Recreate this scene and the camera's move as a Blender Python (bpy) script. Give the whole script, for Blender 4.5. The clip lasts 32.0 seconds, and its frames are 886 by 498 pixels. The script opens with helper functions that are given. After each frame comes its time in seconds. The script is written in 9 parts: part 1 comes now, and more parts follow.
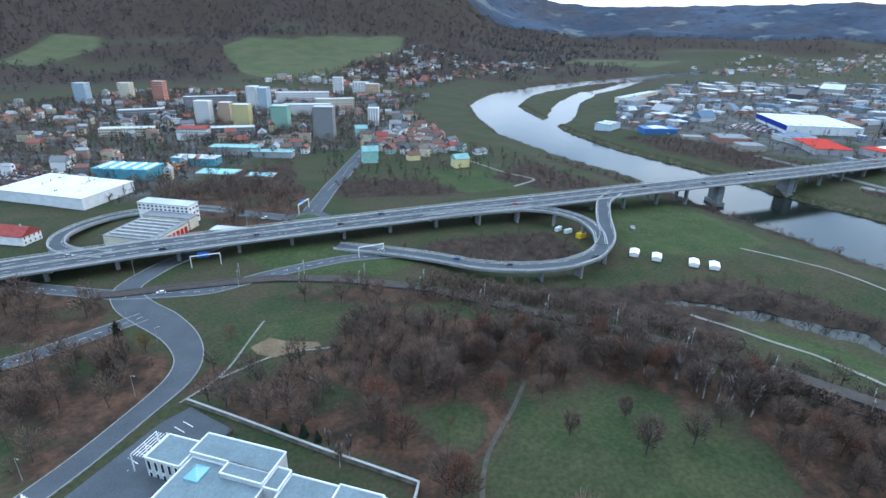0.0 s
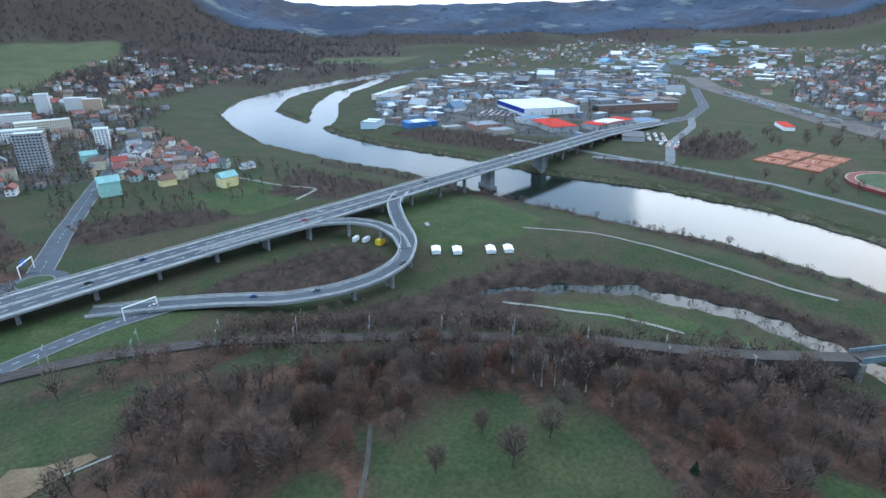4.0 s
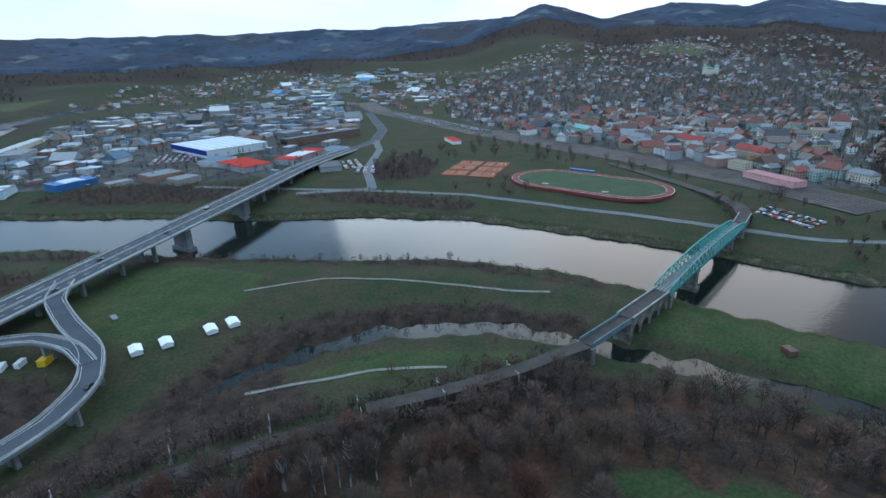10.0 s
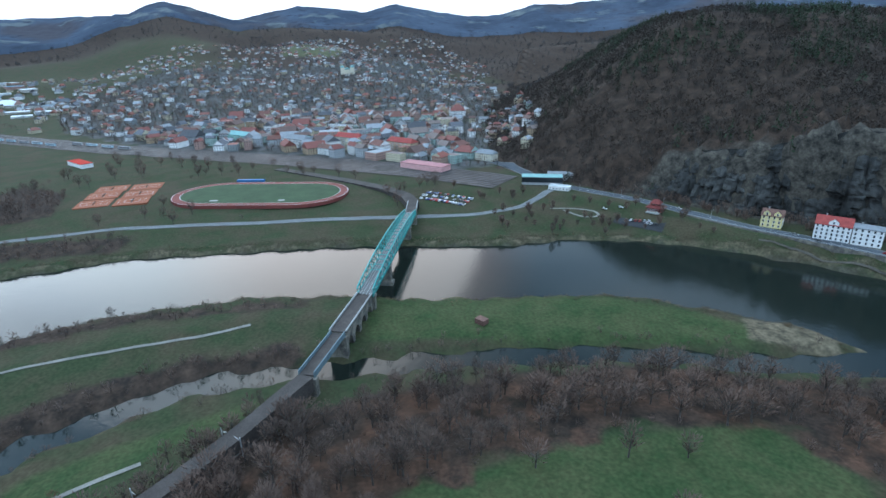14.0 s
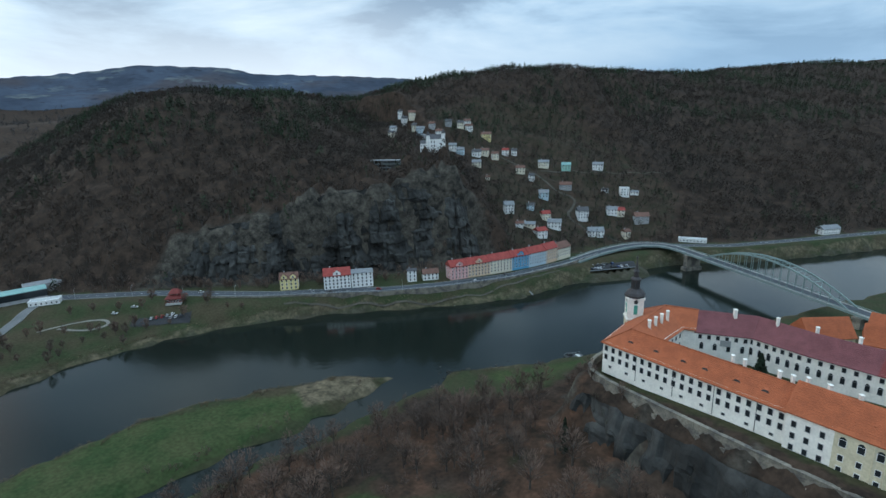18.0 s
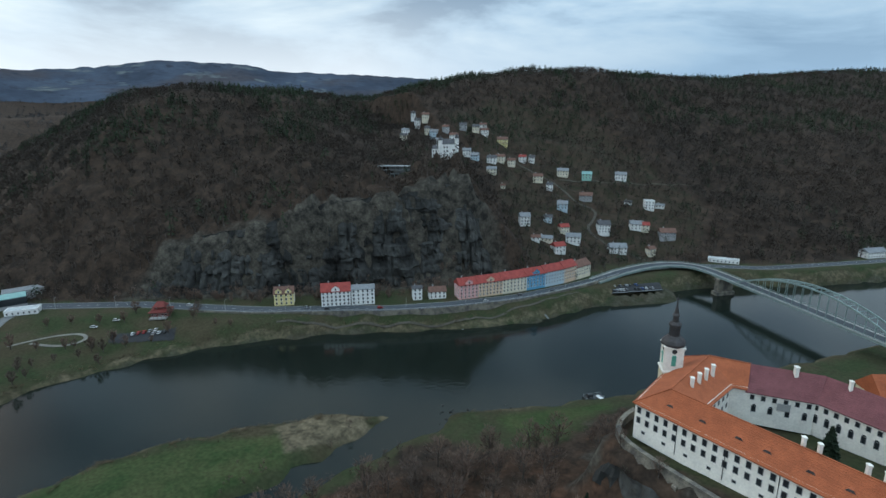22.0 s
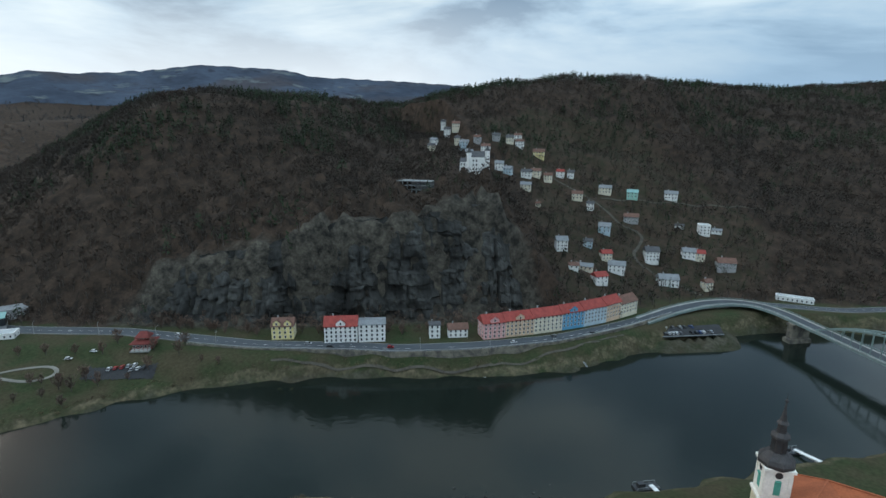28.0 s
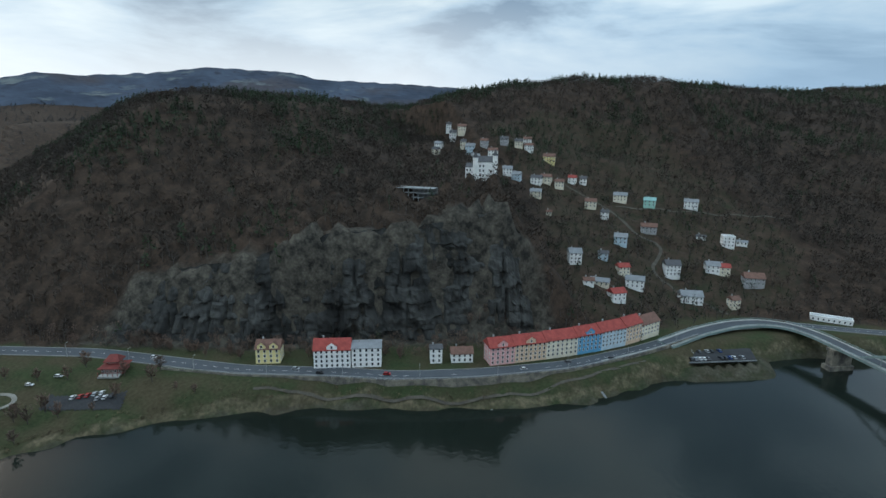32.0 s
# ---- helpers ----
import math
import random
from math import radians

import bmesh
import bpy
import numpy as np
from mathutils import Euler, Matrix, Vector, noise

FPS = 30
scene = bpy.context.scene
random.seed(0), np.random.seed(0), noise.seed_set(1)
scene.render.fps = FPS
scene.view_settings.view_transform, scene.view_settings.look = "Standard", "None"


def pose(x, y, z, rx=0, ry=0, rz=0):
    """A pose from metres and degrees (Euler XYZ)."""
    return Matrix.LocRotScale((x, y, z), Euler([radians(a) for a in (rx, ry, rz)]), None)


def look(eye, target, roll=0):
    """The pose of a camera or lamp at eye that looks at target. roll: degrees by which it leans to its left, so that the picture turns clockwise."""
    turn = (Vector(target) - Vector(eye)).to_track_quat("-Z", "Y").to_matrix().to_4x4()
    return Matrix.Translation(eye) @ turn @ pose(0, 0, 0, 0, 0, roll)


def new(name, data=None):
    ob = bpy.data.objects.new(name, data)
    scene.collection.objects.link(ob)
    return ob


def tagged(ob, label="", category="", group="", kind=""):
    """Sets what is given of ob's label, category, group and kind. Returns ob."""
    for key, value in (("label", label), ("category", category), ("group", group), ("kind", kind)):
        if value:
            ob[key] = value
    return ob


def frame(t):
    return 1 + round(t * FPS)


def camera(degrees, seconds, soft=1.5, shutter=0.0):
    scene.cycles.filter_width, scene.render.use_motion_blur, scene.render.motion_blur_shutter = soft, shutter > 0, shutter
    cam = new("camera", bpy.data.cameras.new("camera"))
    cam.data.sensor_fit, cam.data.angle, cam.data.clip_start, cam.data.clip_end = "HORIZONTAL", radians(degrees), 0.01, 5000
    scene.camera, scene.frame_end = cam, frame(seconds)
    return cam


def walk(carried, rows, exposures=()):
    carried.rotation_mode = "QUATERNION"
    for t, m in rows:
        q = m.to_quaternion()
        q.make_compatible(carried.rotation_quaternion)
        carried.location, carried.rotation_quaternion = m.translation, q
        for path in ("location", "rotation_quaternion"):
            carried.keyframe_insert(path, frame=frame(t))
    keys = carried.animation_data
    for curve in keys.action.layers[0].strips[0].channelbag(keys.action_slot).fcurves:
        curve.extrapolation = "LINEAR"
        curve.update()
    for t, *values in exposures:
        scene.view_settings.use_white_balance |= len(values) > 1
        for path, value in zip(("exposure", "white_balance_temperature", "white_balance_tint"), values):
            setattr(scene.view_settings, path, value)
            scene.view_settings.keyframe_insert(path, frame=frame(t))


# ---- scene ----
cam = camera(79.23, 32.0)
PATH = [
    (0, (6.51, 4.95, 146.00), (-6.31, -86.24, 107.02), 1.08),
    (0.5, (7.98, 1.00, 145.23), (-9.25, -89.54, 106.44), 1.01),
    (1, (8.60, -2.72, 145.53), (-13.33, -92.24, 106.72), 0.87),
    (1.5, (9.47, -6.45, 145.02), (-16.50, -94.93, 106.34), 0.74),
    (2, (9.62, -10.40, 144.96), (-21.50, -97.20, 106.27), 0.57),
    (2.5, (10.14, -14.18, 145.23), (-24.93, -99.45, 106.51), 0.40),
    (3, (10.24, -17.83, 145.37), (-29.86, -100.85, 106.63), 0.16),
    (3.5, (10.30, -21.15, 145.61), (-34.80, -101.55, 106.86), 0.02),
    (4, (10.06, -24.94, 145.45), (-40.39, -102.11, 106.73), -0.00),
    (4.5, (9.47, -28.34, 145.78), (-45.64, -102.57, 107.68), -0.24),
    (6.5, (5.05, -41.23, 146.08), (-65.18, -103.67, 111.88), -0.85),
    (7, (3.38, -43.84, 146.19), (-68.18, -104.93, 112.34), -0.87),
    (7.5, (1.42, -46.07, 146.02), (-70.88, -106.28, 112.14), -0.85),
    (8, (-0.77, -49.04, 145.73), (-74.79, -107.10, 111.82), -0.96),
    (8.5, (-3.00, -51.23, 145.31), (-80.20, -104.96, 111.36), -1.20),
    (9, (-5.76, -55.03, 145.56), (-88.15, -100.19, 111.33), -1.36),
    (9.5, (-8.44, -57.39, 145.83), (-92.12, -100.03, 111.49), -1.30),
    (10, (-12.23, -58.70, 145.93), (-97.71, -97.52, 111.47), -1.36),
    (10.5, (-15.48, -60.29, 146.16), (-103.42, -92.88, 111.46), -1.45),
    (11, (-18.45, -62.03, 146.26), (-108.97, -86.28, 111.36), -1.45),
    (11.5, (-21.78, -64.33, 145.94), (-114.04, -80.48, 110.91), -1.38),
    (12, (-24.73, -65.96, 145.82), (-117.83, -75.66, 110.65), -1.30),
    (12.5, (-27.90, -66.93, 145.55), (-121.35, -72.01, 110.31), -1.28),
    (13, (-31.43, -67.64, 145.65), (-124.94, -65.48, 110.28), -1.16),
    (13.5, (-34.72, -67.98, 145.57), (-127.79, -58.91, 110.11), -1.20),
    (15.5, (-45.18, -64.38, 148.43), (-127.22, -16.60, 117.04), -1.60),
    (16, (-48.01, -62.30, 148.05), (-125.21, -5.51, 119.49), -1.54),
    (16.5, (-50.11, -59.52, 148.30), (-118.99, 7.00, 119.48), -1.87),
    (17, (-53.15, -57.23, 148.38), (-112.10, 19.68, 123.68), -1.81),
    (17.5, (-55.80, -54.12, 148.20), (-108.10, 27.40, 123.32), -1.64),
    (18, (-58.29, -51.11, 148.43), (-105.31, 33.53, 123.41), -1.48),
    (18.5, (-60.14, -47.96, 148.85), (-104.16, 38.26, 123.78), -1.38),
    (19, (-61.99, -43.73, 149.44), (-104.96, 43.01, 124.32), -1.29),
    (19.5, (-63.65, -39.96, 150.12), (-105.94, 47.06, 124.84), -1.25),
    (20, (-65.40, -35.51, 150.45), (-109.85, 50.47, 125.31), -1.18),
    (20.5, (-66.87, -30.65, 150.27), (-112.85, 54.56, 125.27), -0.88),
    (21, (-68.71, -25.68, 150.54), (-115.77, 58.95, 125.60), -0.67),
    (21.5, (-71.01, -21.23, 150.86), (-119.34, 62.70, 125.96), -0.41),
    (22, (-73.35, -16.20, 151.05), (-122.61, 67.19, 126.18), -0.24),
    (22.5, (-75.69, -11.63, 151.59), (-125.51, 71.44, 126.74), -0.08),
    (23, (-77.61, -6.47, 151.35), (-127.94, 76.34, 126.67), -0.02),
    (23.5, (-79.82, -2.12, 151.48), (-130.49, 80.49, 126.85), 0.16),
    (24, (-81.76, 2.51, 151.66), (-132.91, 84.86, 127.15), 0.18),
    (24.5, (-83.69, 6.69, 151.84), (-135.37, 88.77, 127.49), 0.28),
    (25, (-86.34, 11.10, 152.74), (-138.48, 92.88, 128.38), 0.40),
    (25.5, (-87.39, 15.52, 153.05), (-140.18, 96.91, 128.81), 0.44),
    (26, (-89.68, 20.13, 152.74), (-143.06, 101.19, 128.65), 0.44),
    (26.5, (-92.08, 24.47, 153.23), (-145.70, 105.37, 129.16), 0.57),
    (28.5, (-99.00, 39.66, 153.18), (-153.84, 119.89, 129.60), 0.63),
    (29, (-101.55, 43.30, 153.22), (-156.47, 123.49, 129.70), 0.76),
    (29.5, (-103.90, 47.48, 152.87), (-158.91, 127.63, 129.41), 0.77),
    (30, (-105.73, 51.54, 152.65), (-160.99, 131.55, 129.33), 0.76),
    (30.5, (-108.11, 55.01, 152.59), (-163.39, 135.02, 129.32), 0.79),
    (31, (-110.58, 58.59, 152.46), (-165.98, 138.54, 129.25), 0.80),
    (31.5, (-112.69, 62.30, 152.45), (-168.23, 142.16, 129.27), 0.84),
    (32, (-115.19, 65.95, 152.37), (-170.81, 145.77, 129.22), 0.77),
]
EXPOSURES = [(0, 1.0, 5250, 5), (4.5, 1.0, 5200, 4), (7, 0.36, 5120, 1), (11, 0.25, 5050, 1), (13, 0.60, 5050, 1), (16, 0.9, 5250, 0), (17, 0.48, 5400, -1), (19, 0.18, 5600, -1), (32, 0.17, 5850, 0)]
walk(cam, [(t, look(eye, target, roll)) for t, eye, target, roll in PATH], EXPOSURES)

# ---- light ----
SUN_AZ, SUN_EL = radians(260.0), radians(11.0)
world = bpy.data.worlds.new("dusk_sky")
scene.world = world
world.use_nodes = True


def link(tree, a, b):
    tree.links.new(a, b)


def build_sky(tree):
    n = tree.nodes
    n.clear()
    out = n.new("ShaderNodeOutputWorld")
    bg = n.new("ShaderNodeBackground")
    sky = n.new("ShaderNodeTexSky")
    sky.sky_type = "NISHITA"
    sky.sun_disc = False
    sky.sun_elevation = SUN_EL
    sky.sun_rotation = SUN_AZ
    sky.altitude = 200
    coord = n.new("ShaderNodeTexCoord")
    stretch = n.new("ShaderNodeMapping")
    stretch.inputs["Scale"].default_value = (1.0, 1.0, 3.4)
    cloud = n.new("ShaderNodeTexNoise")
    cloud.inputs["Scale"].default_value = 2.5
    cloud.inputs["Detail"].default_value = 7.0
    cloud.inputs["Roughness"].default_value = 0.55
    cloud.inputs["Distortion"].default_value = 0.35
    link(tree, coord.outputs["Generated"], stretch.inputs["Vector"])
    link(tree, stretch.outputs["Vector"], cloud.inputs["Vector"])
    tone = n.new("ShaderNodeValToRGB")
    e = tone.color_ramp.elements
    e[0].position, e[0].color = 0.39, (0.26, 0.34, 0.46, 1)
    e[1].position, e[1].color = 0.60, (0.97, 1.0, 1.02, 1)
    mid = tone.color_ramp.elements.new(0.48)
    mid.color = (0.58, 0.69, 0.82, 1)
    link(tree, cloud.outputs["Fac"], tone.inputs["Fac"])
    # A brighter clear strip under the cloud deck.
    sep = n.new("ShaderNodeSeparateXYZ")
    link(tree, coord.outputs["Generated"], sep.inputs["Vector"])
    strip = n.new("ShaderNodeMapRange")
    strip.inputs["From Min"].default_value, strip.inputs["From Max"].default_value = 0.05, 0.22
    strip.inputs["To Min"].default_value, strip.inputs["To Max"].default_value = 0.9, 0.0
    link(tree, sep.outputs["Z"], strip.inputs["Value"])
    scaled = n.new("ShaderNodeMixRGB")
    scaled.blend_type = "MULTIPLY"
    scaled.inputs["Fac"].default_value = 1.0
    scaled.inputs["Color2"].default_value = (0.11, 0.11, 0.11, 1)
    link(tree, sky.outputs["Color"], scaled.inputs["Color1"])
    mix = n.new("ShaderNodeMixRGB")
    mix.inputs["Fac"].default_value = 0.88
    link(tree, scaled.outputs["Color"], mix.inputs["Color1"])
    link(tree, tone.outputs["Color"], mix.inputs["Color2"])
    # A warm glow low over the sunset.
    glow = n.new("ShaderNodeVectorMath")
    glow.operation = "DOT_PRODUCT"
    glow.inputs[1].default_value = (math.sin(radians(271)) * 0.93, math.cos(radians(271)) * 0.93, 0.36)
    link(tree, coord.outputs["Generated"], glow.inputs[0])
    warm = n.new("ShaderNodeMapRange")
    warm.inputs["From Min"].default_value, warm.inputs["From Max"].default_value = 0.935, 0.995
    warm.inputs["To Min"].default_value, warm.inputs["To Max"].default_value = 0.0, 0.8
    warm.interpolation_type = "SMOOTHSTEP"
    link(tree, glow.outputs["Value"], warm.inputs["Value"])
    sunset = n.new("ShaderNodeMixRGB")
    sunset.inputs["Color2"].default_value = (1.45, 1.04, 0.84, 1)
    link(tree, warm.outputs["Result"], sunset.inputs["Fac"])
    link(tree, mix.outputs["Color"], sunset.inputs["Color1"])
    # An overcast sky is brighter overhead.
    high = n.new("ShaderNodeMapRange")
    high.inputs["From Min"].default_value, high.inputs["From Max"].default_value = 0.5, 0.95
    high.inputs["To Min"].default_value, high.inputs["To Max"].default_value = 1.0, 1.9
    link(tree, sep.outputs["Z"], high.inputs["Value"])
    dome = n.new("ShaderNodeMixRGB")
    dome.blend_type = "MULTIPLY"
    dome.inputs["Fac"].default_value = 1.0
    link(tree, sunset.outputs["Color"], dome.inputs["Color1"])
    link(tree, high.outputs["Result"], dome.inputs["Color2"])
    # The deck is heavier in the north-west.
    toward = n.new("ShaderNodeVectorMath")
    toward.operation = "DOT_PRODUCT"
    toward.inputs[1].default_value = (math.sin(radians(302)) * 0.8, math.cos(radians(302)) * 0.8, 0.5)
    link(tree, coord.outputs["Generated"], toward.inputs[0])
    fall = n.new("ShaderNodeMapRange")
    fall.inputs["From Min"].default_value, fall.inputs["From Max"].default_value = 0.62, 1.0
    fall.interpolation_type = "SMOOTHSTEP"
    fall.inputs["To Min"].default_value, fall.inputs["To Max"].default_value = 1.06, 0.60
    link(tree, toward.outputs["Value"], fall.inputs["Value"])
    shade = n.new("ShaderNodeMixRGB")
    shade.blend_type = "MULTIPLY"
    shade.inputs["Fac"].default_value = 1.0
    link(tree, dome.outputs["Color"], shade.inputs["Color1"])
    link(tree, fall.outputs["Result"], shade.inputs["Color2"])
    # The clear strip closes towards the north.
    north = n.new("ShaderNodeVectorMath")
    north.operation = "DOT_PRODUCT"
    north.inputs[1].default_value = (math.sin(radians(5)), math.cos(radians(5)), 0)
    link(tree, coord.outputs["Generated"], north.inputs[0])
    shut = n.new("ShaderNodeMapRange")
    shut.inputs["From Min"].default_value, shut.inputs["From Max"].default_value = 0.72, 0.98
    shut.inputs["To Min"].default_value, shut.inputs["To Max"].default_value = 1.0, 0.0
    link(tree, north.outputs["Value"], shut.inputs["Value"])
    band = n.new("ShaderNodeMixRGB")
    band.inputs["Color1"].default_value = (0.31, 0.40, 0.52, 1)
    band.inputs["Color2"].default_value = (0.80, 0.765, 0.775, 1)
    link(tree, shut.outputs["Result"], band.inputs["Fac"])
    clear = n.new("ShaderNodeMixRGB")
    link(tree, band.outputs["Color"], clear.inputs["Color2"])
    link(tree, strip.outputs["Result"], clear.inputs["Fac"])
    dim = n.new("ShaderNodeMapRange")
    dim.inputs["From Min"].default_value, dim.inputs["From Max"].default_value = 0.6, 1.0
    dim.inputs["To Min"].default_value, dim.inputs["To Max"].default_value = 1.0, 0.72
    link(tree, north.outputs["Value"], dim.inputs["Value"])
    dusk = n.new("ShaderNodeMixRGB")
    dusk.blend_type = "MULTIPLY"
    dusk.inputs["Fac"].default_value = 1.0
    link(tree, shade.outputs["Color"], dusk.inputs["Color1"])
    link(tree, dim.outputs["Result"], dusk.inputs["Color2"])
    link(tree, dusk.outputs["Color"], clear.inputs["Color1"])
    link(tree, clear.outputs["Color"], bg.inputs["Color"])
    bg.inputs["Strength"].default_value = 1.12
    link(tree, bg.outputs["Background"], out.inputs["Surface"])


build_sky(world.node_tree)
sun = new("sun", bpy.data.lights.new("sun", "SUN"))
sun.data.energy, sun.data.angle, sun.data.color = 0.85, radians(52), (1.0, 0.86, 0.72)
sun.matrix_world = look((0, 0, 900), (-math.sin(SUN_AZ) * 900 * math.cos(SUN_EL), -math.cos(SUN_AZ) * 900 * math.cos(SUN_EL), 900 - 900 * math.sin(SUN_EL)))

# ---- materials ----
MATS = {}


def mat(name, color, rough=0.9, metal=0.0, scale=0.3, amount=0.25, fine=4.0, second=None, bump=0.0, per="", spread=0.0, spec=0.3):
    """A surface with broad and fine variation, in metres. second: the colour its broad patches go to; per: 'object' or 'island' to vary piece by piece."""
    if name in MATS:
        return MATS[name]
    m = bpy.data.materials.new(name)
    m.use_nodes = True
    t = m.node_tree
    n = t.nodes
    b = n["Principled BSDF"]
    b.inputs["Roughness"].default_value, b.inputs["Metallic"].default_value = rough, metal
    b.inputs["Specular IOR Level"].default_value = spec
    pos = n.new("ShaderNodeNewGeometry")
    broad, grain = n.new("ShaderNodeTexNoise"), n.new("ShaderNodeTexNoise")
    broad.inputs["Scale"].default_value, broad.inputs["Detail"].default_value = scale, 5
    grain.inputs["Scale"].default_value, grain.inputs["Detail"].default_value = fine, 3
    for x in (broad, grain):
        link(t, pos.outputs["Position"], x.inputs["Vector"])
    mix = n.new("ShaderNodeMixRGB")
    mix.inputs["Color1"].default_value = (*color, 1)
    mix.inputs["Color2"].default_value = (*(second or [c * (1 - amount) for c in color]), 1)
    ramp = n.new("ShaderNodeMapRange")
    ramp.inputs["From Min"].default_value, ramp.inputs["From Max"].default_value = 0.36, 0.64
    link(t, broad.outputs["Fac"], ramp.inputs["Value"])
    link(t, ramp.outputs["Result"], mix.inputs["Fac"])
    vary = n.new("ShaderNodeMapRange")
    vary.inputs["From Min"].default_value, vary.inputs["From Max"].default_value = 0.3, 0.7
    vary.inputs["To Min"].default_value, vary.inputs["To Max"].default_value = 1 - amount * 0.7, 1 + amount * 0.7
    link(t, grain.outputs["Fac"], vary.inputs["Value"])
    hsv = n.new("ShaderNodeHueSaturation")
    link(t, mix.outputs["Color"], hsv.inputs["Color"])
    value = vary.outputs["Result"]
    if per:
        if per == "object":
            r = n.new("ShaderNodeObjectInfo").outputs["Random"]
        else:
            r = pos.outputs["Random Per Island"]
        each = n.new("ShaderNodeMapRange")
        each.inputs["To Min"].default_value, each.inputs["To Max"].default_value = 1 - spread, 1 + spread
        link(t, r, each.inputs["Value"])
        mul = n.new("ShaderNodeMath")
        mul.operation = "MULTIPLY"
        link(t, value, mul.inputs[0])
        link(t, each.outputs["Result"], mul.inputs[1])
        value = mul.outputs["Value"]
    link(t, value, hsv.inputs["Value"])
    link(t, hsv.outputs["Color"], b.inputs["Base Color"])
    if bump:
        bp = n.new("ShaderNodeBump")
        bp.inputs["Strength"].default_value, bp.inputs["Distance"].default_value = 0.6, bump
        link(t, grain.outputs["Fac"], bp.inputs["Height"])
        link(t, bp.outputs["Normal"], b.inputs["Normal"])
    MATS[name] = m
    return m


def palette(name, colors, rough=0.85, amount=0.2, scale=0.4):
    """Walls or roofs whose colour is picked piece by piece from a short palette."""
    if name in MATS:
        return MATS[name]
    m = mat(name, colors[0], rough, scale=scale, amount=amount)
    t = m.node_tree
    n = t.nodes
    ramp = n.new("ShaderNodeValToRGB")
    ramp.color_ramp.interpolation = "CONSTANT"
    while len(ramp.color_ramp.elements) < len(colors):
        ramp.color_ramp.elements.new(0.5)
    for i, c in enumerate(colors):
        ramp.color_ramp.elements[i].position = i / len(colors)
        ramp.color_ramp.elements[i].color = (*c, 1)
    geo = n.new("ShaderNodeNewGeometry")
    link(t, geo.outputs["Random Per Island"], ramp.inputs["Fac"])
    hsv = [x for x in n if x.type == "HUE_SAT"][0]
    link(t, ramp.outputs["Color"], hsv.inputs["Color"])
    return m


def water_material():
    m = mat("river_water", (0.010, 0.014, 0.011), 0.09, amount=0.2, scale=0.02, fine=0.2, spec=0.5)
    t = m.node_tree
    n = t.nodes
    b = n["Principled BSDF"]
    b.inputs["IOR"].default_value = 1.33
    pos = n.new("ShaderNodeNewGeometry")
    w1, w2 = n.new("ShaderNodeTexNoise"), n.new("ShaderNodeTexNoise")
    w1.inputs["Scale"].default_value, w1.inputs["Detail"].default_value = 0.35, 4
    w2.inputs["Scale"].default_value, w2.inputs["Detail"].default_value = 0.03, 3
    mul = n.new("ShaderNodeMath")
    mul.operation = "MULTIPLY"
    for x in (w1, w2):
        link(t, pos.outputs["Position"], x.inputs["Vector"])
    link(t, w1.outputs["Fac"], mul.inputs[0])
    link(t, w2.outputs["Fac"], mul.inputs[1])
    bp = n.new("ShaderNodeBump")
    bp.inputs["Strength"].default_value, bp.inputs["Distance"].default_value = 0.2, 0.5
    link(t, mul.outputs["Value"], bp.inputs["Height"])
    link(t, bp.outputs["Normal"], b.inputs["Normal"])
    return m


WATER = water_material()
ASPHALT = mat("asphalt", (0.074, 0.081, 0.090), 0.9, scale=0.08, amount=0.18, fine=1.5, spec=0.12)
CONCRETE = mat("bridge_concrete", (0.22, 0.23, 0.23), 0.9, scale=0.15, amount=0.25, fine=1.0)
PALE = mat("pale_concrete", (0.34, 0.34, 0.32), 0.9, scale=0.2, amount=0.25, fine=2.0)
WHITE_PAINT = mat("road_marking", (0.62, 0.62, 0.60), 0.8, amount=0.2)
TEAL = mat("teal_steel", (0.07, 0.27, 0.25), 0.55, scale=0.3, amount=0.25, fine=2.0)
STEEL = mat("grey_green_steel", (0.20, 0.26, 0.25), 0.55, scale=0.3, amount=0.2, fine=2.0)
GALV = mat("galvanised_steel", (0.42, 0.43, 0.43), 0.5, 0.6, amount=0.15)
STONE = mat("sandstone_wall", (0.215, 0.195, 0.155), 0.95, scale=0.25, amount=0.4, fine=1.5, second=(0.085, 0.08, 0.072))
CASTLE_WHITE = mat("castle_plaster", (0.80, 0.765, 0.69), 0.9, scale=0.25, amount=0.12, fine=1.5)
CASTLE_ORANGE = mat("orange_roof_tiles", (0.33, 0.098, 0.040), 0.85, scale=0.3, amount=0.22, fine=2.5)
CASTLE_PURPLE = mat("plum_roof_tiles", (0.165, 0.062, 0.066), 0.8, scale=0.3, amount=0.2, fine=2.5)
CASTLE_RED = mat("dark_red_roof_tiles", (0.19, 0.048, 0.045), 0.8, scale=0.3, amount=0.22, fine=2.5)
GLASS = mat("window_glass", (0.02, 0.024, 0.028), 0.15, amount=0.1, spec=0.5)
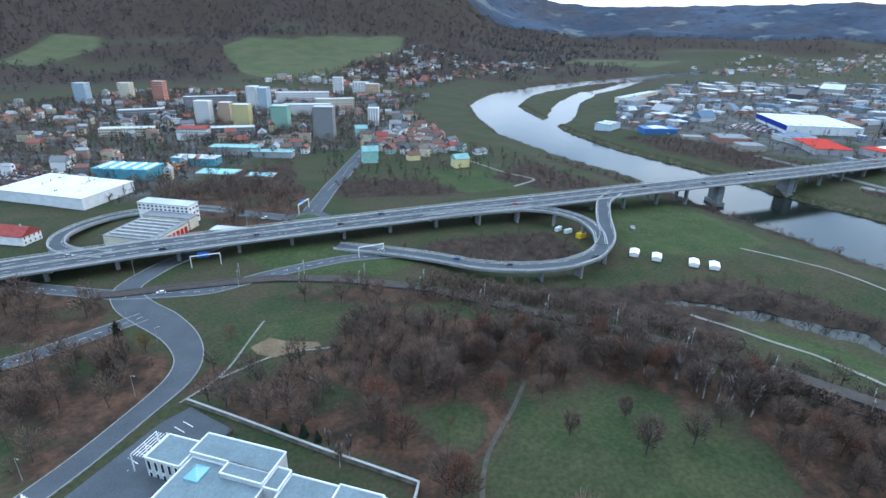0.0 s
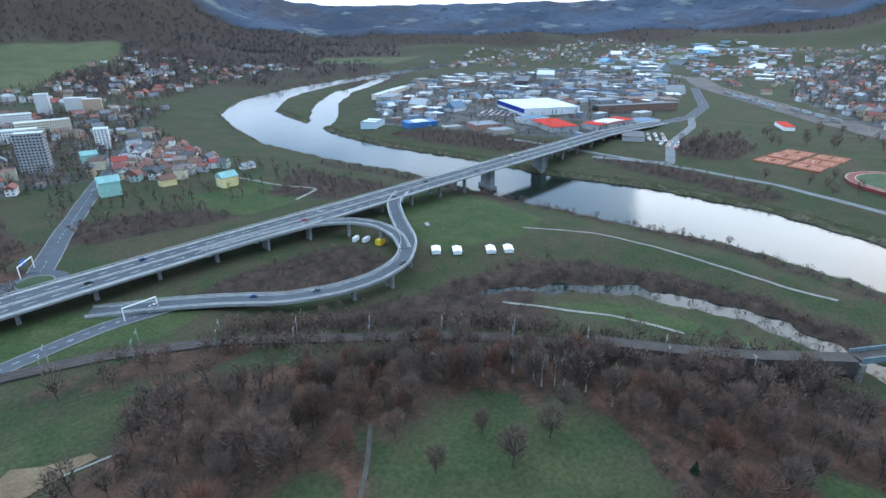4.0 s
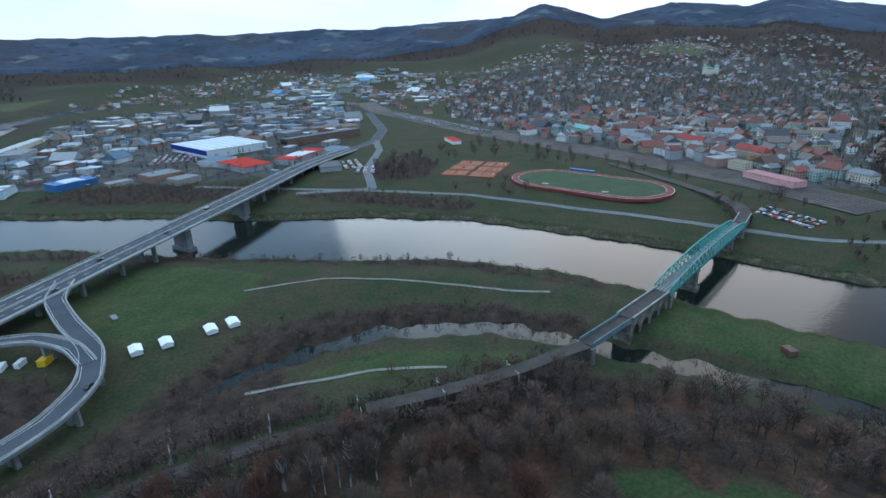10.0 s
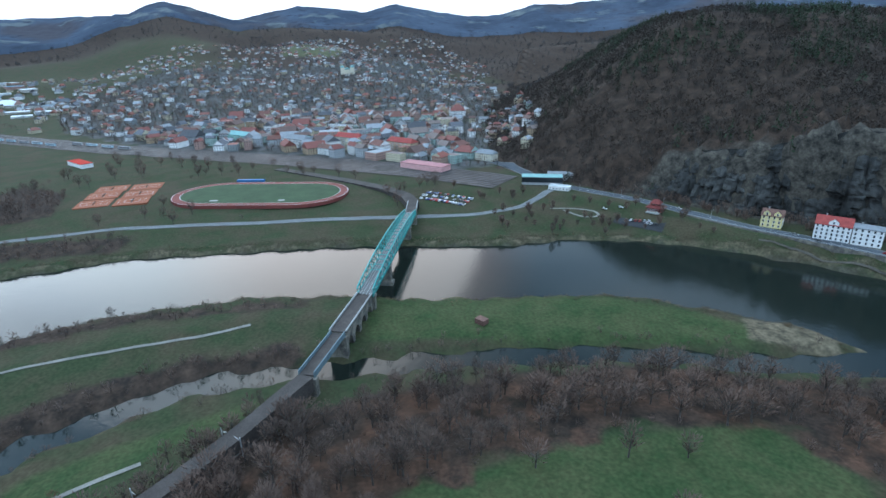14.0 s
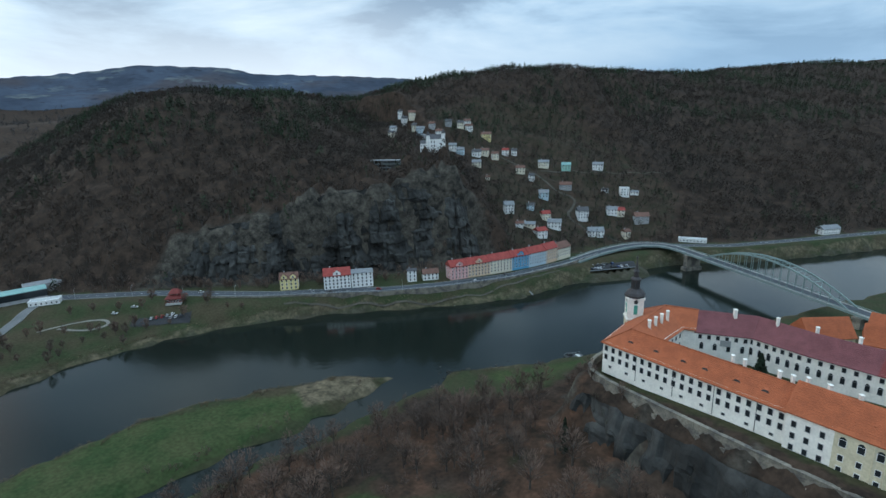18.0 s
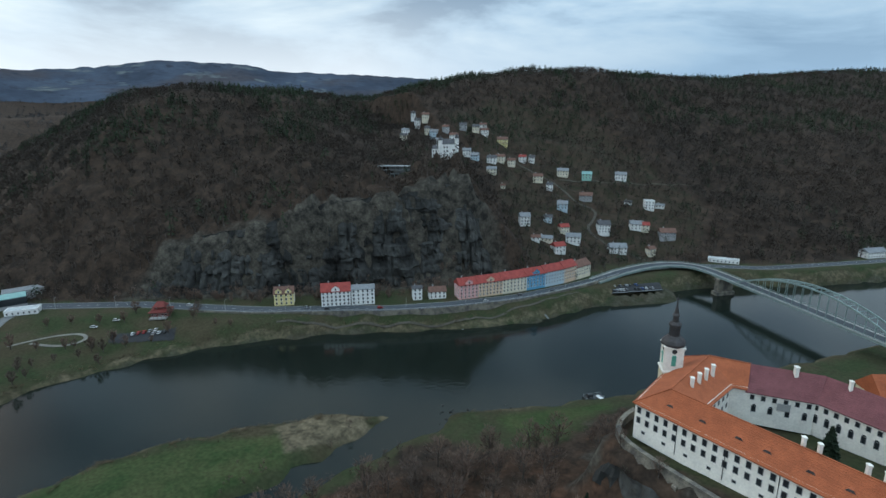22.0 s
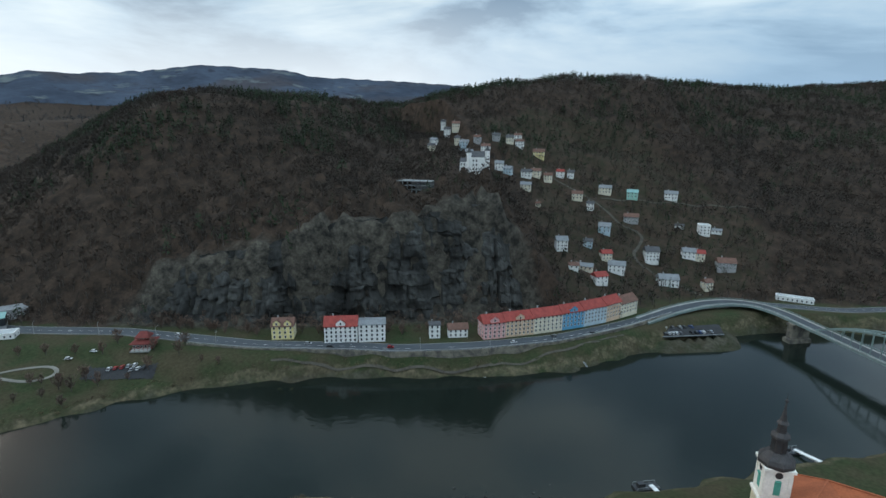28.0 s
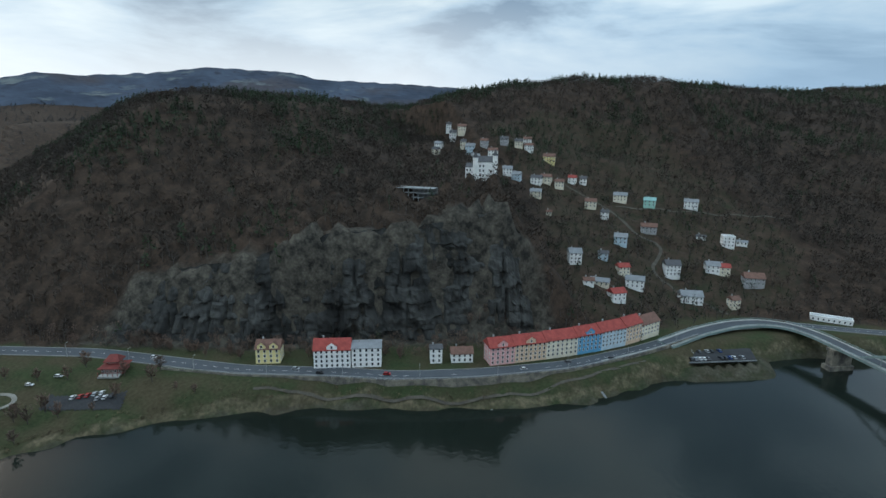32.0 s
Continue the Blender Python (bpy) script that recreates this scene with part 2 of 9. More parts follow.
# ---- ground ----
RIVER = [(-1650, -2150, 42), (-1100, -1800, 38), (-760, -1570, 38), (-540, -1420, 40), (-390, -1290, 42), (-300, -1180, 44), (-232, -1030, 46), (-227, -880, 54), (-231, -740, 54), (-262, -620, 48), (-307, -520, 48), (-336, -400, 50), (-374, -310, 60), (-402, -225, 52), (-402, -130, 44), (-391, -60, 46), (-375, -8, 48), (-364, 45, 47), (-358, 97, 52), (-343, 135, 53), (-320, 167, 55), (-286, 203, 55), (-250, 227, 54), (-202, 260, 56), (-162, 300, 56), (-114, 368, 66), (-60, 434, 70), (20, 506, 52), (160, 630, 56), (500, 888, 58), (1100, 1350, 66)]
HARBOUR = [(-283, -826, 17), (-312, -875, 22), (-340, -940, 25), (-392, -1062, 22), (-450, -1150, 24), (-506, -1236, 24), (-571, -1289, 20), (-693, -1430, 22), (-800, -1530, 8)]
BROOK = [(-150, -250, 1), (-172, -244, 4), (-196, -232, 6), (-237, -200, 8), (-256, -169, 8), (-267, -139, 8), (-268, -104, 8), (-263, -45, 8), (-260, -10, 8), (-250, 54, 8), (-236, 92, 8), (-221, 130, 8), (-214, 158, 10), (-206, 186, 14)]
# The foot of the western slopes: x, y, height of the rock face, steepness above it.
FOOT = [(-1700, 480, 2, 0.30), (-1150, 245, 2, 0.60), (-820, 160, 4, 0.78), (-630, 118, 8, 0.80), (-548, 160, 20, 0.70), (-460, 216, 39, 0.46), (-404, 252, 50, 0.36), (-358, 290, 66, 0.22), (-306, 338, 72, 0.10), (-272, 367, 82, 0.06), (-252, 381, 46, 0.12), (-228, 396, 16, 0.27), (-205, 430, 8, 0.36), (-170, 500, 7, 0.40), (-112, 532, 7, 0.40), (-40, 570, 6, 0.36), (25, 632, 6, 0.32), (130, 724, 6, 0.33), (600, 1115, 6, 0.32), (1200, 1605, 6, 0.32)]
CREST_AZ = [270, 286, 291, 296, 303, 308, 314, 319, 323, 326, 330, 337, 343, 348, 353, 358, 363, 372, 390]
CREST_Z = [128, 147, 154, 167, 177, 176, 172, 172, 178, 190, 205, 216, 216, 212, 212, 222, 236, 262, 256]
SKY_AZ = [90, 140, 165, 180, 187, 191.7, 195, 197.5, 201.6, 210, 217.4, 221.8, 224.6, 233.5, 236.3, 240, 247, 251.9, 253.6, 255, 257.2, 260.8, 264.6, 266.6, 269.4, 272.7, 275.9, 279.3, 283, 286, 289.6, 293, 298.7, 302, 310, 312.4, 320, 330, 345, 360, 400, 450]
SKY_EL = [1.5, 3.0, 3.8, 3.3, 2.8, 2.2, 2.5, 1.7, 1.35, 1.5, 1.63, 1.83, 1.68, 2.15, 1.95, 2.25, 2.67, 2.9, 3.65, 3.9, 3.4, 2.45, 3.2, 3.58, 3.4, 2.95, 3.65, 3.0, 2.4, 2.45, 3.3, 3.25, 3.8, 4.4, 4.25, 3.7, 3.45, 2.9, 2.4, 2.0, 1.5, 1.5]
EYE = (-60.0, 0.0, 149.0)


def smooth(a, b, v):
    k = np.clip((v - a) / (b - a), 0, 1)
    return k * k * (3 - 2 * k)


def along(line, x, y):
    """Distance to a polyline, its last columns at the nearest place, and the side (positive on the left of its way)."""
    line = np.array(line, float)
    best = np.full(np.shape(x), 1e9)
    extra = np.zeros((line.shape[1] - 2, *np.shape(x)))
    side = np.zeros(np.shape(x))
    for a, b in zip(line[:-1], line[1:]):
        dx, dy = b[:2] - a[:2]
        k = np.clip(((x - a[0]) * dx + (y - a[1]) * dy) / (dx * dx + dy * dy), 0, 1)
        d = np.hypot(x - a[0] - k * dx, y - a[1] - k * dy)
        near = d < best
        best = np.where(near, d, best)
        side = np.where(near, np.sign(dx * (y - a[1]) - dy * (x - a[0])), side)
        for i in range(len(extra)):
            extra[i] = np.where(near, a[2 + i] + k * (b[2 + i] - a[2 + i]), extra[i])
    return best, extra, side


def waves(x, y, size, seed):
    """Smooth random relief of about unit height."""
    rng = np.random.RandomState(seed)
    out = np.zeros(np.shape(x))
    for k in range(10):
        a, p = rng.uniform(0, 6.283, 2)
        f = 6.283 / (size * rng.uniform(0.5, 1.6))
        out = out + np.sin((x * np.cos(a) + y * np.sin(a)) * f + p + 1.3 * np.sin((x * np.sin(a) - y * np.cos(a)) * f * 0.6))
    return out / 4.0


def shore(x, y):
    """Metres to the water's edge: negative in the rivers."""
    out = None
    for line in (RIVER, HARBOUR, BROOK):
        d, e, _ = along(line, x, y)
        d = d - e[0]
        out = d if out is None else np.minimum(out, d)
    return out


CASTLE_ROCK = [(-121, 168), (-117, 154), (-108, 142), (-66, 122), (-12, 99), (46, 76)]
CASTLE_HILL = [(-110, 153), (-98, 206), (-58, 222), (10, 200), (70, 170), (60, 84), (-2, 104), (-55, 129)]


def inside(poly, x, y):
    """Signed distance to a polygon, positive inside."""
    d, _, _ = along([*poly, poly[0]], x, y)
    hit = np.zeros(np.shape(x), bool)
    for (ax, ay), (bx, by) in zip(poly, [*poly[1:], poly[0]]):
        cross = (ay > y) != (by > y)
        hit ^= cross & (x < (bx - ax) * (y - ay) / ((by - ay) or 1e-9) + ax)
    return np.where(hit, d, -d)


def relief(x, y):
    """Height of the land."""
    x, y = np.asarray(x, float), np.asarray(y, float)
    d = shore(x, y) + 2.5 * waves(x, y, 30, 5)
    r = np.hypot(x - EYE[0], y - EYE[1])
    az = np.degrees(np.arctan2(x - EYE[0], y - EYE[1])) % 360
    az = np.where(az < 60, az + 360, az)
    plain = 4.0 + 4.0 * smooth(8, 60, d) + 4.0 * smooth(60, 160, d) + 0.4 * waves(x, y, 90, 3)
    # Rising country towards the skyline.
    rim = np.interp(az, [90, 184, 194, 247, 251, 259, 263, 291, 296], [2950, 2950, 4500, 4500, 3900, 3900, 4300, 4300, 4500])
    top = EYE[2] + rim * np.tan(np.radians(np.interp(az, SKY_AZ, SKY_EL)))
    start = np.interp(az, [90, 185, 200, 230, 250, 300, 330], [1500, 1500, 1900, 1700, 1000, 1300, 1700])
    k = np.clip((r - start) / (rim - start), 0, 1)
    power = np.interp(az, [180, 195, 225, 245, 262, 275, 290, 330], [1.5, 3.0, 3.0, 2.4, 1.7, 1.7, 2.4, 2.0])
    country = plain + (top - 12) * k**power + 14 * waves(x, y, 700, 7) * smooth(0.1, 0.4, k) * (1 - smooth(0.85, 1, k)) + 4 * waves(x, y, 160, 8) * smooth(0.3, 0.8, k)
    # The western slopes with their rock face.
    f, e, side = along(FOOT, x, y)
    up = np.where(side > 0, f, -f) + 4 * waves(x, y, 40, 11)
    rough = waves(x, y, 17, 12) * 5 + np.abs(waves(x, y, 34, 17)) * 7 + waves(x, y, 70, 13) * 6
    face = e[0] * smooth(0, 26, up) + rough * smooth(4, 30, up) * (1 - smooth(60, 200, up)) * np.clip(e[0] / 60, 0.15, 1)
    crest = np.interp(az, CREST_AZ, CREST_Z) + 3 * waves(x, y, 120, 14)
    slope = face + e[1] * np.maximum(up - 26, 0) + 0.00045 * np.maximum(up - 190, 0) ** 2 * smooth(-620, -420, x) * (1 - smooth(-300, -180, x)) + 5 * waves(x, y, 150, 15) * smooth(60, 240, up)
    hill = 12 + slope
    hill = crest - np.log1p(np.exp(np.clip((crest - hill) / 9, -40, 40))) * 9
    hill = np.where(up > 0, hill, 0)
    far = smooth(2000, 3000, r)
    hill = hill * (1 - far)
    land = np.maximum(country, hill)
    # The street terrace along the foot of the slopes.
    land = np.maximum(land, 11.6 * smooth(-84, -42, up) * smooth(-620, -560, x))
    c = inside(CASTLE_HILL, x, y) + 0.8 * waves(x, y, 22, 21)
    land = np.maximum(land, plain + 31 * smooth(-10, 1, c) + 8 * smooth(-60, -10, c) * (1 - smooth(-10, 0, c)))
    bed = smooth(0, 1, (d + 7) / 14)
    return np.where(d < 12, -3 + (land + 3) * bed, land)


def spread_lines(lo, a, b, hi, fine, grow):
    mid = list(np.arange(a, b + 0.1, fine))
    out, step = [], fine
    v = b
    while v < hi:
        step *= grow
        v += step
        out.append(min(v, hi))
    left, step, v = [], fine, a
    while v > lo:
        step *= grow
        v -= step
        left.append(max(v, lo))
    return np.array(left[::-1] + mid + out)


GX = spread_lines(-4700, -640, 300, 4700, 5.0, 1.035)
GY = spread_lines(-4700, -640, 640, 4700, 5.0, 1.035)
GXX, GYY = np.meshgrid(GX, GY)
GZ = relief(GXX, GYY)
GR = np.hypot(GXX - EYE[0], GYY - EYE[1])
GZ = np.where(GR > 4500, np.maximum(-20, GZ * (1 - smooth(4500, 4900, GR))), GZ)


BANK_LOT = [(-165, 409.5), (-131, 439), (-137, 459), (-166, 434)]
LEVEL = inside(BANK_LOT, GXX, GYY)
GZ = np.where(LEVEL > 0, np.minimum(GZ, 7.2), np.where(LEVEL > -16, np.maximum(GZ, 7.3 + np.minimum(LEVEL, 0) * 0.62), GZ))


def height(x, y):
    """Height of the ground sheet, as meshed."""
    x, y = np.asarray(x, float), np.asarray(y, float)
    i = np.clip(np.searchsorted(GX, x) - 1, 0, len(GX) - 2)
    j = np.clip(np.searchsorted(GY, y) - 1, 0, len(GY) - 2)
    u, v = (x - GX[i]) / (GX[i + 1] - GX[i]), (y - GY[j]) / (GY[j + 1] - GY[j])
    return (GZ[j, i] * (1 - u) + GZ[j, i + 1] * u) * (1 - v) + (GZ[j + 1, i] * (1 - u) + GZ[j + 1, i + 1] * u) * v


def mesh_from(name, verts, faces, material=None, shade=False):
    me = bpy.data.meshes.new(name)
    me.from_pydata([tuple(v) for v in verts], [], faces)
    if material:
        me.materials.append(material)
    if shade:
        me.shade_smooth()
    return me


def ground_sheet():
    nx, ny = len(GX), len(GY)
    verts = np.stack([GXX.ravel(), GYY.ravel(), GZ.ravel()], 1)
    i, j = np.meshgrid(np.arange(nx - 1), np.arange(ny - 1))
    a = (j * nx + i).ravel()
    quads = np.stack([a, a + 1, a + nx + 1, a + nx], 1)
    me = bpy.data.meshes.new("ground")
    me.vertices.add(len(verts))
    me.vertices.foreach_set("co", verts.ravel())
    me.loops.add(quads.size)
    me.loops.foreach_set("vertex_index", quads.ravel())
    me.polygons.add(len(quads))
    me.polygons.foreach_set("loop_start", np.arange(0, quads.size, 4))
    me.polygons.foreach_set("loop_total", np.full(len(quads), 4))
    me.update(calc_edges=True)
    me.shade_smooth()
    return me


ground = tagged(new("ground", ground_sheet()), "grassy floodplain, bare woods and rocky hills around a river", "ground", kind="structure")
wm = mesh_from("water", [(-1900, -2400, 0), (1300, -2400, 0), (1300, 1600, 0), (-1900, 1600, 0)], [(0, 1, 2, 3)], WATER)
tagged(new("water", wm), "dark calm river water reflecting the cloudy sky", "water", kind="structure")


# ---- mesh tools ----
class Build:
    """Gathers verts and faces of one part."""

    def __init__(self):
        self.v, self.f, self.k = [], [], []

    def add(self, verts, faces, slot=0):
        n = len(self.v)
        self.v += [tuple(map(float, p)) for p in verts]
        self.f += [tuple(n + i for i in q) for q in faces]
        self.k += [slot] * len(faces)
        return self

    def prism(self, pts, z0, z1, slot=0, top=None):
        n = len(pts)
        t = top or pts
        verts = [(p[0], p[1], z0) for p in pts] + [(p[0], p[1], z1) for p in t]
        faces = [tuple(range(n - 1, -1, -1)), tuple(range(n, 2 * n))] + [(i, (i + 1) % n, n + (i + 1) % n, n + i) for i in range(n)]
        return self.add(verts, faces, slot)

    def box(self, x, y, z0, z1, lx, ly, rz=0.0, slot=0):
        c, s = math.cos(rz), math.sin(rz)
        pts = [(x + a * c - b * s, y + a * s + b * c) for a, b in ((-lx / 2, -ly / 2), (lx / 2, -ly / 2), (lx / 2, ly / 2), (-lx / 2, ly / 2))]
        return self.prism(pts, z0, z1, slot)

    def beam(self, a, b, w, h=None, slot=0):
        """A square bar between two points."""
        a, b = Vector(a), Vector(b)
        d = (b - a).normalized()
        side = d.cross(Vector((0, 0, 1)))
        side = side.normalized() if side.length > 1e-4 else Vector((1, 0, 0))
        up = side.cross(d)
        s, u = side * w / 2, up * (h or w) / 2
        verts = [p + i * s + j * u for p in (a, b) for i, j in ((-1, -1), (1, -1), (1, 1), (-1, 1))]
        return self.add(verts, [(3, 2, 1, 0), (4, 5, 6, 7), (0, 1, 5, 4), (1, 2, 6, 5), (2, 3, 7, 6), (3, 0, 4, 7)], slot)

    def lathe(self, x, y, profile, sides=8, turn=0.0, slot=0):
        """A turned body: profile of (z, radius)."""
        n, verts, faces = sides, [], []
        for z, r in profile:
            verts += [(x + r * math.cos(turn + 6.2832 * i / n), y + r * math.sin(turn + 6.2832 * i / n), z) for i in range(n)]
        for k in range(len(profile) - 1):
            faces += [(k * n + i, k * n + (i + 1) % n, (k + 1) * n + (i + 1) % n, (k + 1) * n + i) for i in range(n)]
        faces += [tuple(range(n - 1, -1, -1)), tuple(range((len(profile) - 1) * n, len(profile) * n))]
        return self.add(verts, faces, slot)

    def gable(self, quad, eave, ridge, over=0.5, hip=0.0, thick=0.35, slot=0):
        """A pitched roof over a quad whose first side is a long one. hip: metres by which the ridge is drawn in."""
        a, b, c, d = [Vector((p[0], p[1], 0)) for p in quad]
        mid = (a + b + c + d) / 4
        l, w = (b - a).length, (d - a).length
        grown = []
        for p in (a, b, c, d):
            o = p - mid
            al = o.dot((b - a).normalized())
            ac = o.dot((d - a).normalized())
            grown.append(p + (b - a).normalized() * math.copysign(over, al) + (d - a).normalized() * math.copysign(over, ac))
        a, b, c, d = grown
        u = (b - a).normalized()
        drop = over * (ridge - eave) / max(w / 2, 0.1)
        z = eave - drop
        r0, r1 = (a + d) / 2 + u * hip, (b + c) / 2 - u * hip
        low = [(p.x, p.y, z) for p in (a, b, c, d)]
        top = [(r0.x, r0.y, ridge), (r1.x, r1.y, ridge)]
        base = [(p.x, p.y, z - thick) for p in (a, b, c, d)]
        verts = low + top + base
        faces = [(0, 1, 5, 4), (2, 3, 4, 5), (1, 2, 5), (3, 0, 4), (9, 8, 7, 6), (0, 6, 7, 1), (1, 7, 8, 2), (2, 8, 9, 3), (3, 9, 6, 0)]
        return self.add(verts, faces, slot)

    def gable_wall(self, quad, z0, eave, ridge, hip=False, slot=0):
        a, b, c, d = quad
        self.prism(quad, z0, eave, slot)
        if not hip:
            for p, q in ((b, c), (d, a)):
                m = ((p[0] + q[0]) / 2, (p[1] + q[1]) / 2)
                self.add([(*p, eave), (*q, eave), (*m, ridge - 0.15)], [(0, 1, 2)], slot)
        return self

    def mesh(self, name, *materials, origin=None, shade=False):
        v = np.array(self.v, float)
        if origin is not None:
            v = v - np.array(origin, float)
        me = bpy.data.meshes.new(name)
        me.from_pydata(v.tolist(), [], self.f)
        for m in materials:
            me.materials.append(m)
        if len(materials) > 1:
            me.polygons.foreach_set("material_index", self.k)
        if shade:
            me.shade_smooth()
        return me


def part(name, me, parent=None, label=""):
    ob = new(name, me)
    if parent:
        ob.parent = parent
    if label:
        ob["label"] = label
    return ob


def thing(name, x, y, z, label, category, group="", rz=0.0):
    ob = new(name)
    ob.empty_display_size = 1.0
    ob.matrix_basis = pose(x, y, z, 0, 0, math.degrees(rz))
    return tagged(ob, label, category, group)


def course(pts, step=4.0, rounds=6, closed=False):
    """A polyline as an even, rounded course: x, y, unit left normals, and the share of the way."""
    p = np.array([q[:2] for q in pts], float)
    seg = np.r_[0, np.cumsum(np.hypot(*np.diff(p, axis=0).T))]
    s = np.linspace(0, seg[-1], max(2, int(seg[-1] / step) + 1))
    x, y = np.interp(s, seg, p[:, 0]), np.interp(s, seg, p[:, 1])
    for _ in range(rounds if len(p) > 2 else 0):
        x[1:-1], y[1:-1] = (x[:-2] + 2 * x[1:-1] + x[2:]) / 4, (y[:-2] + 2 * y[1:-1] + y[2:]) / 4
    tx, ty = np.gradient(x), np.gradient(y)
    n = np.hypot(tx, ty)
    return x, y, -ty / n, tx / n, s, seg


def ribbon(pts, width, z=None, lift=0.3, thick=0.0, step=4.0, offset=0.0, rounds=6, build=None):
    """A strip along a polyline; z: heights at its points, or None to lie on the ground; offset: metres to its left."""
    x, y, nx, ny, s, seg = course(pts, step, rounds)
    off = np.interp(s, seg, offset) if np.ndim(offset) else offset
    x, y = x + nx * off, y + ny * off
    w = np.interp(s, seg, width) if np.ndim(width) else np.full(len(s), width)
    lx, ly, rx, ry = x + nx * w / 2, y + ny * w / 2, x - nx * w / 2, y - ny * w / 2
    if z is None:
        lz, rz, mz = height(lx, ly), height(rx, ry), height(x, y)
        lz, rz = np.maximum(lz, mz - 0.3) + lift, np.maximum(rz, mz - 0.3) + lift
    else:
        lz = rz = np.interp(s, seg, z) if np.ndim(z) else np.full(len(s), z)
    top = np.concatenate([np.stack([lx, ly, lz], 1), np.stack([rx, ry, rz], 1)])
    m = len(s)
    faces = [(i, m + i, m + i + 1, i + 1) for i in range(m - 1)]
    b = build or Build()
    if thick:
        verts = np.concatenate([top, top - (0, 0, thick)])
        k = 2 * m
        faces += [(k + i, k + i + 1, k + m + i + 1, k + m + i) for i in range(m - 1)]
        faces += [(i, i + 1, k + i + 1, k + i) for i in range(m - 1)]
        faces += [(m + i, k + m + i, k + m + i + 1, m + i + 1) for i in range(m - 1)]
        faces += [(0, k, k + m, m), (m - 1, 2 * m - 1, k + 2 * m - 1, k + m - 1)]
        return b.add(verts, faces)
    return b.add(top, faces)


def dashes(pts, z, offset, length, gap, width=0.18, lift=0.03, build=None, span=(0.0, 1.0)):
    """Short painted strokes along a course."""
    x, y, nx, ny, s, seg = course(pts, 1.0)
    zz = (np.interp(s, seg, z) if np.ndim(z) else np.full(len(s), float(z))) if z is not None else height(x, y) + 0.33
    b = build or Build()
    v = s[-1] * span[0]
    while v + length < s[-1] * span[1]:
        pos = [(np.interp(q, s, x + nx * o), np.interp(q, s, y + ny * o), np.interp(q, s, zz) + lift) for q, o in ((v, offset + width / 2), (v, offset - width / 2), (v + length, offset - width / 2), (v + length, offset + width / 2))]
        b.add(pos, [(0, 1, 2, 3)])
        v += length + gap
    return b


# ---- ground cover ----
LAWNS = [
    [(-67, -166), (-95, -165), (-122, -143), (-127, -110), (-119, -80), (-28, -100), (-22, -126), (-43, -151)],
    [(-8, -160), (-27, -158), (-37, -150), (-27, -130), (-10, -138)],
    [(-336, -62), (-322, 12), (-306, 74), (-274, 120), (-246, 138), (-236, 122), (-246, 92), (-260, 40), (-276, -20), (-284, -62)],
    [(-178, -60), (-181, -15), (-186, 29), (-178, 84), (-150, 92), (-120, 80), (-150, -30), (-160, -70)],
    [(-183, -209), (-216, -188), (-246, -101), (-232, -112), (-211, -147), (-185, -183)],
    [(-172, 200), (-152, 188), (-126, 178), (-112, 212), (-126, 238), (-156, 216)],
    [(66, -240), (10, -238), (30, -202), (52, -190), (70, -200)],
]
PARK = [(84, -172), (60, -236), (20, -240), (-45, -222), (-100, -196), (-140, -166), (-168, -135), (-205, -125), (-232, -80), (-240, -20), (-234, 30), (-220, 88), (-196, 130), (-150, 176), (-118, 200), (-108, 160), (-60, 112), (0, 92), (80, 80), (60, -60), (-10, -100), (10, -135)]
BELTS = [
    [(22, -222), (-45, -222), (-100, -196), (-140, -166), (-168, -135), (-150, -128), (-112, -172), (-70, -178), (-44, -172), (17, -172)],
    [(-168, -150), (-205, -130), (-236, -70), (-238, 10), (-226, 80), (-196, 132), (-150, 176), (-112, 190), (-112, 150), (-140, 100), (-178, 96), (-190, 30), (-184, -20), (-178, -66), (-160, -80), (-128, -95), (-130, -112)],
]
GROVES = [[(-500, -240), (-520, -100), (-505, 0), (-560, 60), (-640, 20), (-700, -110), (-850, -330), (-640, -430), (-560, -400)], [(130, -380), (70, -400), (60, -440), (130, -470), (190, -420)], [(100, -330), (60, -345), (40, -395), (90, -410), (125, -385)], [(165, -140), (118, -168), (102, -200), (124, -224), (205, -188)], [(180, -212), (142, -242), (205, -268), (320, -262), (320, -170)], [(60, -250), (40, -262), (-10, -262), (-60, -238), (0, -236)], [(165, -207), (117, -218), (94, -199), (93, -176), (102, -150), (115, -137), (122, -133)], [(70, -196), (23, -191), (13, -160), (21, -141), (46, -155), (66, -168)], [(206, -281), (164, -275), (138, -253), (137, -226), (168, -213)]]
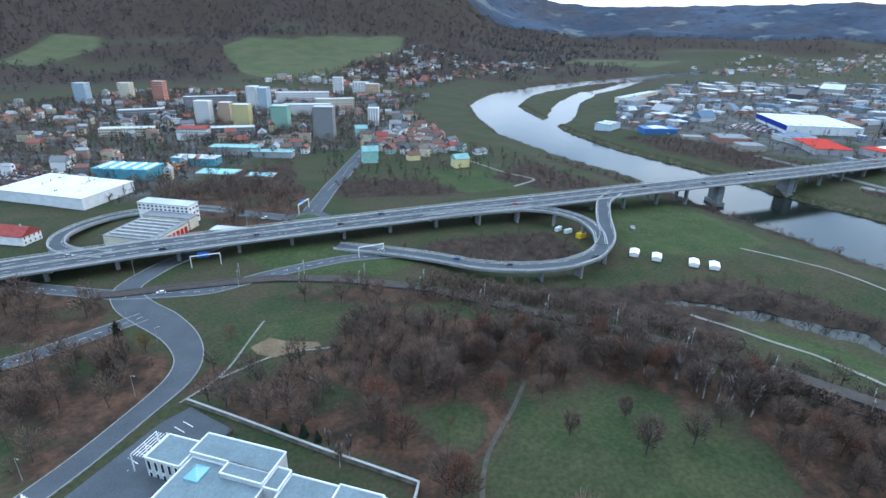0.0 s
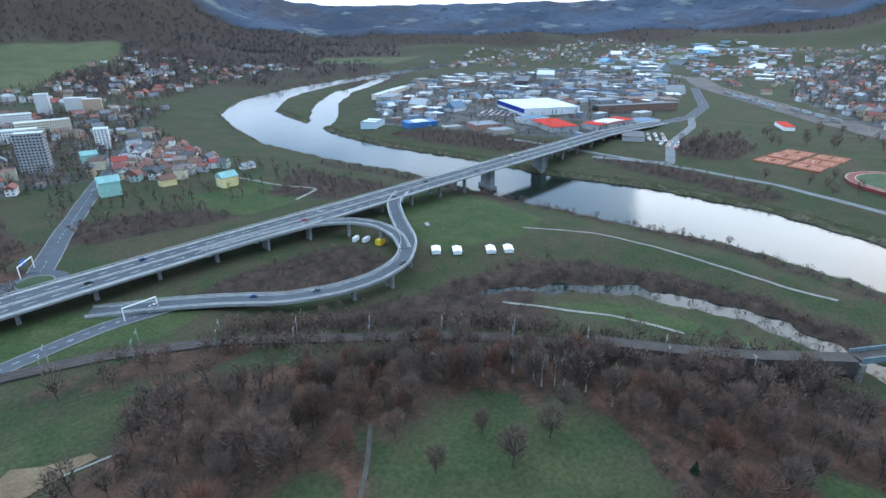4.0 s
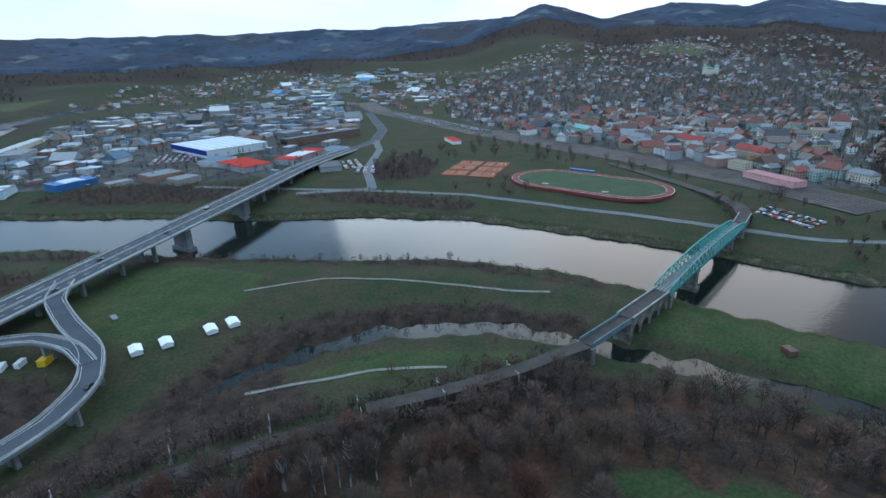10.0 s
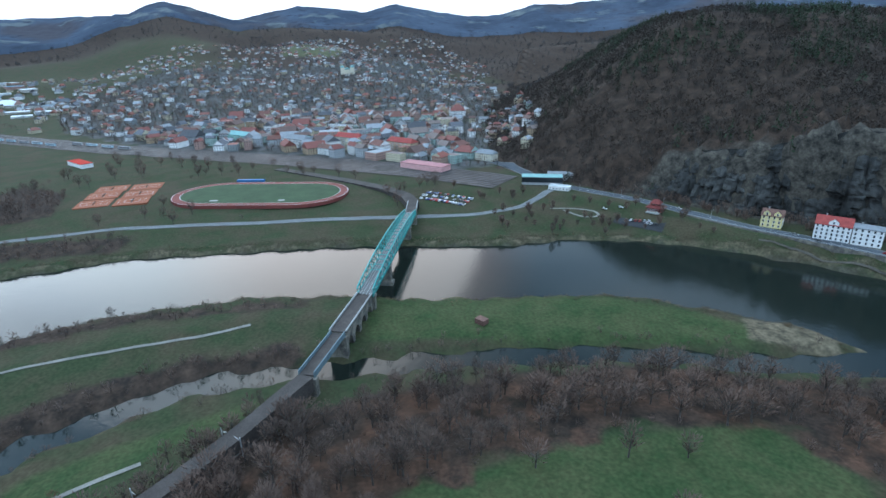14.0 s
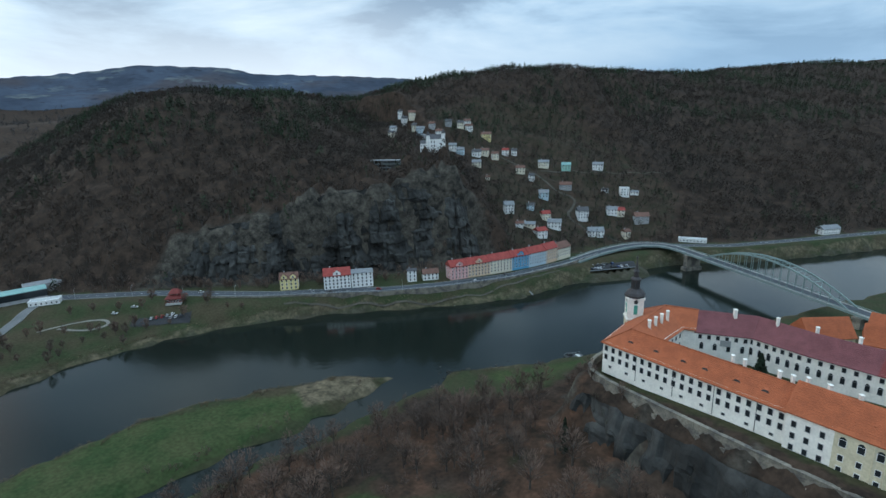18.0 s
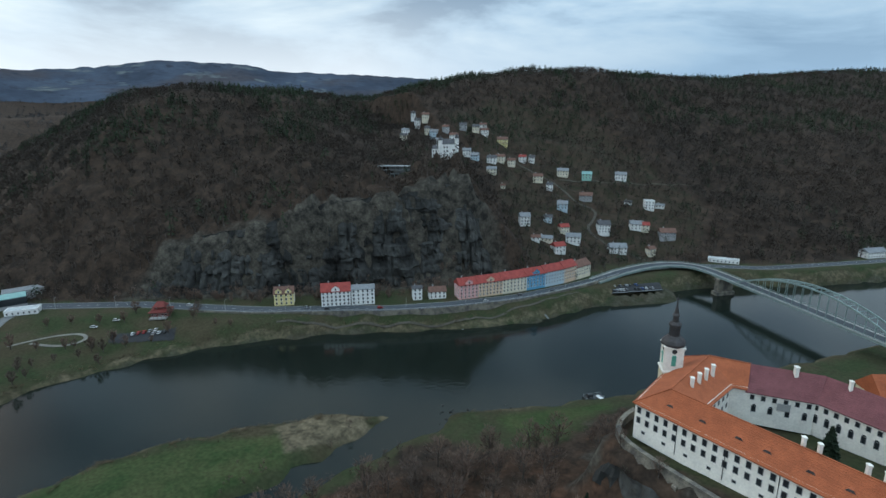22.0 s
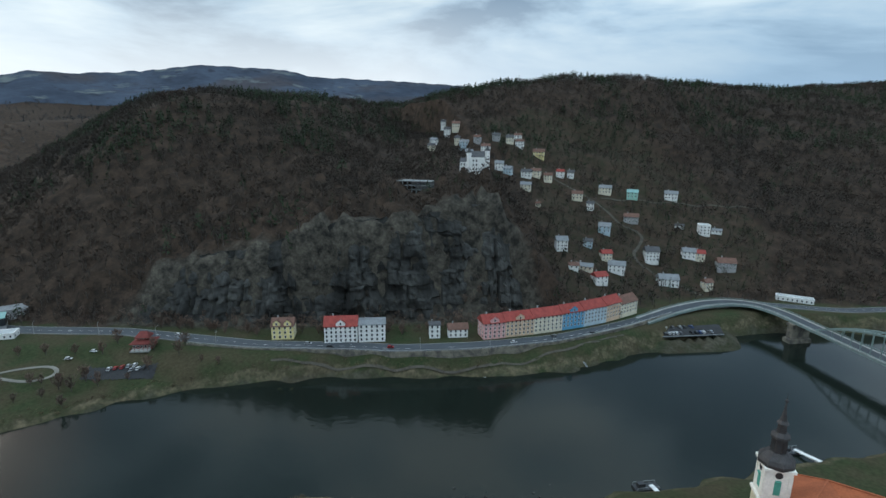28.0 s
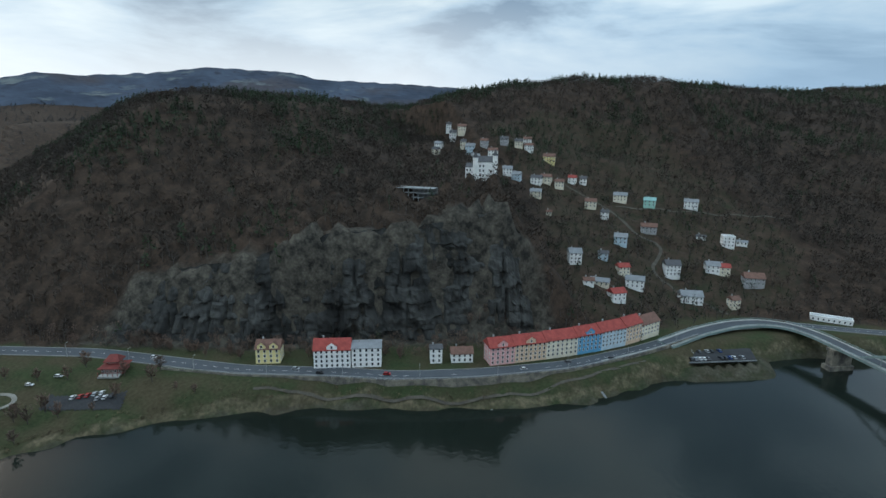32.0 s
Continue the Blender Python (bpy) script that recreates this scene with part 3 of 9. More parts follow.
SCRUB = [
    [(-198, 128), (-196, 158), (-182, 172), (-162, 170), (-146, 158), (-140, 138), (-170, 120)],
    [(-10, -312), (-60, -332), (-118, -342), (-134, -305), (-108, -284), (-50, -290)],
    [(-168, -262), (-215, -262), (-262, -212), (-286, -160), (-290, -100), (-272, -90), (-262, -150), (-226, -196), (-190, -222), (-140, -240), (-130, -262)],
    [(-20, -272), (-90, -256), (-140, -258), (-186, -238), (-160, -180), (-130, -205), (-96, -228), (-40, -254)],
    [(-196, -590), (-246, -490), (-322, -300), (-348, -190), (-340, -92), (-328, -94), (-332, -190), (-304, -300), (-228, -485), (-180, -580)],
    [(-330, -690), (-345, -620), (-398, -510), (-425, -458), (-490, -470), (-450, -560), (-400, -670)],
    [(-442, -420), (-455, -330), (-466, -240), (-492, -235), (-492, -330), (-478, -420)],
    [(-525, -375), (-560, -325), (-640, -345), (-690, -410), (-600, -430)],
    [(-160, -560), (-190, -500), (-215, -450), (-150, -430), (-100, -470)],
    [(20, -420), (-80, -425), (-40, -470), (20, -480), (60, -440)],
    [(120, -420), (60, -430), (90, -560), (160, -470), (260, -470)],
]
MEADOWS = [[(-160, -410), (-215, -420), (-262, -380), (-270, -310), (-232, -290), (-165, -300)], [(-40, -500), (-110, -520), (-150, -450), (-70, -425)], [(110, -330), (0, -320), (-30, -300), (0, -275), (60, -280)]]
FIELDS = [[(447, -1823), (331, -1528), (240, -1406), (127, -1339), (87, -1624), (23, -1751), (-86, -1845), (-142, -2240), (65, -2070), (250, -1961), (400, -1978)], [(900, -1500), (920, -1834), (811, -1863), (756, -1724), (816, -1494)], [(-900, -2300), (-700, -2000), (-1000, -1900), (-1300, -2200)], [(-2600, -290), (-2550, -40), (-2990, 10), (-3020, -230)], [(-2300, -1700), (-1800, -1500), (-1900, -1300), (-2500, -1500)]]
URBAN = [
    [(-350, -740), (-440, -600), (-500, -490), (-700, -540), (-1000, -700), (-1300, -900), (-1300, -1300), (-800, -1350), (-570, -1120), (-430, -930)],
    [(-630, 60), (-690, -90), (-860, -300), (-1150, -560), (-1900, -900), (-2400, -400), (-2300, 330), (-1500, 420), (-1150, 240), (-800, 155), (-640, 112)],
    [(40, -590), (-60, -580), (-95, -640), (-60, -900), (-120, -1100), (400, -1150), (640, -900), (640, -500), (350, -440), (200, -420), (120, -560)],
]
VILLAGE = [(-225, 395), (-300, 470), (-345, 560), (-470, 640), (-440, 760), (-300, 800), (-110, 640), (-110, 545), (-170, 480), (-190, 420)]
ROCKY = [(-492, 186), (-400, 243), (-345, 288), (-275, 350), (-240, 388), (-268, 402), (-300, 398), (-334, 366), (-372, 326), (-410, 286), (-486, 232)]


def any_inside(polys, x, y, soft=6.0):
    out = np.zeros(np.shape(x))
    for p in polys:
        out = np.maximum(out, smooth(-soft, soft, inside(p, x, y)))
    return out


def uphill(x, y):
    f, e, side = along(FOOT, x, y)
    return np.where(side > 0, f, -f)


def covers(x, y):
    """Shares of leaf litter and bare wood floor, of built-up ground, and of mud or rock."""
    d = shore(x, y)
    r = np.hypot(x - EYE[0], y - EYE[1])
    az = np.degrees(np.arctan2(x - EYE[0], y - EYE[1])) % 360
    up = uphill(x, y)
    wig = waves(x, y, 35, 31) * 5
    west = (az > 268) | (az < 40)
    slopes = smooth(-16, 4, up + wig) * (1 - 0.38 * smooth(-15, 15, inside(VILLAGE, x, y)))
    wood = np.where(west, slopes, 0)
    lawn = any_inside(LAWNS, x + wig, y + wig, 5)
    park = any_inside([PARK, *GROVES[1:]], x, y, 6) * (0.80 + 0.45 * waves(x, y, 45, 33)) * (1 - 0.9 * lawn)
    rise = smooth(-55, -8, inside(CASTLE_HILL, x, y)) * (1 - smooth(2, 8, inside(CASTLE_HILL, x, y)))
    park = np.maximum(park, rise)
    belt = any_inside(BELTS, x + wig, y, 7) * (1 - lawn)
    scrub = any_inside(SCRUB, x + wig, y, 8)
    wood = np.maximum.reduce([wood, np.clip(park, 0, 1), belt, scrub * 0.9])
    open_land = smooth(200, 212, az) * (1 - smooth(252, 266, az))
    lands = (1 - 0.75 * open_land) * smooth(900, 1700, r) * np.clip(0.75 + 0.5 * waves(x, y, 420, 35), 0.15, 1)
    hills = smooth(1700, 2300, r)
    lands = np.maximum(lands, hills * np.clip(0.9 + 0.3 * waves(x, y, 600, 36), 0.4, 1) * (1 - 0.7 * open_land * (1 - smooth(2900, 3500, r))))
    wood = np.where(west & (up > 0), wood, np.maximum(wood, lands))
    wood = wood * (1 - any_inside(FIELDS, x, y, 20))
    town = any_inside(URBAN, x, y, 15)
    wood = wood * (1 - 0.5 * town)
    big = along(RIVER, x, y)
    mud = (1 - smooth(-2, 4, big[0] - big[1][0] + wig * 0.4)) * 0.5
    mud = np.maximum(mud, 0.12 * (1 - smooth(-1, 3, d + wig * 0.4)))
    rock = smooth(-10, 14, inside(ROCKY, x, y)) * 0.9
    rock = np.maximum(rock, 0.7 * rise * smooth(0.1, 0.6, waves(x, y, 25, 39)))
    return np.clip(wood, 0, 1), np.clip(town * (0.75 + 0.3 * waves(x, y, 60, 37)) * np.where(x > -150, 0.72, 1), 0, 1), np.clip(np.maximum(mud, rock), 0, 1), np.maximum.reduce([0.5 * any_inside(FIELDS, x, y, 25), any_inside(MEADOWS + LAWNS[2:6], x, y, 8), 0.5 * any_inside(LAWNS[:2] + LAWNS[6:], x, y, 14)])


def ground_material():
    m = mat("ground_cover", (0.031, 0.041, 0.018), 0.95, scale=0.05, amount=0.35, fine=0.6, second=(0.050, 0.043, 0.025), spec=0.1)
    t = m.node_tree
    n = t.nodes
    hsv = [q for q in n if q.type == "HUE_SAT"][0]
    grass = hsv.inputs["Color"].links[0].from_socket
    at = n.new("ShaderNodeAttribute")
    at.attribute_name = "cover"
    sep = n.new("ShaderNodeSeparateColor")
    link(t, at.outputs["Color"], sep.inputs["Color"])
    geo = n.new("ShaderNodeNewGeometry")
    last = grass

    def layer(share, colors, scale, edge):
        nonlocal last
        no = n.new("ShaderNodeTexNoise")
        no.inputs["Scale"].default_value, no.inputs["Detail"].default_value, no.inputs["Roughness"].default_value = scale, 6, 0.65
        link(t, geo.outputs["Position"], no.inputs["Vector"])
        ramp = n.new("ShaderNodeValToRGB")
        ramp.color_ramp.elements[0].position, ramp.color_ramp.elements[0].color = 0.36, (*colors[0], 1)
        ramp.color_ramp.elements[1].position, ramp.color_ramp.elements[1].color = 0.64, (*colors[1], 1)
        link(t, no.outputs["Fac"], ramp.inputs["Fac"])
        # Ragged borders: the share is broken up by the same noise.
        add = n.new("ShaderNodeMath")
        add.operation = "MULTIPLY_ADD"
        link(t, no.outputs["Fac"], add.inputs[0])
        add.inputs[1].default_value = edge
        link(t, share, add.inputs[2])
        cut = n.new("ShaderNodeMapRange")
        cut.inputs["From Min"].default_value, cut.inputs["From Max"].default_value = 0.3 + edge * 0.5, 0.7 + edge * 0.5
        link(t, add.outputs["Value"], cut.inputs["Value"])
        mix = n.new("ShaderNodeMixRGB")
        link(t, cut.outputs["Result"], mix.inputs["Fac"])
        link(t, last, mix.inputs["Color1"])
        link(t, ramp.outputs["Color"], mix.inputs["Color2"])
        last = mix.outputs["Color"]

    layer(at.outputs["Alpha"], ((0.030, 0.048, 0.017), (0.052, 0.060, 0.025)), 0.06, 0.5)
    layer(sep.outputs["Red"], ((0.020, 0.016, 0.013), (0.056, 0.039, 0.028)), 0.12, 0.8)
    more = n.new("ShaderNodeAttribute")
    more.attribute_name = "litter"
    extra = n.new("ShaderNodeSeparateColor")
    link(t, more.outputs["Color"], extra.inputs["Color"])
    layer(extra.outputs["Red"], ((0.024, 0.019, 0.014), (0.084, 0.048, 0.031)), 0.10, 0.9)
    layer(sep.outputs["Green"], ((0.034, 0.032, 0.029), (0.098, 0.096, 0.092)), 0.05, 0.6)
    layer(sep.outputs["Blue"], ((0.018, 0.017, 0.015), (0.082, 0.073, 0.058)), 0.16, 0.5)
    layer(extra.outputs["Blue"], ((0.052, 0.062, 0.028), (0.078, 0.080, 0.040)), 0.02, 0.2)
    layer(extra.outputs["Green"], ((0.050, 0.043, 0.028), (0.135, 0.112, 0.072)), 0.2, 0.6)
    link(t, last, hsv.inputs["Color"])
    return m


def paint_ground():
    w, u, b, g = covers(GXX.ravel(), GYY.ravel())
    col = ground.data.color_attributes.new("cover", "FLOAT_COLOR", "POINT")
    col.data.foreach_set("color", np.stack([w, u, b, g], 1).astype(np.float32).ravel())
    x, y = GXX.ravel(), GYY.ravel()
    wig = waves(x, y, 35, 31) * 5
    leaves = any_inside([PARK, *GROVES[1:]], x, y, 6) * (0.72 + 0.5 * waves(x, y, 45, 33)) * (1 - 0.85 * any_inside(LAWNS, x + wig, y + wig, 5))
    d, e, _ = along(RIVER, x, y)
    fringe = 0.55 * (1 - smooth(1, 6, np.abs(d - e[0] - 2 + 0.3 * wig)))
    tip = smooth(-3, 5, inside([(-262, 140), (-240, 126), (-214, 166), (-246, 170)], x, y))
    col = ground.data.color_attributes.new("litter", "FLOAT_COLOR", "POINT")
    col.data.foreach_set("color", np.stack([np.clip(leaves, 0, 1), np.maximum(fringe, tip), any_inside(FIELDS, x, y, 20), 0 * x + 1], 1).astype(np.float32).ravel())


ground.data.materials.append(ground_material())
paint_ground()


# ---- trees ----
def twig_mesh(rng, kind, tris):
    """One bare or evergreen tree, about 1 unit high, as (verts, faces, slots): slot 0 wood, slot 1 crown."""
    v, f, k = [], [], []

    def spike(a, b, w, slot):
        a, b = np.array(a), np.array(b)
        d = b - a
        side = np.cross(d, rng.normal(size=3))
        side = side / (np.linalg.norm(side) + 1e-9) * w
        n = len(v)
        v.extend([a - side, a + side, b])
        f.append((n, n + 1, n + 2))
        k.append(slot)

    def limb(a, b, r0, r1, slot, sides=4):
        a, b = np.array(a), np.array(b)
        d = (b - a) / (np.linalg.norm(b - a) + 1e-9)
        s = np.cross(d, (0.3, 0.9, 0.1))
        s /= np.linalg.norm(s)
        u = np.cross(d, s)
        n = len(v)
        for c, r in ((a, r0), (b, r1)):
            for i in range(sides):
                q = 6.2832 * i / sides
                v.append(c + r * (math.cos(q) * s + math.sin(q) * u))
        for i in range(sides):
            f.append((n + i, n + (i + 1) % sides, n + sides + (i + 1) % sides, n + sides + i))
            k.append(slot)

    if kind == "conifer":
        limb((0, 0, 0), (0, 0, 0.95), 0.018, 0.003, 0)
        for _ in range(tris):
            z = rng.uniform(0.08, 1.0) ** 0.8
            r = 0.20 * (1 - z) + 0.012
            q = rng.uniform(0, 6.283)
            a = np.array([0.2 * r * math.cos(q), 0.2 * r * math.sin(q), z + 0.02])
            b = np.array([r * math.cos(q), r * math.sin(q), z - 0.05 - 0.03 * rng.rand()]) * (1, 1, 1)
            spike(b + rng.normal(size=3) * 0.01, a, 0.028 + 0.03 * (1 - z), 1)
        return v, f, k
    lean = rng.normal(size=2) * 0.03
    top = np.array([lean[0], lean[1], 0.55 if kind != "birch" else 0.8])
    limb((0, 0, 0), top, 0.022 if kind != "birch" else 0.019, 0.010, 0, 5)
    ends = []
    wide = {"oak": 0.36, "birch": 0.15, "shrub": 0.42, "round": 0.30}[kind]
    for i in range(9 if tris > 100 else 3):
        q = i * 2.4 + rng.uniform(0, 0.6)
        z0 = rng.uniform(0.18, 0.5) if kind != "birch" else rng.uniform(0.35, 0.75)
        a = top * (z0 / top[2])
        out = wide * rng.uniform(0.55, 1.0)
        b = np.array([out * math.cos(q), out * math.sin(q), z0 + rng.uniform(0.18, 0.42)])
        b[2] = min(b[2], 0.95)
        limb(a, b, 0.009, 0.003, 0, 3)
        ends.append((a, b))
    base = 0.30 if kind != "shrub" else 0.05
    for _ in range(tris):
        # Fine twigs fill an uneven crown.
        p = rng.normal(size=3)
        p = p / np.linalg.norm(p) * rng.uniform(0.35, 1.0) ** 0.6
        lump = 1 + 0.25 * math.sin(3 * math.atan2(p[1], p[0]) + ends[0][1][0] * 40)
        tip = np.array([p[0] * wide * lump, p[1] * wide * lump, base + (1 - base) * (0.5 + 0.5 * p[2])])
        away = np.array([p[0], p[1], 0.9]) * 0.09 * rng.uniform(0.6, 1.5)
        w = 0.0055 if tris > 400 else 0.011 if tris > 100 else 0.02 + 0.012 * rng.rand()
        if tris <= 100:
            away = away * 1.5
        spike(tip - away, tip, w * rng.uniform(0.7, 1.5), 1)
    return v, f, k


def as_arrays(proto):
    v, f, k = proto
    return np.array(v, float), f, k


def tree_parts(name, proto, wood, crown):
    """The wood and the crown of a prototype as two meshes."""
    v, f, k = proto
    out = []
    for slot, m in ((0, wood), (1, crown)):
        b = Build()
        for q, s in zip(f, k):
            if s == slot:
                b.add([v[i] for i in q], [tuple(range(len(q)))])
        out.append(b.mesh(name, m))
    return out


def scatter_stuff(name, places, protos, mats, label, category):
    """Many trees joined into one object of uncountable stuff. places: x, y, z, height, width factor."""
    if not len(places):
        return None
    rng = np.random.RandomState(len(places))
    allv, loops, totals, slots, n = [], [], [], [], 0
    pre = []
    for proto in protos:
        v, f, k = as_arrays(proto)
        pre.append((v, np.array([i for q in f for i in q]), np.array([len(q) for q in f]), np.array(k)))
    pick = rng.randint(0, len(protos), len(places))
    turn = rng.uniform(0, 6.283, len(places))
    for (x, y, z, h, w), i, q in zip(places, pick, turn):
        v, lp, tt, kk = pre[i]
        c, s = math.cos(q), math.sin(q)
        p = np.stack([(v[:, 0] * c - v[:, 1] * s) * h * w + x, (v[:, 0] * s + v[:, 1] * c) * h * w + y, v[:, 2] * h + z], 1)
        allv.append(p)
        loops.append(lp + n)
        totals.append(tt)
        slots.append(kk)
        n += len(v)
    co, lp, tt, kk = np.concatenate(allv), np.concatenate(loops), np.concatenate(totals), np.concatenate(slots)
    me = bpy.data.meshes.new(name)
    me.vertices.add(len(co))
    me.vertices.foreach_set("co", co.ravel())
    me.loops.add(len(lp))
    me.loops.foreach_set("vertex_index", lp)
    me.polygons.add(len(tt))
    me.polygons.foreach_set("loop_start", np.r_[0, np.cumsum(tt)[:-1]])
    me.polygons.foreach_set("loop_total", tt)
    for m in mats:
        me.materials.append(m)
    me.polygons.foreach_set("material_index", kk)
    me.update(calc_edges=True)
    return tagged(new(name, me), label, category, kind="stuff")


WOOD = mat("bark", (0.085, 0.072, 0.062), 0.95, scale=0.4, amount=0.35, fine=3.0)
BIRCH_BARK = mat("birch_bark", (0.36, 0.34, 0.31), 0.9, scale=1.2, amount=0.5, fine=4.0, second=(0.30, 0.28, 0.26))
TWIGS = mat("bare_twigs_grey_brown", (0.132, 0.088, 0.066), 0.95, scale=0.03, amount=0.35, fine=0.6, second=(0.086, 0.064, 0.051))
TWIGS_RED = mat("russet_leaves", (0.145, 0.066, 0.042), 0.95, scale=0.05, amount=0.3, fine=0.6, second=(0.092, 0.054, 0.038))
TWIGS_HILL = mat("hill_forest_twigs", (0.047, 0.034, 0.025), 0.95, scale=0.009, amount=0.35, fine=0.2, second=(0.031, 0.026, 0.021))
NEEDLES = mat("dark_needles", (0.017, 0.030, 0.014), 0.95, scale=0.05, amount=0.4, fine=0.5)
NEEDLES_HILL = mat("hill_needles", (0.024, 0.042, 0.018), 0.95, scale=0.01, amount=0.4, fine=0.2)
TAWNY = mat("tawny_leaves", (0.16, 0.095, 0.03), 0.95, scale=0.08, amount=0.3, fine=0.6)
RNG = np.random.RandomState(4)
FAR_TREES = [twig_mesh(RNG, "round", 22) for _ in range(6)]
FAR_CONIFERS = [twig_mesh(RNG, "conifer", 20) for _ in range(4)]
MID_TREES = [twig_mesh(RNG, k, 210) for k in ("oak", "round", "round", "oak")]
SHRUBS = [twig_mesh(RNG, "shrub", 44) for _ in range(4)]
NEAR = {k: [tree_parts(k, twig_mesh(RNG, k, 950 if k in ("oak", "round") else 500), WOOD if k != "birch" else BIRCH_BARK, c) for _ in range(4)] for k, c in (("oak", TWIGS), ("round", TWIGS), ("birch", TWIGS), ("shrub", TWIGS_RED))}
NEAR["russet"] = [tree_parts("russet", twig_mesh(RNG, "oak", 1100), WOOD, TWIGS_RED) for _ in range(3)]
NEAR["conifer"] = [tree_parts("conifer", twig_mesh(RNG, "conifer", 380), WOOD, NEEDLES) for _ in range(3)]
NEAR["street"] = [tree_parts("street", twig_mesh(RNG, "round", 100), WOOD, TWIGS) for _ in range(3)]
NEAR["tawny"] = [tree_parts("tawny", twig_mesh(RNG, "round", 600), WOOD, TAWNY)]
TREE_LABELS = {
    "oak": "bare broad-crowned deciduous tree standing in the park",
    "round": "bare grey-brown deciduous tree with fine twigs",
    "birch": "slender bare birch with a pale trunk",
    "shrub": "rust-brown leafless shrub on the grass",
    "russet": "bare tree with russet twigs and withered leaves",
    "conifer": "dark green conifer with a pointed crown",
    "street": "bare round-crowned tree beside the riverside street",
    "tawny": "tree with tawny yellow withered leaves by the road",
}


def tree(kind, x, y, h, w=1.0, turn=0.0, group="park trees"):
    z = float(height(x, y))
    me = NEAR[kind][int(RNG.randint(len(NEAR[kind])))]
    t = thing({"shrub": "shrub", "conifer": "conifer"}.get(kind, "tree"), x, y, z - 0.2, TREE_LABELS[kind], "shrub" if kind == "shrub" else "tree", group, turn)
    t.scale = (h * w, h * w, h)
    part("trunk" if kind != "shrub" else "stems", me[0], t)
    part("crown", me[1], t)
    return t


TREE_GAPS = [(CASTLE_ROCK, 9)]  # courses of roads, rails and walls that stay free of trees: (points, metres)


def free_of_roads(x, y):
    ok = np.ones(np.shape(x), bool)
    for line, gap in TREE_GAPS:
        d, _, _ = along(line, x, y)
        ok &= d > gap
    return ok


# ---- roads and bridges ----
HIGHWAY = [(330, -240), (205, -284), (142, -305), (43, -334), (-51, -359), (-144, -381), (-225, -402), (-388, -441), (-526, -478), (-603, -497), (-690, -515)]
DECK_Z = [18, 20, 21, 21, 21, 21, 21, 21, 20, 17, 13]
LOOP = [(-190, -391), (-171, -372), (-157, -338), (-145, -300), (-127, -277), (-105, -267), (-81, -266), (-54, -273), (-30, -290), (-1, -305), (30, -318)]
LOOP_Z = [21, 20.6, 20, 19, 18, 17.2, 16.6, 16, 15, 14, 12.6]
INNER = [(-30, -345), (-70, -354), (-105, -360), (-127, -353), (-141, -336), (-143, -312), (-136, -291)]
INNER_Z = [21, 21, 20.8, 20.4, 20, 19.6, 19]
DARK_STEEL = mat("dark_steel", (0.06, 0.062, 0.065), 0.5, 0.5, amount=0.2)
WORN = mat("worn_asphalt", (0.155, 0.16, 0.16), 0.9, scale=0.08, amount=0.2, fine=1.2, spec=0.1)
TRACK = mat("trodden_path", (0.075, 0.066, 0.052), 0.95, scale=0.2, amount=0.3, fine=1.5)
GRAVEL = mat("gravel_path", (0.20, 0.19, 0.165), 0.95, scale=0.15, amount=0.3, fine=1.5)
RUST = mat("rusty_rail_steel", (0.15, 0.125, 0.11), 0.5, 0.4, amount=0.25)
BALLAST = mat("rail_ballast", (0.066, 0.056, 0.049), 0.95, scale=0.12, amount=0.35, fine=1.5)
KERB = mat("kerb_stone", (0.22, 0.22, 0.21), 0.9, scale=0.5, amount=0.2, fine=2.0)
SIGN_BLUE = mat("sign_blue", (0.03, 0.12, 0.42), 0.5, amount=0.1)


def rail_along(pts, z, offset, build, tall=1.0, every=4.0):
    """A parapet rail with posts."""
    x, y, nx, ny, s, seg = course(pts, every)
    zz = np.interp(s, seg, z) if np.ndim(z) else np.full(len(s), float(z))
    px, py = x + nx * offset, y + ny * offset
    for i in range(len(s) - 1):
        a, b = (px[i], py[i], zz[i] + tall), (px[i + 1], py[i + 1], zz[i + 1] + tall)
        build.beam(a, b, 0.22, 0.18)
        build.beam((a[0], a[1], a[2] - 0.45), (b[0], b[1], b[2] - 0.45), 0.12, 0.12)
        build.beam((a[0], a[1], zz[i]), a, 0.16)


def pier(parent, x, y, z0, z1, rz, wide=9.0, thick=2.0, cap=True, legs=2):
    b = Build()
    c, s = math.cos(rz), math.sin(rz)
    for k in range(legs):
        o = (k - (legs - 1) / 2) * wide / max(1, legs - 1) if legs > 1 else 0
        b.box(x - s * o, y + c * o, z0, z1 - 1.0, thick, thick * 1.3 if legs > 1 else wide, rz)
    b.box(x, y, z1 - 1.05, z1, thick * 1.2, wide + thick * 1.6, rz)
    return part("pier", b.mesh("pier", CONCRETE, origin=parent.location), parent)


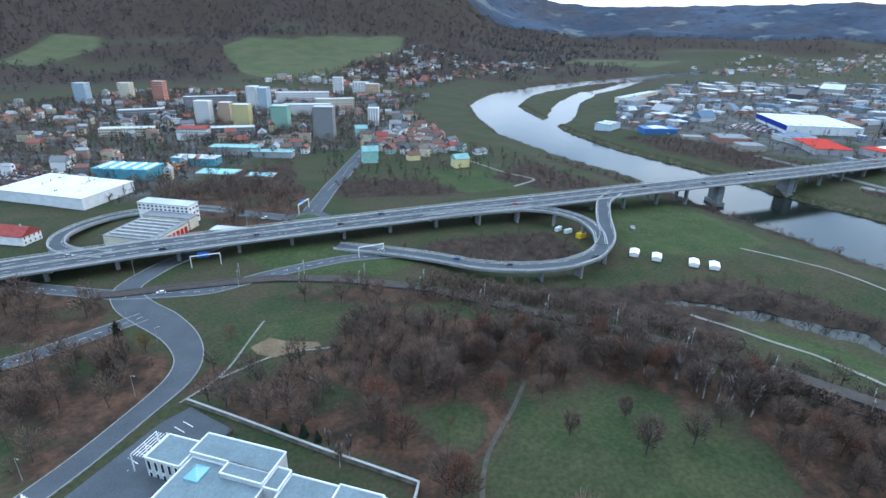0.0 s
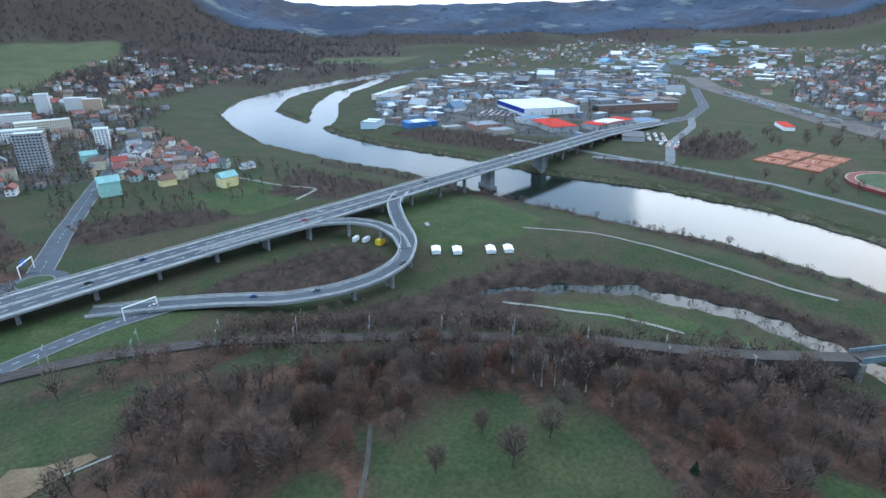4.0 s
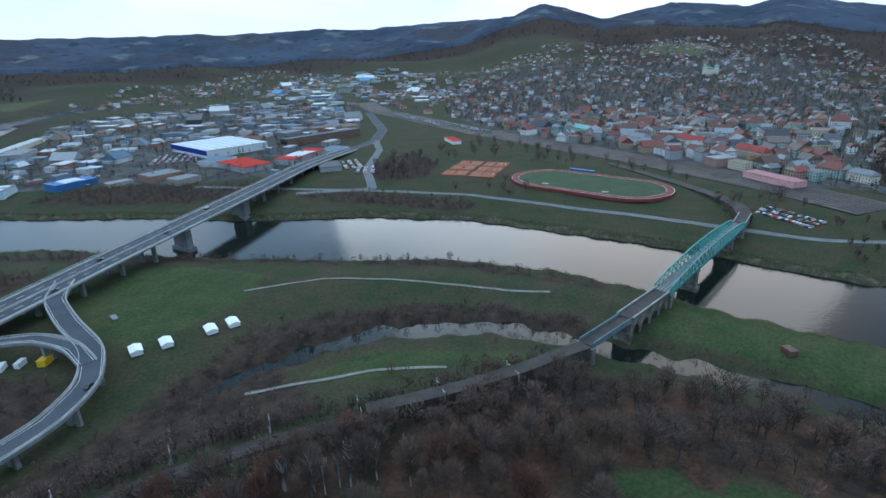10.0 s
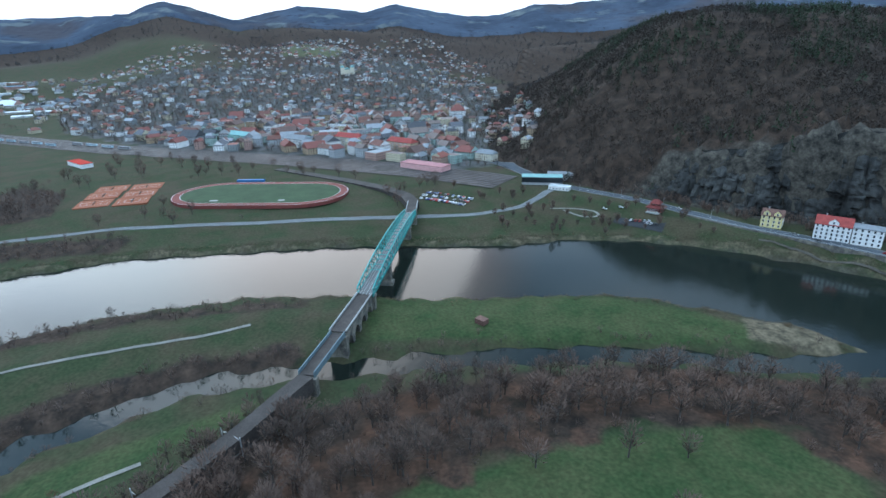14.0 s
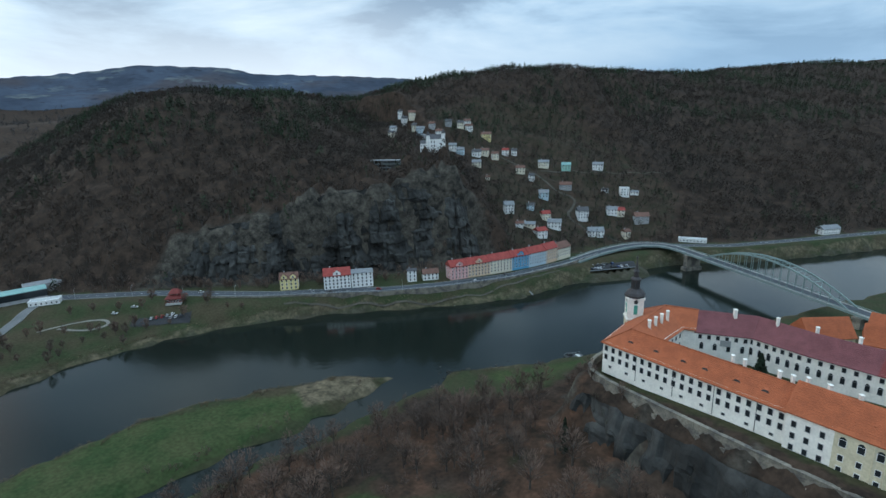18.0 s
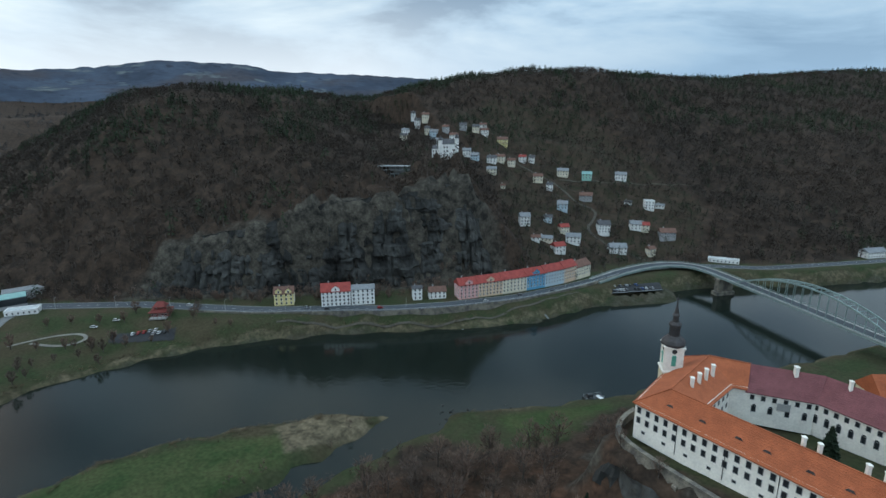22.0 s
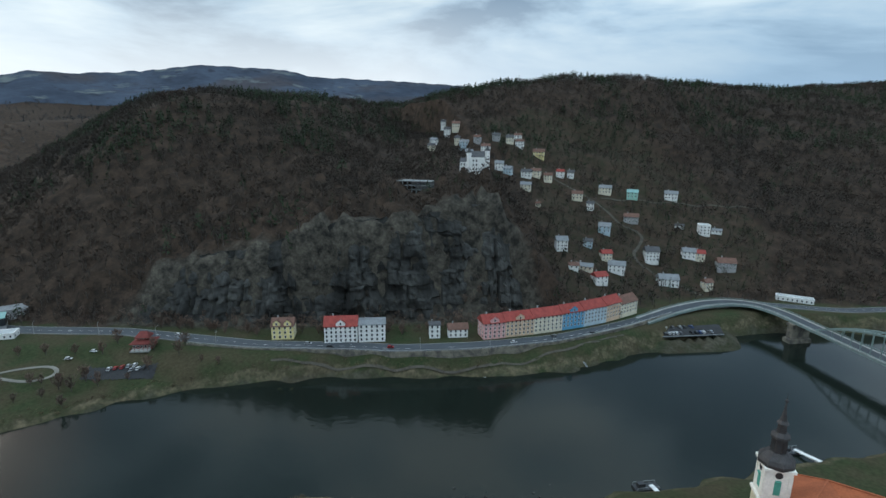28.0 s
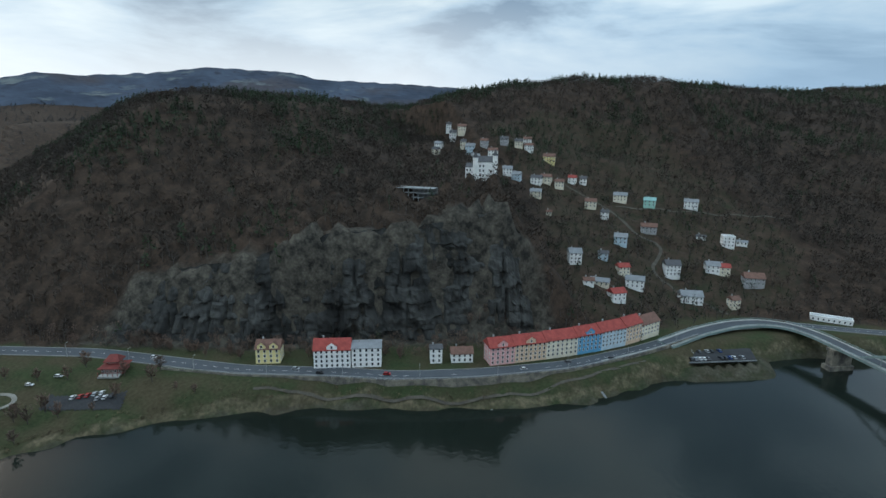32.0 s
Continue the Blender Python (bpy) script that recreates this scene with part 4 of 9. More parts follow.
def highway_bridge():
    o = (-144, -381, 8)
    t = thing("road_bridge", *o, "long grey concrete road bridge on piers over meadow and river", "bridge")
    part("deck", ribbon(HIGHWAY, 25.5, np.array(DECK_Z) - 0.12, thick=1.0).mesh("deck", CONCRETE, origin=o), t)
    part("girder", ribbon(HIGHWAY, 17.0, np.array(DECK_Z) - 1.1, thick=1.6).mesh("girder", CONCRETE, origin=o), t)
    part("carriageway", ribbon(HIGHWAY, 22.4, np.array(DECK_Z) - 0.1, thick=0.08).mesh("carriageway", ASPHALT, origin=o), t, "worn grey asphalt carriageway")
    for side in (-1, 1):
        part("kerb", ribbon(HIGHWAY, 1.5, np.array(DECK_Z) + 0.14, thick=0.3, offset=side * 12.0).mesh("kerb", PALE, origin=o), t)
        b = Build()
        rail_along(HIGHWAY, np.array(DECK_Z) + 0.1, side * 12.5, b, 1.1)
        part("railing", b.mesh("railing", GALV, origin=o), t)
    part("median", ribbon(HIGHWAY, 0.7, np.array(DECK_Z) + 0.55, thick=0.65).mesh("median", PALE, origin=o), t)
    b = Build()
    for off in (-5.6, 5.6):
        dashes(HIGHWAY, DECK_Z, off, 6, 6, 0.3, build=b)
    for off in (-10.6, -0.9, 0.9, 10.6):
        dashes(HIGHWAY, DECK_Z, off, 24, 0.4, 0.25, build=b)
    part("lane_markings", b.mesh("lane_markings", WHITE_PAINT, origin=o), t)
    x, y, nx, ny, s, seg = course(HIGHWAY, 2.0)
    zz = np.interp(s, seg, DECK_Z)
    for d in np.arange(120, 1020, 33.0):
        i = int(np.argmin(abs(s - d)))
        g = float(relief(x[i], y[i]))
        q = math.atan2(ny[i], nx[i]) - math.pi / 2
        if g < 1.0:
            continue
        pier(t, x[i], y[i], g - 1, zz[i] - 2.6, q, 11.0, 2.0)
    for px, py in ((-300, -420), (-384, -440)):
        b = Build()
        b.prism([(px - 3, py - 8), (px + 2, py - 9), (px + 4, py + 8), (px - 1, py + 9)], -3, 17.2)
        b.prism([(px - 4.2, py - 10), (px + 3.2, py - 11), (px + 5.2, py + 10), (px - 2.2, py + 11)], -3, 3.2)
        part("river_pier", b.mesh("river_pier", CONCRETE, origin=o), t, "massive concrete river pier")
    return t


def ramp(name, pts, z, width, label, spots):
    o = (pts[3][0], pts[3][1], 8)
    t = thing(name, *o, label, "ramp")
    z = np.array(z, float)
    part("deck", ribbon(pts, width, z - 0.1, thick=1.3).mesh("deck", CONCRETE, origin=o), t)
    part("carriageway", ribbon(pts, width - 1.6, z, thick=0.09).mesh("carriageway", ASPHALT, origin=o), t, "grey asphalt lane")
    for side in (-1, 1):
        part("kerb", ribbon(pts, 0.7, z + 0.25, thick=0.4, offset=side * (width / 2 - 0.4)).mesh("kerb", PALE, origin=o), t)
        b = Build()
        rail_along(pts, z, side * (width / 2 - 0.25), b, 1.1)
        part("railing", b.mesh("railing", GALV, origin=o), t)
    b = Build()
    for off in (-width / 2 + 1.5, width / 2 - 1.5):
        dashes(pts, z, off, 9, 0.3, 0.2, build=b)
    part("lane_markings", b.mesh("lane_markings", WHITE_PAINT, origin=o), t)
    x, y, nx, ny, s, seg = course(pts, 2.0)
    zz = np.interp(s, seg, z)
    for d in spots:
        i = int(np.argmin(abs(s - d)))
        g = float(height(x[i], y[i]))
        if zz[i] - g > 3:
            pier(t, x[i], y[i], g - 1, zz[i] - 1.4, math.atan2(ny[i], nx[i]) - math.pi / 2, 3.4, 1.6)
    return t


highway_bridge()
ramp("loop_ramp", LOOP, LOOP_Z, 10.5, "curved concrete loop ramp on pillars beside the bridge", (20, 52, 84, 116, 146, 172))
ramp("slip_ramp", INNER, INNER_Z, 8.0, "narrow concrete slip ramp leaving the bridge deck", (40, 70, 100, 128))
WEST_RAMP = [(158, -298), (178, -303), (196, -318), (204, -340), (202, -362), (192, -384), (168, -402), (138, -404), (112, -394)]
ramp("station_ramp", WEST_RAMP, [20.5, 20, 19, 17.5, 15.8, 14.4, 13.2, 12.8, 12.7], 9.5, "curved ramp descending round the fire station", (20, 45, 70))
TREE_GAPS += [(HIGHWAY, 16), (LOOP, 8), (INNER, 7), (WEST_RAMP, 8)]


def road(name, pts, width, material, label, kerbs=True, marks=0.0, kind="structure", lift=0.3, category="road"):
    ob = tagged(new(name, ribbon(pts, width, None, lift).mesh(name, material)), label, category, kind=kind)
    wide = np.array(width, float) if np.ndim(width) else float(width)
    TREE_GAPS.append((pts, float(np.max(wide)) / 2 + 2.5))
    if kerbs:
        for side in (-1, 1):
            part("kerb", ribbon(pts, 0.45, None, lift + 0.15, thick=0.5, offset=side * (wide / 2 + 0.2)).mesh("kerb", KERB), ob)
    if marks:
        part("lane_markings", dashes(pts, None, 0, 3, marks, 0.22, lift=lift - 0.28, build=Build()).mesh("lane_markings", WHITE_PAINT), ob)
    return ob


road("road", [(140, -80), (118, -118), (104, -142), (93, -165), (85, -184), (85, -200), (95, -218), (110, -234), (128, -250), (140, -268), (128, -300), (96, -340), (68, -362)], [8, 8, 8.5, 9, 10, 11, 14, 17, 16, 13, 11, 10, 10], ASPHALT, "worn grey asphalt park road with pale kerbs")
road("road", [(330, -120), (200, -185), (160, -204), (136, -222), (118, -238)], 9, ASPHALT, "wide grey side road with lane arrows", marks=3)
road("road", [(300, -300), (200, -280), (141, -262), (95, -262), (60, -284), (20, -300), (-20, -305)], 9, ASPHALT, "asphalt road under the bridge", marks=4)
road("road", [(52, -390), (44, -440), (30, -510), (17, -575), (0, -640), (-30, -760), (-60, -900)], 13, ASPHALT, "straight grey town avenue", marks=4)
road("road", [(112, -394), (92, -386), (70, -377)], 10, ASPHALT, "short asphalt road to the roundabout")
road("road", [(-1160, -770), (-900, -580), (-780, -525), (-690, -515)], 16, ASPHALT, "wide approach road behind the bridge", marks=5)
road("road", [(-780, -525), (-700, -470), (-571, -414), (-500, -362), (-455, -430)], 9, WORN, "pale grey access road near the river")
road("road", [(-440, -560), (-462, -470), (-494, -359), (-511, -255), (-494, -99), (-481, -19), (-470, 48), (-480, 90), (-500, 110), (-529, 148)], 6, WORN, "pale riverside road along the embankment")
road("road", [(-700, 110), (-560, 140), (-529, 150), (-463, 194), (-373, 232), (-318, 268), (-300, 277), (-262, 308), (-221, 352), (-194, 398), (-172, 446), (-152, 484), (-128, 504)], 11, ASPHALT, "dark riverside street below the cliff", marks=4)
road("road", [(-118, 512), (-60, 534), (0, 585), (110, 682), (300, 834), (600, 1074)], 9, ASPHALT, "valley road along the far bank", marks=4)
road("path", [(-53, -170), (-43, -151), (-31, -135), (-25, -122), (-20, -90)], 1.7, TRACK, "narrow grey park path across the lawn", False, category="path")
road("path", [(81, -169), (69, -185), (60, -228)], 1.0, GRAVEL, "pale gravel path beside the road", False, category="path")
road("path", [(70, -184), (51, -199), (25, -202)], 1.1, GRAVEL, "pale sandy path on the grass", False, category="path")
road("path", [(-160, -225), (-175, -206), (-196, -180), (-210, -148)], 2.6, GRAVEL, "pale gravel path on the meadow", False, category="path")
road("path", [(-240, -300), (-278, -264), (-297, -196), (-311, -123)], 2.2, GRAVEL, "pale gravel cycle path on the floodplain", False, category="path")
road("path", [(-90, -560), (-120, -500), (-150, -470), (-120, -445)], 3.0, GRAVEL, "curving gravel path on the meadow", False, category="path")
road("path", [(-352, 226), (-305, 258), (-262, 288), (-226, 322), (-204, 356), (-186, 386)], 1.6, TRACK, "grey riverside path below the street wall", False, category="path")
road("path", [(-468, 112), (-464, 134), (-452, 150), (-438, 146), (-444, 130), (-462, 122)], 2.4, GRAVEL, "looped pale garden path", False, category="path")


def embankment_wall():
    """The long retaining wall between street and promenade."""
    pts = [(-410, 206), (-369, 226), (-314, 262), (-296, 271), (-257, 303), (-216, 348), (-189, 394), (-167, 442)]
    tops = [12.5, 12.5, 12.5, 12.5, 12.5, 12.6, 13.2, 14.6]
    ob = tagged(new("retaining_wall", ribbon(pts, 0.8, tops, thick=7).mesh("retaining_wall", STONE)), "long grey stone retaining wall of the street", "wall")
    b = Build()
    rail_along(pts, np.array(tops), 0, b, 1.0, 5.0)
    part("railing", b.mesh("railing", GALV), ob)
    TREE_GAPS.append((pts, 10))
    for x, y, q in ((-286, 263, 0.70), (-243, 298, 0.82), (-200, 350, 1.05)):
        st = thing("river_steps", x, y, float(height(x, y)), "pale concrete steps down the grassy river bank", "steps", "bank steps")
        for k in range(14):
            px, py = x + math.sin(q) * 0.7 * k, y - math.cos(q) * 0.7 * k
            g = Build()
            z = float(height(px, py)) + 0.22
            g.box(px, py, z - 0.6, z, 1.4, 0.66, q)
            part("step", g.mesh("step", CONCRETE, origin=(x, y, float(height(x, y)))), st)


embankment_wall()
for pts, gap in (([(-618, -215), (-555, -80)], 56), ([(-660, -290), (-575, -285)], 36)):
    TREE_GAPS.append((pts, gap))


DARK_ASPHALT = mat("dark_asphalt", (0.045, 0.046, 0.048), 0.95, scale=0.1, amount=0.25, fine=1.2, spec=0.08)


def lot(name, pts, label):
    b = Build()
    p = np.array(pts, float)
    for x in np.arange(p[:, 0].min(), p[:, 0].max(), 1.5):
        ys = np.arange(p[:, 1].min(), p[:, 1].max(), 1.5)
        for y in ys[inside(pts, np.full(len(ys), x), ys) > 0]:
            b.add([(x + i, y + j, float(height(x + i, y + j)) + 0.25) for i, j in ((0, 0), (1.5, 0), (1.5, 1.5), (0, 1.5))], [(0, 1, 2, 3)])
    tagged(new(name, b.mesh(name, DARK_ASPHALT)), label, "car park", kind="structure")


bench = tagged(new("car_park", Build().prism(BANK_LOT, 6.5, 7.5).mesh("car_park", DARK_ASPHALT)), "level asphalt car park on the river bank", "car park", kind="structure")
part("edge_kerb", ribbon([(-165.2, 409.3), (-130.8, 439)], 0.4, 7.65, thick=0.6).mesh("edge_kerb", CONCRETE), bench)
TREE_GAPS.append(([(-160, 420), (-138, 444)], 16))
lot("car_park", [(-436, 158), (-404, 184), (-396, 176), (-428, 150)], "asphalt car park beside the pavilion")

def roundabout(x, y, outer, inner):
    """A ring of asphalt round a kerbed grass island."""
    z = float(height(x, y)) + 0.36
    ob = tagged(new("roundabout", Build().lathe(x, y, [(z - 1.2, outer), (z, outer), (z + 0.001, inner)], 32).mesh("roundabout", ASPHALT)), "small asphalt roundabout at the town avenue", "roundabout", kind="structure")
    part("kerb", Build().lathe(x, y, [(z - 0.3, inner + 0.5), (z + 0.18, inner + 0.5), (z + 0.19, inner)], 32).mesh("kerb", KERB), ob)
    part("island", Build().lathe(x, y, [(z - 0.3, inner), (z + 0.2, inner), (z + 0.7, inner * 0.4)], 24).mesh("island", mat("island_turf", (0.035, 0.050, 0.020), 0.95, scale=0.2, amount=0.3, fine=1.5)), ob)
    TREE_GAPS.append(([(x - 1, y), (x + 1, y)], outer + 3))


roundabout(54, -375, 16.5, 9.0)

# ---- railway ----
RAILWAY = [(150, -262), (62, -275), (22, -269), (-22, -255), (-67, -233), (-103, -214), (-135, -190), (-160, -163), (-185, -136), (-210, -113), (-232, -98)]


def railway():
    ob = tagged(new("railway", ribbon(RAILWAY, 7.4, None, 0.9, thick=1.4).mesh("railway", BALLAST)), "double railway line on a brown ballast bed", "railway", kind="structure")
    for off in (-2.7, -1.25, 1.25, 2.7):
        part("rail", ribbon(RAILWAY, 0.14, None, 1.1, thick=0.2, offset=off).mesh("rail", RUST), ob)
    TREE_GAPS.append((RAILWAY, 4.8))
    x, y, nx, ny, s, seg = course(RAILWAY, 1.0)
    for d in np.arange(70, s[-1] - 20, 34):
        i = int(d)
        z = float(height(x[i], y[i])) + 0.6
        q = math.atan2(ny[i], nx[i])
        m = thing("catenary_mast", x[i], y[i], z, "grey steel catenary mast beside the railway", "mast", "railway masts", q)
        for side in (-1, 1):
            b = Build()
            b.beam((side * 5.2, 0, 0), (side * 5.2, 0, 8.6), 0.34)
            part("post", b.mesh("post", GALV), m)
            b = Build()
            b.beam((side * 5.2, 0, 7.6), (side * 1.9, 0, 7.9), 0.12)
            b.beam((side * 5.2, 0, 6.6), (side * 2.2, 0, 7.8), 0.09)
            part("bracket", b.mesh("bracket", GALV), m)


railway()
TRUSS_A, TRUSS_B, TRUSS_Z = Vector((-317, -60, 0)), Vector((-466, -13, 0)), 15.2


def rail_bridge():
    a, b2 = TRUSS_A, TRUSS_B
    u = (b2 - a).normalized()
    n = Vector((-u.y, u.x, 0))
    L = (b2 - a).length
    o = a + Vector((0, 0, 8))
    t = thing("railway_bridge", *o, "teal-green steel truss railway bridge over the river", "bridge")

    def at(d, side, z):
        p = a + u * d + n * side
        return (p.x, p.y, z)

    d = Build()
    d.beam(at(-2, 0, TRUSS_Z), at(L + 2, 0, TRUSS_Z), 8.0, 0.9)
    part("deck", d.mesh("deck", mat("track_deck", (0.16, 0.16, 0.15), 0.9, scale=0.3), origin=o), t)
    for off in (-2.6, -1.1, 1.1, 2.6):
        d = Build()
        d.beam(at(-2, off, TRUSS_Z + 0.6), at(L + 2, off, TRUSS_Z + 0.6), 0.16, 0.25)
        part("rail", d.mesh("rail", GALV, origin=o), t)
    N = 22

    def top(k):
        h = (k / N)
        return TRUSS_Z + 3.0 + 5.2 * math.sin(math.pi * min(max(h, 0), 1)) ** 0.7

    for side in (-4.6, 4.6):
        d = Build()
        d.beam(at(-1, side, TRUSS_Z - 0.7), at(L + 1, side, TRUSS_Z - 0.7), 0.7, 1.9)
        part("bottom_chord", d.mesh("bottom_chord", TEAL, origin=o), t)
        d = Build()
        for k in range(N):
            d.beam(at(L * k / N, side, top(k)), at(L * (k + 1) / N, side, top(k + 1)), 0.75, 0.75)
        part("top_chord", d.mesh("top_chord", TEAL, origin=o), t)
        for k in range(N + 1):
            d = Build()
            d.beam(at(L * k / N, side, TRUSS_Z), at(L * k / N, side, top(k)), 0.5)
            part("vertical", d.mesh("vertical", TEAL, origin=o), t)
            if k < N:
                d = Build()
                p, q = (k, k + 1) if k < N / 2 else (k + 1, k)
                d.beam(at(L * p / N, side, top(p)), at(L * q / N, side, TRUSS_Z), 0.42)
                part("diagonal", d.mesh("diagonal", TEAL, origin=o), t)
    for k in range(3, N - 2):
        d = Build()
        d.beam(at(L * k / N, -4.6, top(k)), at(L * k / N, 4.6, top(k)), 0.4)
        if k % 2:
            d.beam(at(L * k / N, -4.6, top(k)), at(L * (k + 1) / N, 4.6, top(k + 1)), 0.25)
        part("cross_brace", d.mesh("cross_brace", TEAL, origin=o), t)
    q = math.atan2(u.y, u.x)
    for dd, w in ((2, 3.4), (L * 0.30, 4.2), (L * 0.80, 4.2), (L - 1, 3.4)):
        p = a + u * dd
        d = Build()
        d.box(p.x, p.y, -3, TRUSS_Z - 1.6, w, 10.5, q)
        d.box(p.x, p.y, TRUSS_Z - 2.4, TRUSS_Z - 1.5, w + 0.8, 11.6, q)
        d.box(p.x, p.y, -3, 2.6, w + 1.6, 13.0, q)
        part("pier", d.mesh("pier", STONE, origin=o), t, "sandstone block pier")
    return t


rail_bridge()


def arch_wall(b, p, q, n_arch, z0, spring, crown, top, half):
    """A wall of round arches from p to q, half metres to each side of the line."""
    p, q = Vector((*p, 0)), Vector((*q, 0))
    u = (q - p).normalized()
    n = Vector((-u.y, u.x, 0))
    L = (q - p).length
    cell = L / n_arch
    prof = []
    for k in range(n_arch):
        x0 = k * cell
        r = cell * 0.36
        prof += [(x0, z0), (x0 + cell / 2 - r, z0)]
        prof += [(x0 + cell / 2 - r * math.cos(math.pi * i / 8), spring + (crown - spring) * math.sin(math.pi * i / 8)) for i in range(9)]
        prof += [(x0 + cell / 2 + r, z0)]
    prof += [(L, z0)]
    for i in range(len(prof) - 1):
        (xa, za), (xb, zb) = prof[i], prof[i + 1]
        if abs(xb - xa) < 1e-6:
            continue
        vs = []
        for s in (-half, half):
            for x, z in ((xa, za), (xb, zb), (xb, top), (xa, top)):
                w = p + u * x + n * s
                vs.append((w.x, w.y, z))
        b.add(vs, [(3, 2, 1, 0), (4, 5, 6, 7), (0, 1, 5, 4), (2, 3, 7, 6)])
    for i in range(len(prof) - 1):
        (xa, za), (xb, zb) = prof[i], prof[i + 1]
        if abs(xb - xa) < 1e-6 or (za == z0 and zb == z0):
            for x in (xa, xb):
                w0, w1 = p + u * x - n * half, p + u * x + n * half
                b.add([(w0.x, w0.y, z0), (w1.x, w1.y, z0), (w1.x, w1.y, top), (w0.x, w0.y, top)], [(0, 1, 2, 3)])
    return b


def viaduct(name, pts, n_arch, top, label):
    o = (*pts[0], 6)
    t = thing(name, *o, label, "viaduct")
    b = arch_wall(Build(), pts[0], pts[1], n_arch, 0.5, 5.5, 10.5, top - 0.4, 4.2)
    part("arch_wall", b.mesh("arch_wall", STONE, origin=o), t, "pale sandstone arches")
    d = Build()
    d.beam((*pts[0], top - 0.1), (*pts[1], top - 0.1), 9.0, 0.7)
    part("deck", d.mesh("deck", BALLAST, origin=o), t)
    u = (Vector(pts[1]) - Vector(pts[0])).normalized()
    for side in (-4.3, 4.3):
        d = Build()
        d.beam((pts[0][0] - u.y * side, pts[0][1] + u.x * side, top + 0.7), (pts[1][0] - u.y * side, pts[1][1] + u.x * side, top + 0.7), 0.6, 1.0)
        part("parapet", d.mesh("parapet", PALE, origin=o), t)
    return t


viaduct("stone_viaduct", [(-316, -60.5), (-276, -76)], 4, 15.4, "sandstone railway viaduct with round arches on the floodplain")
viaduct("stone_viaduct", [(-468, -12.5), (-500, -6)], 3, 15.4, "sandstone viaduct arches behind the steel truss")


def brook_span():
    p, q = Vector((-276, -76, 0)), Vector((-243, -90, 0))
    o = p + Vector((0, 0, 6))
    t = thing("girder_bridge", *o, "grey steel girder railway span over the small river", "bridge")
    u = (q - p).normalized()
    n = Vector((-u.y, u.x, 0))
    for side in (-3.6, 3.6):
        d = Build()
        a, b2 = p + n * side, q + n * side
        d.beam((a.x, a.y, 14.6), (b2.x, b2.y, 14.6), 0.5, 3.0)
        part("girder", d.mesh("girder", mat("weathered_girder", (0.15, 0.20, 0.22), 0.7, scale=0.4, amount=0.3), origin=o), t)
    d = Build()
    d.beam((p.x, p.y, 14.2), (q.x, q.y, 14.2), 6.8, 0.5)
    part("deck", d.mesh("deck", BALLAST, origin=o), t)
    for c in (p, q):
        d = Build()
        d.box(c.x, c.y, 0, 13.2, 3.0, 9.5, math.atan2(u.y, u.x))
        part("abutment", d.mesh("abutment", STONE, origin=o), t)
    e = tagged(new("rail_embankment", ribbon([(-242, -90), (-232, -98), (-210, -114), (-186, -136), (-162, -162)], 7.2, [14.6, 14.5, 14, 13.6, 13.2], thick=7).mesh("rail_embankment", BALLAST)), "ballasted railway embankment leading to the bridge", "embankment", kind="structure")
    tagged(new("rail_embankment", ribbon([(-500, -6), (-530, -8), (-565, -25), (-610, -60), (-700, -140)], 12, [15, 14.6, 14, 13.6, 12.5], thick=8).mesh("rail_embankment", BALLAST)), "curving railway embankment towards the station", "embankment", kind="structure")


brook_span()
ARCH_ROAD = [(-182, 418), (-168, 450), (-152, 476), (-136, 492), (-117, 498), (-100, 488), (-85, 472), (-35, 420), (20, 361), (60, 318)]


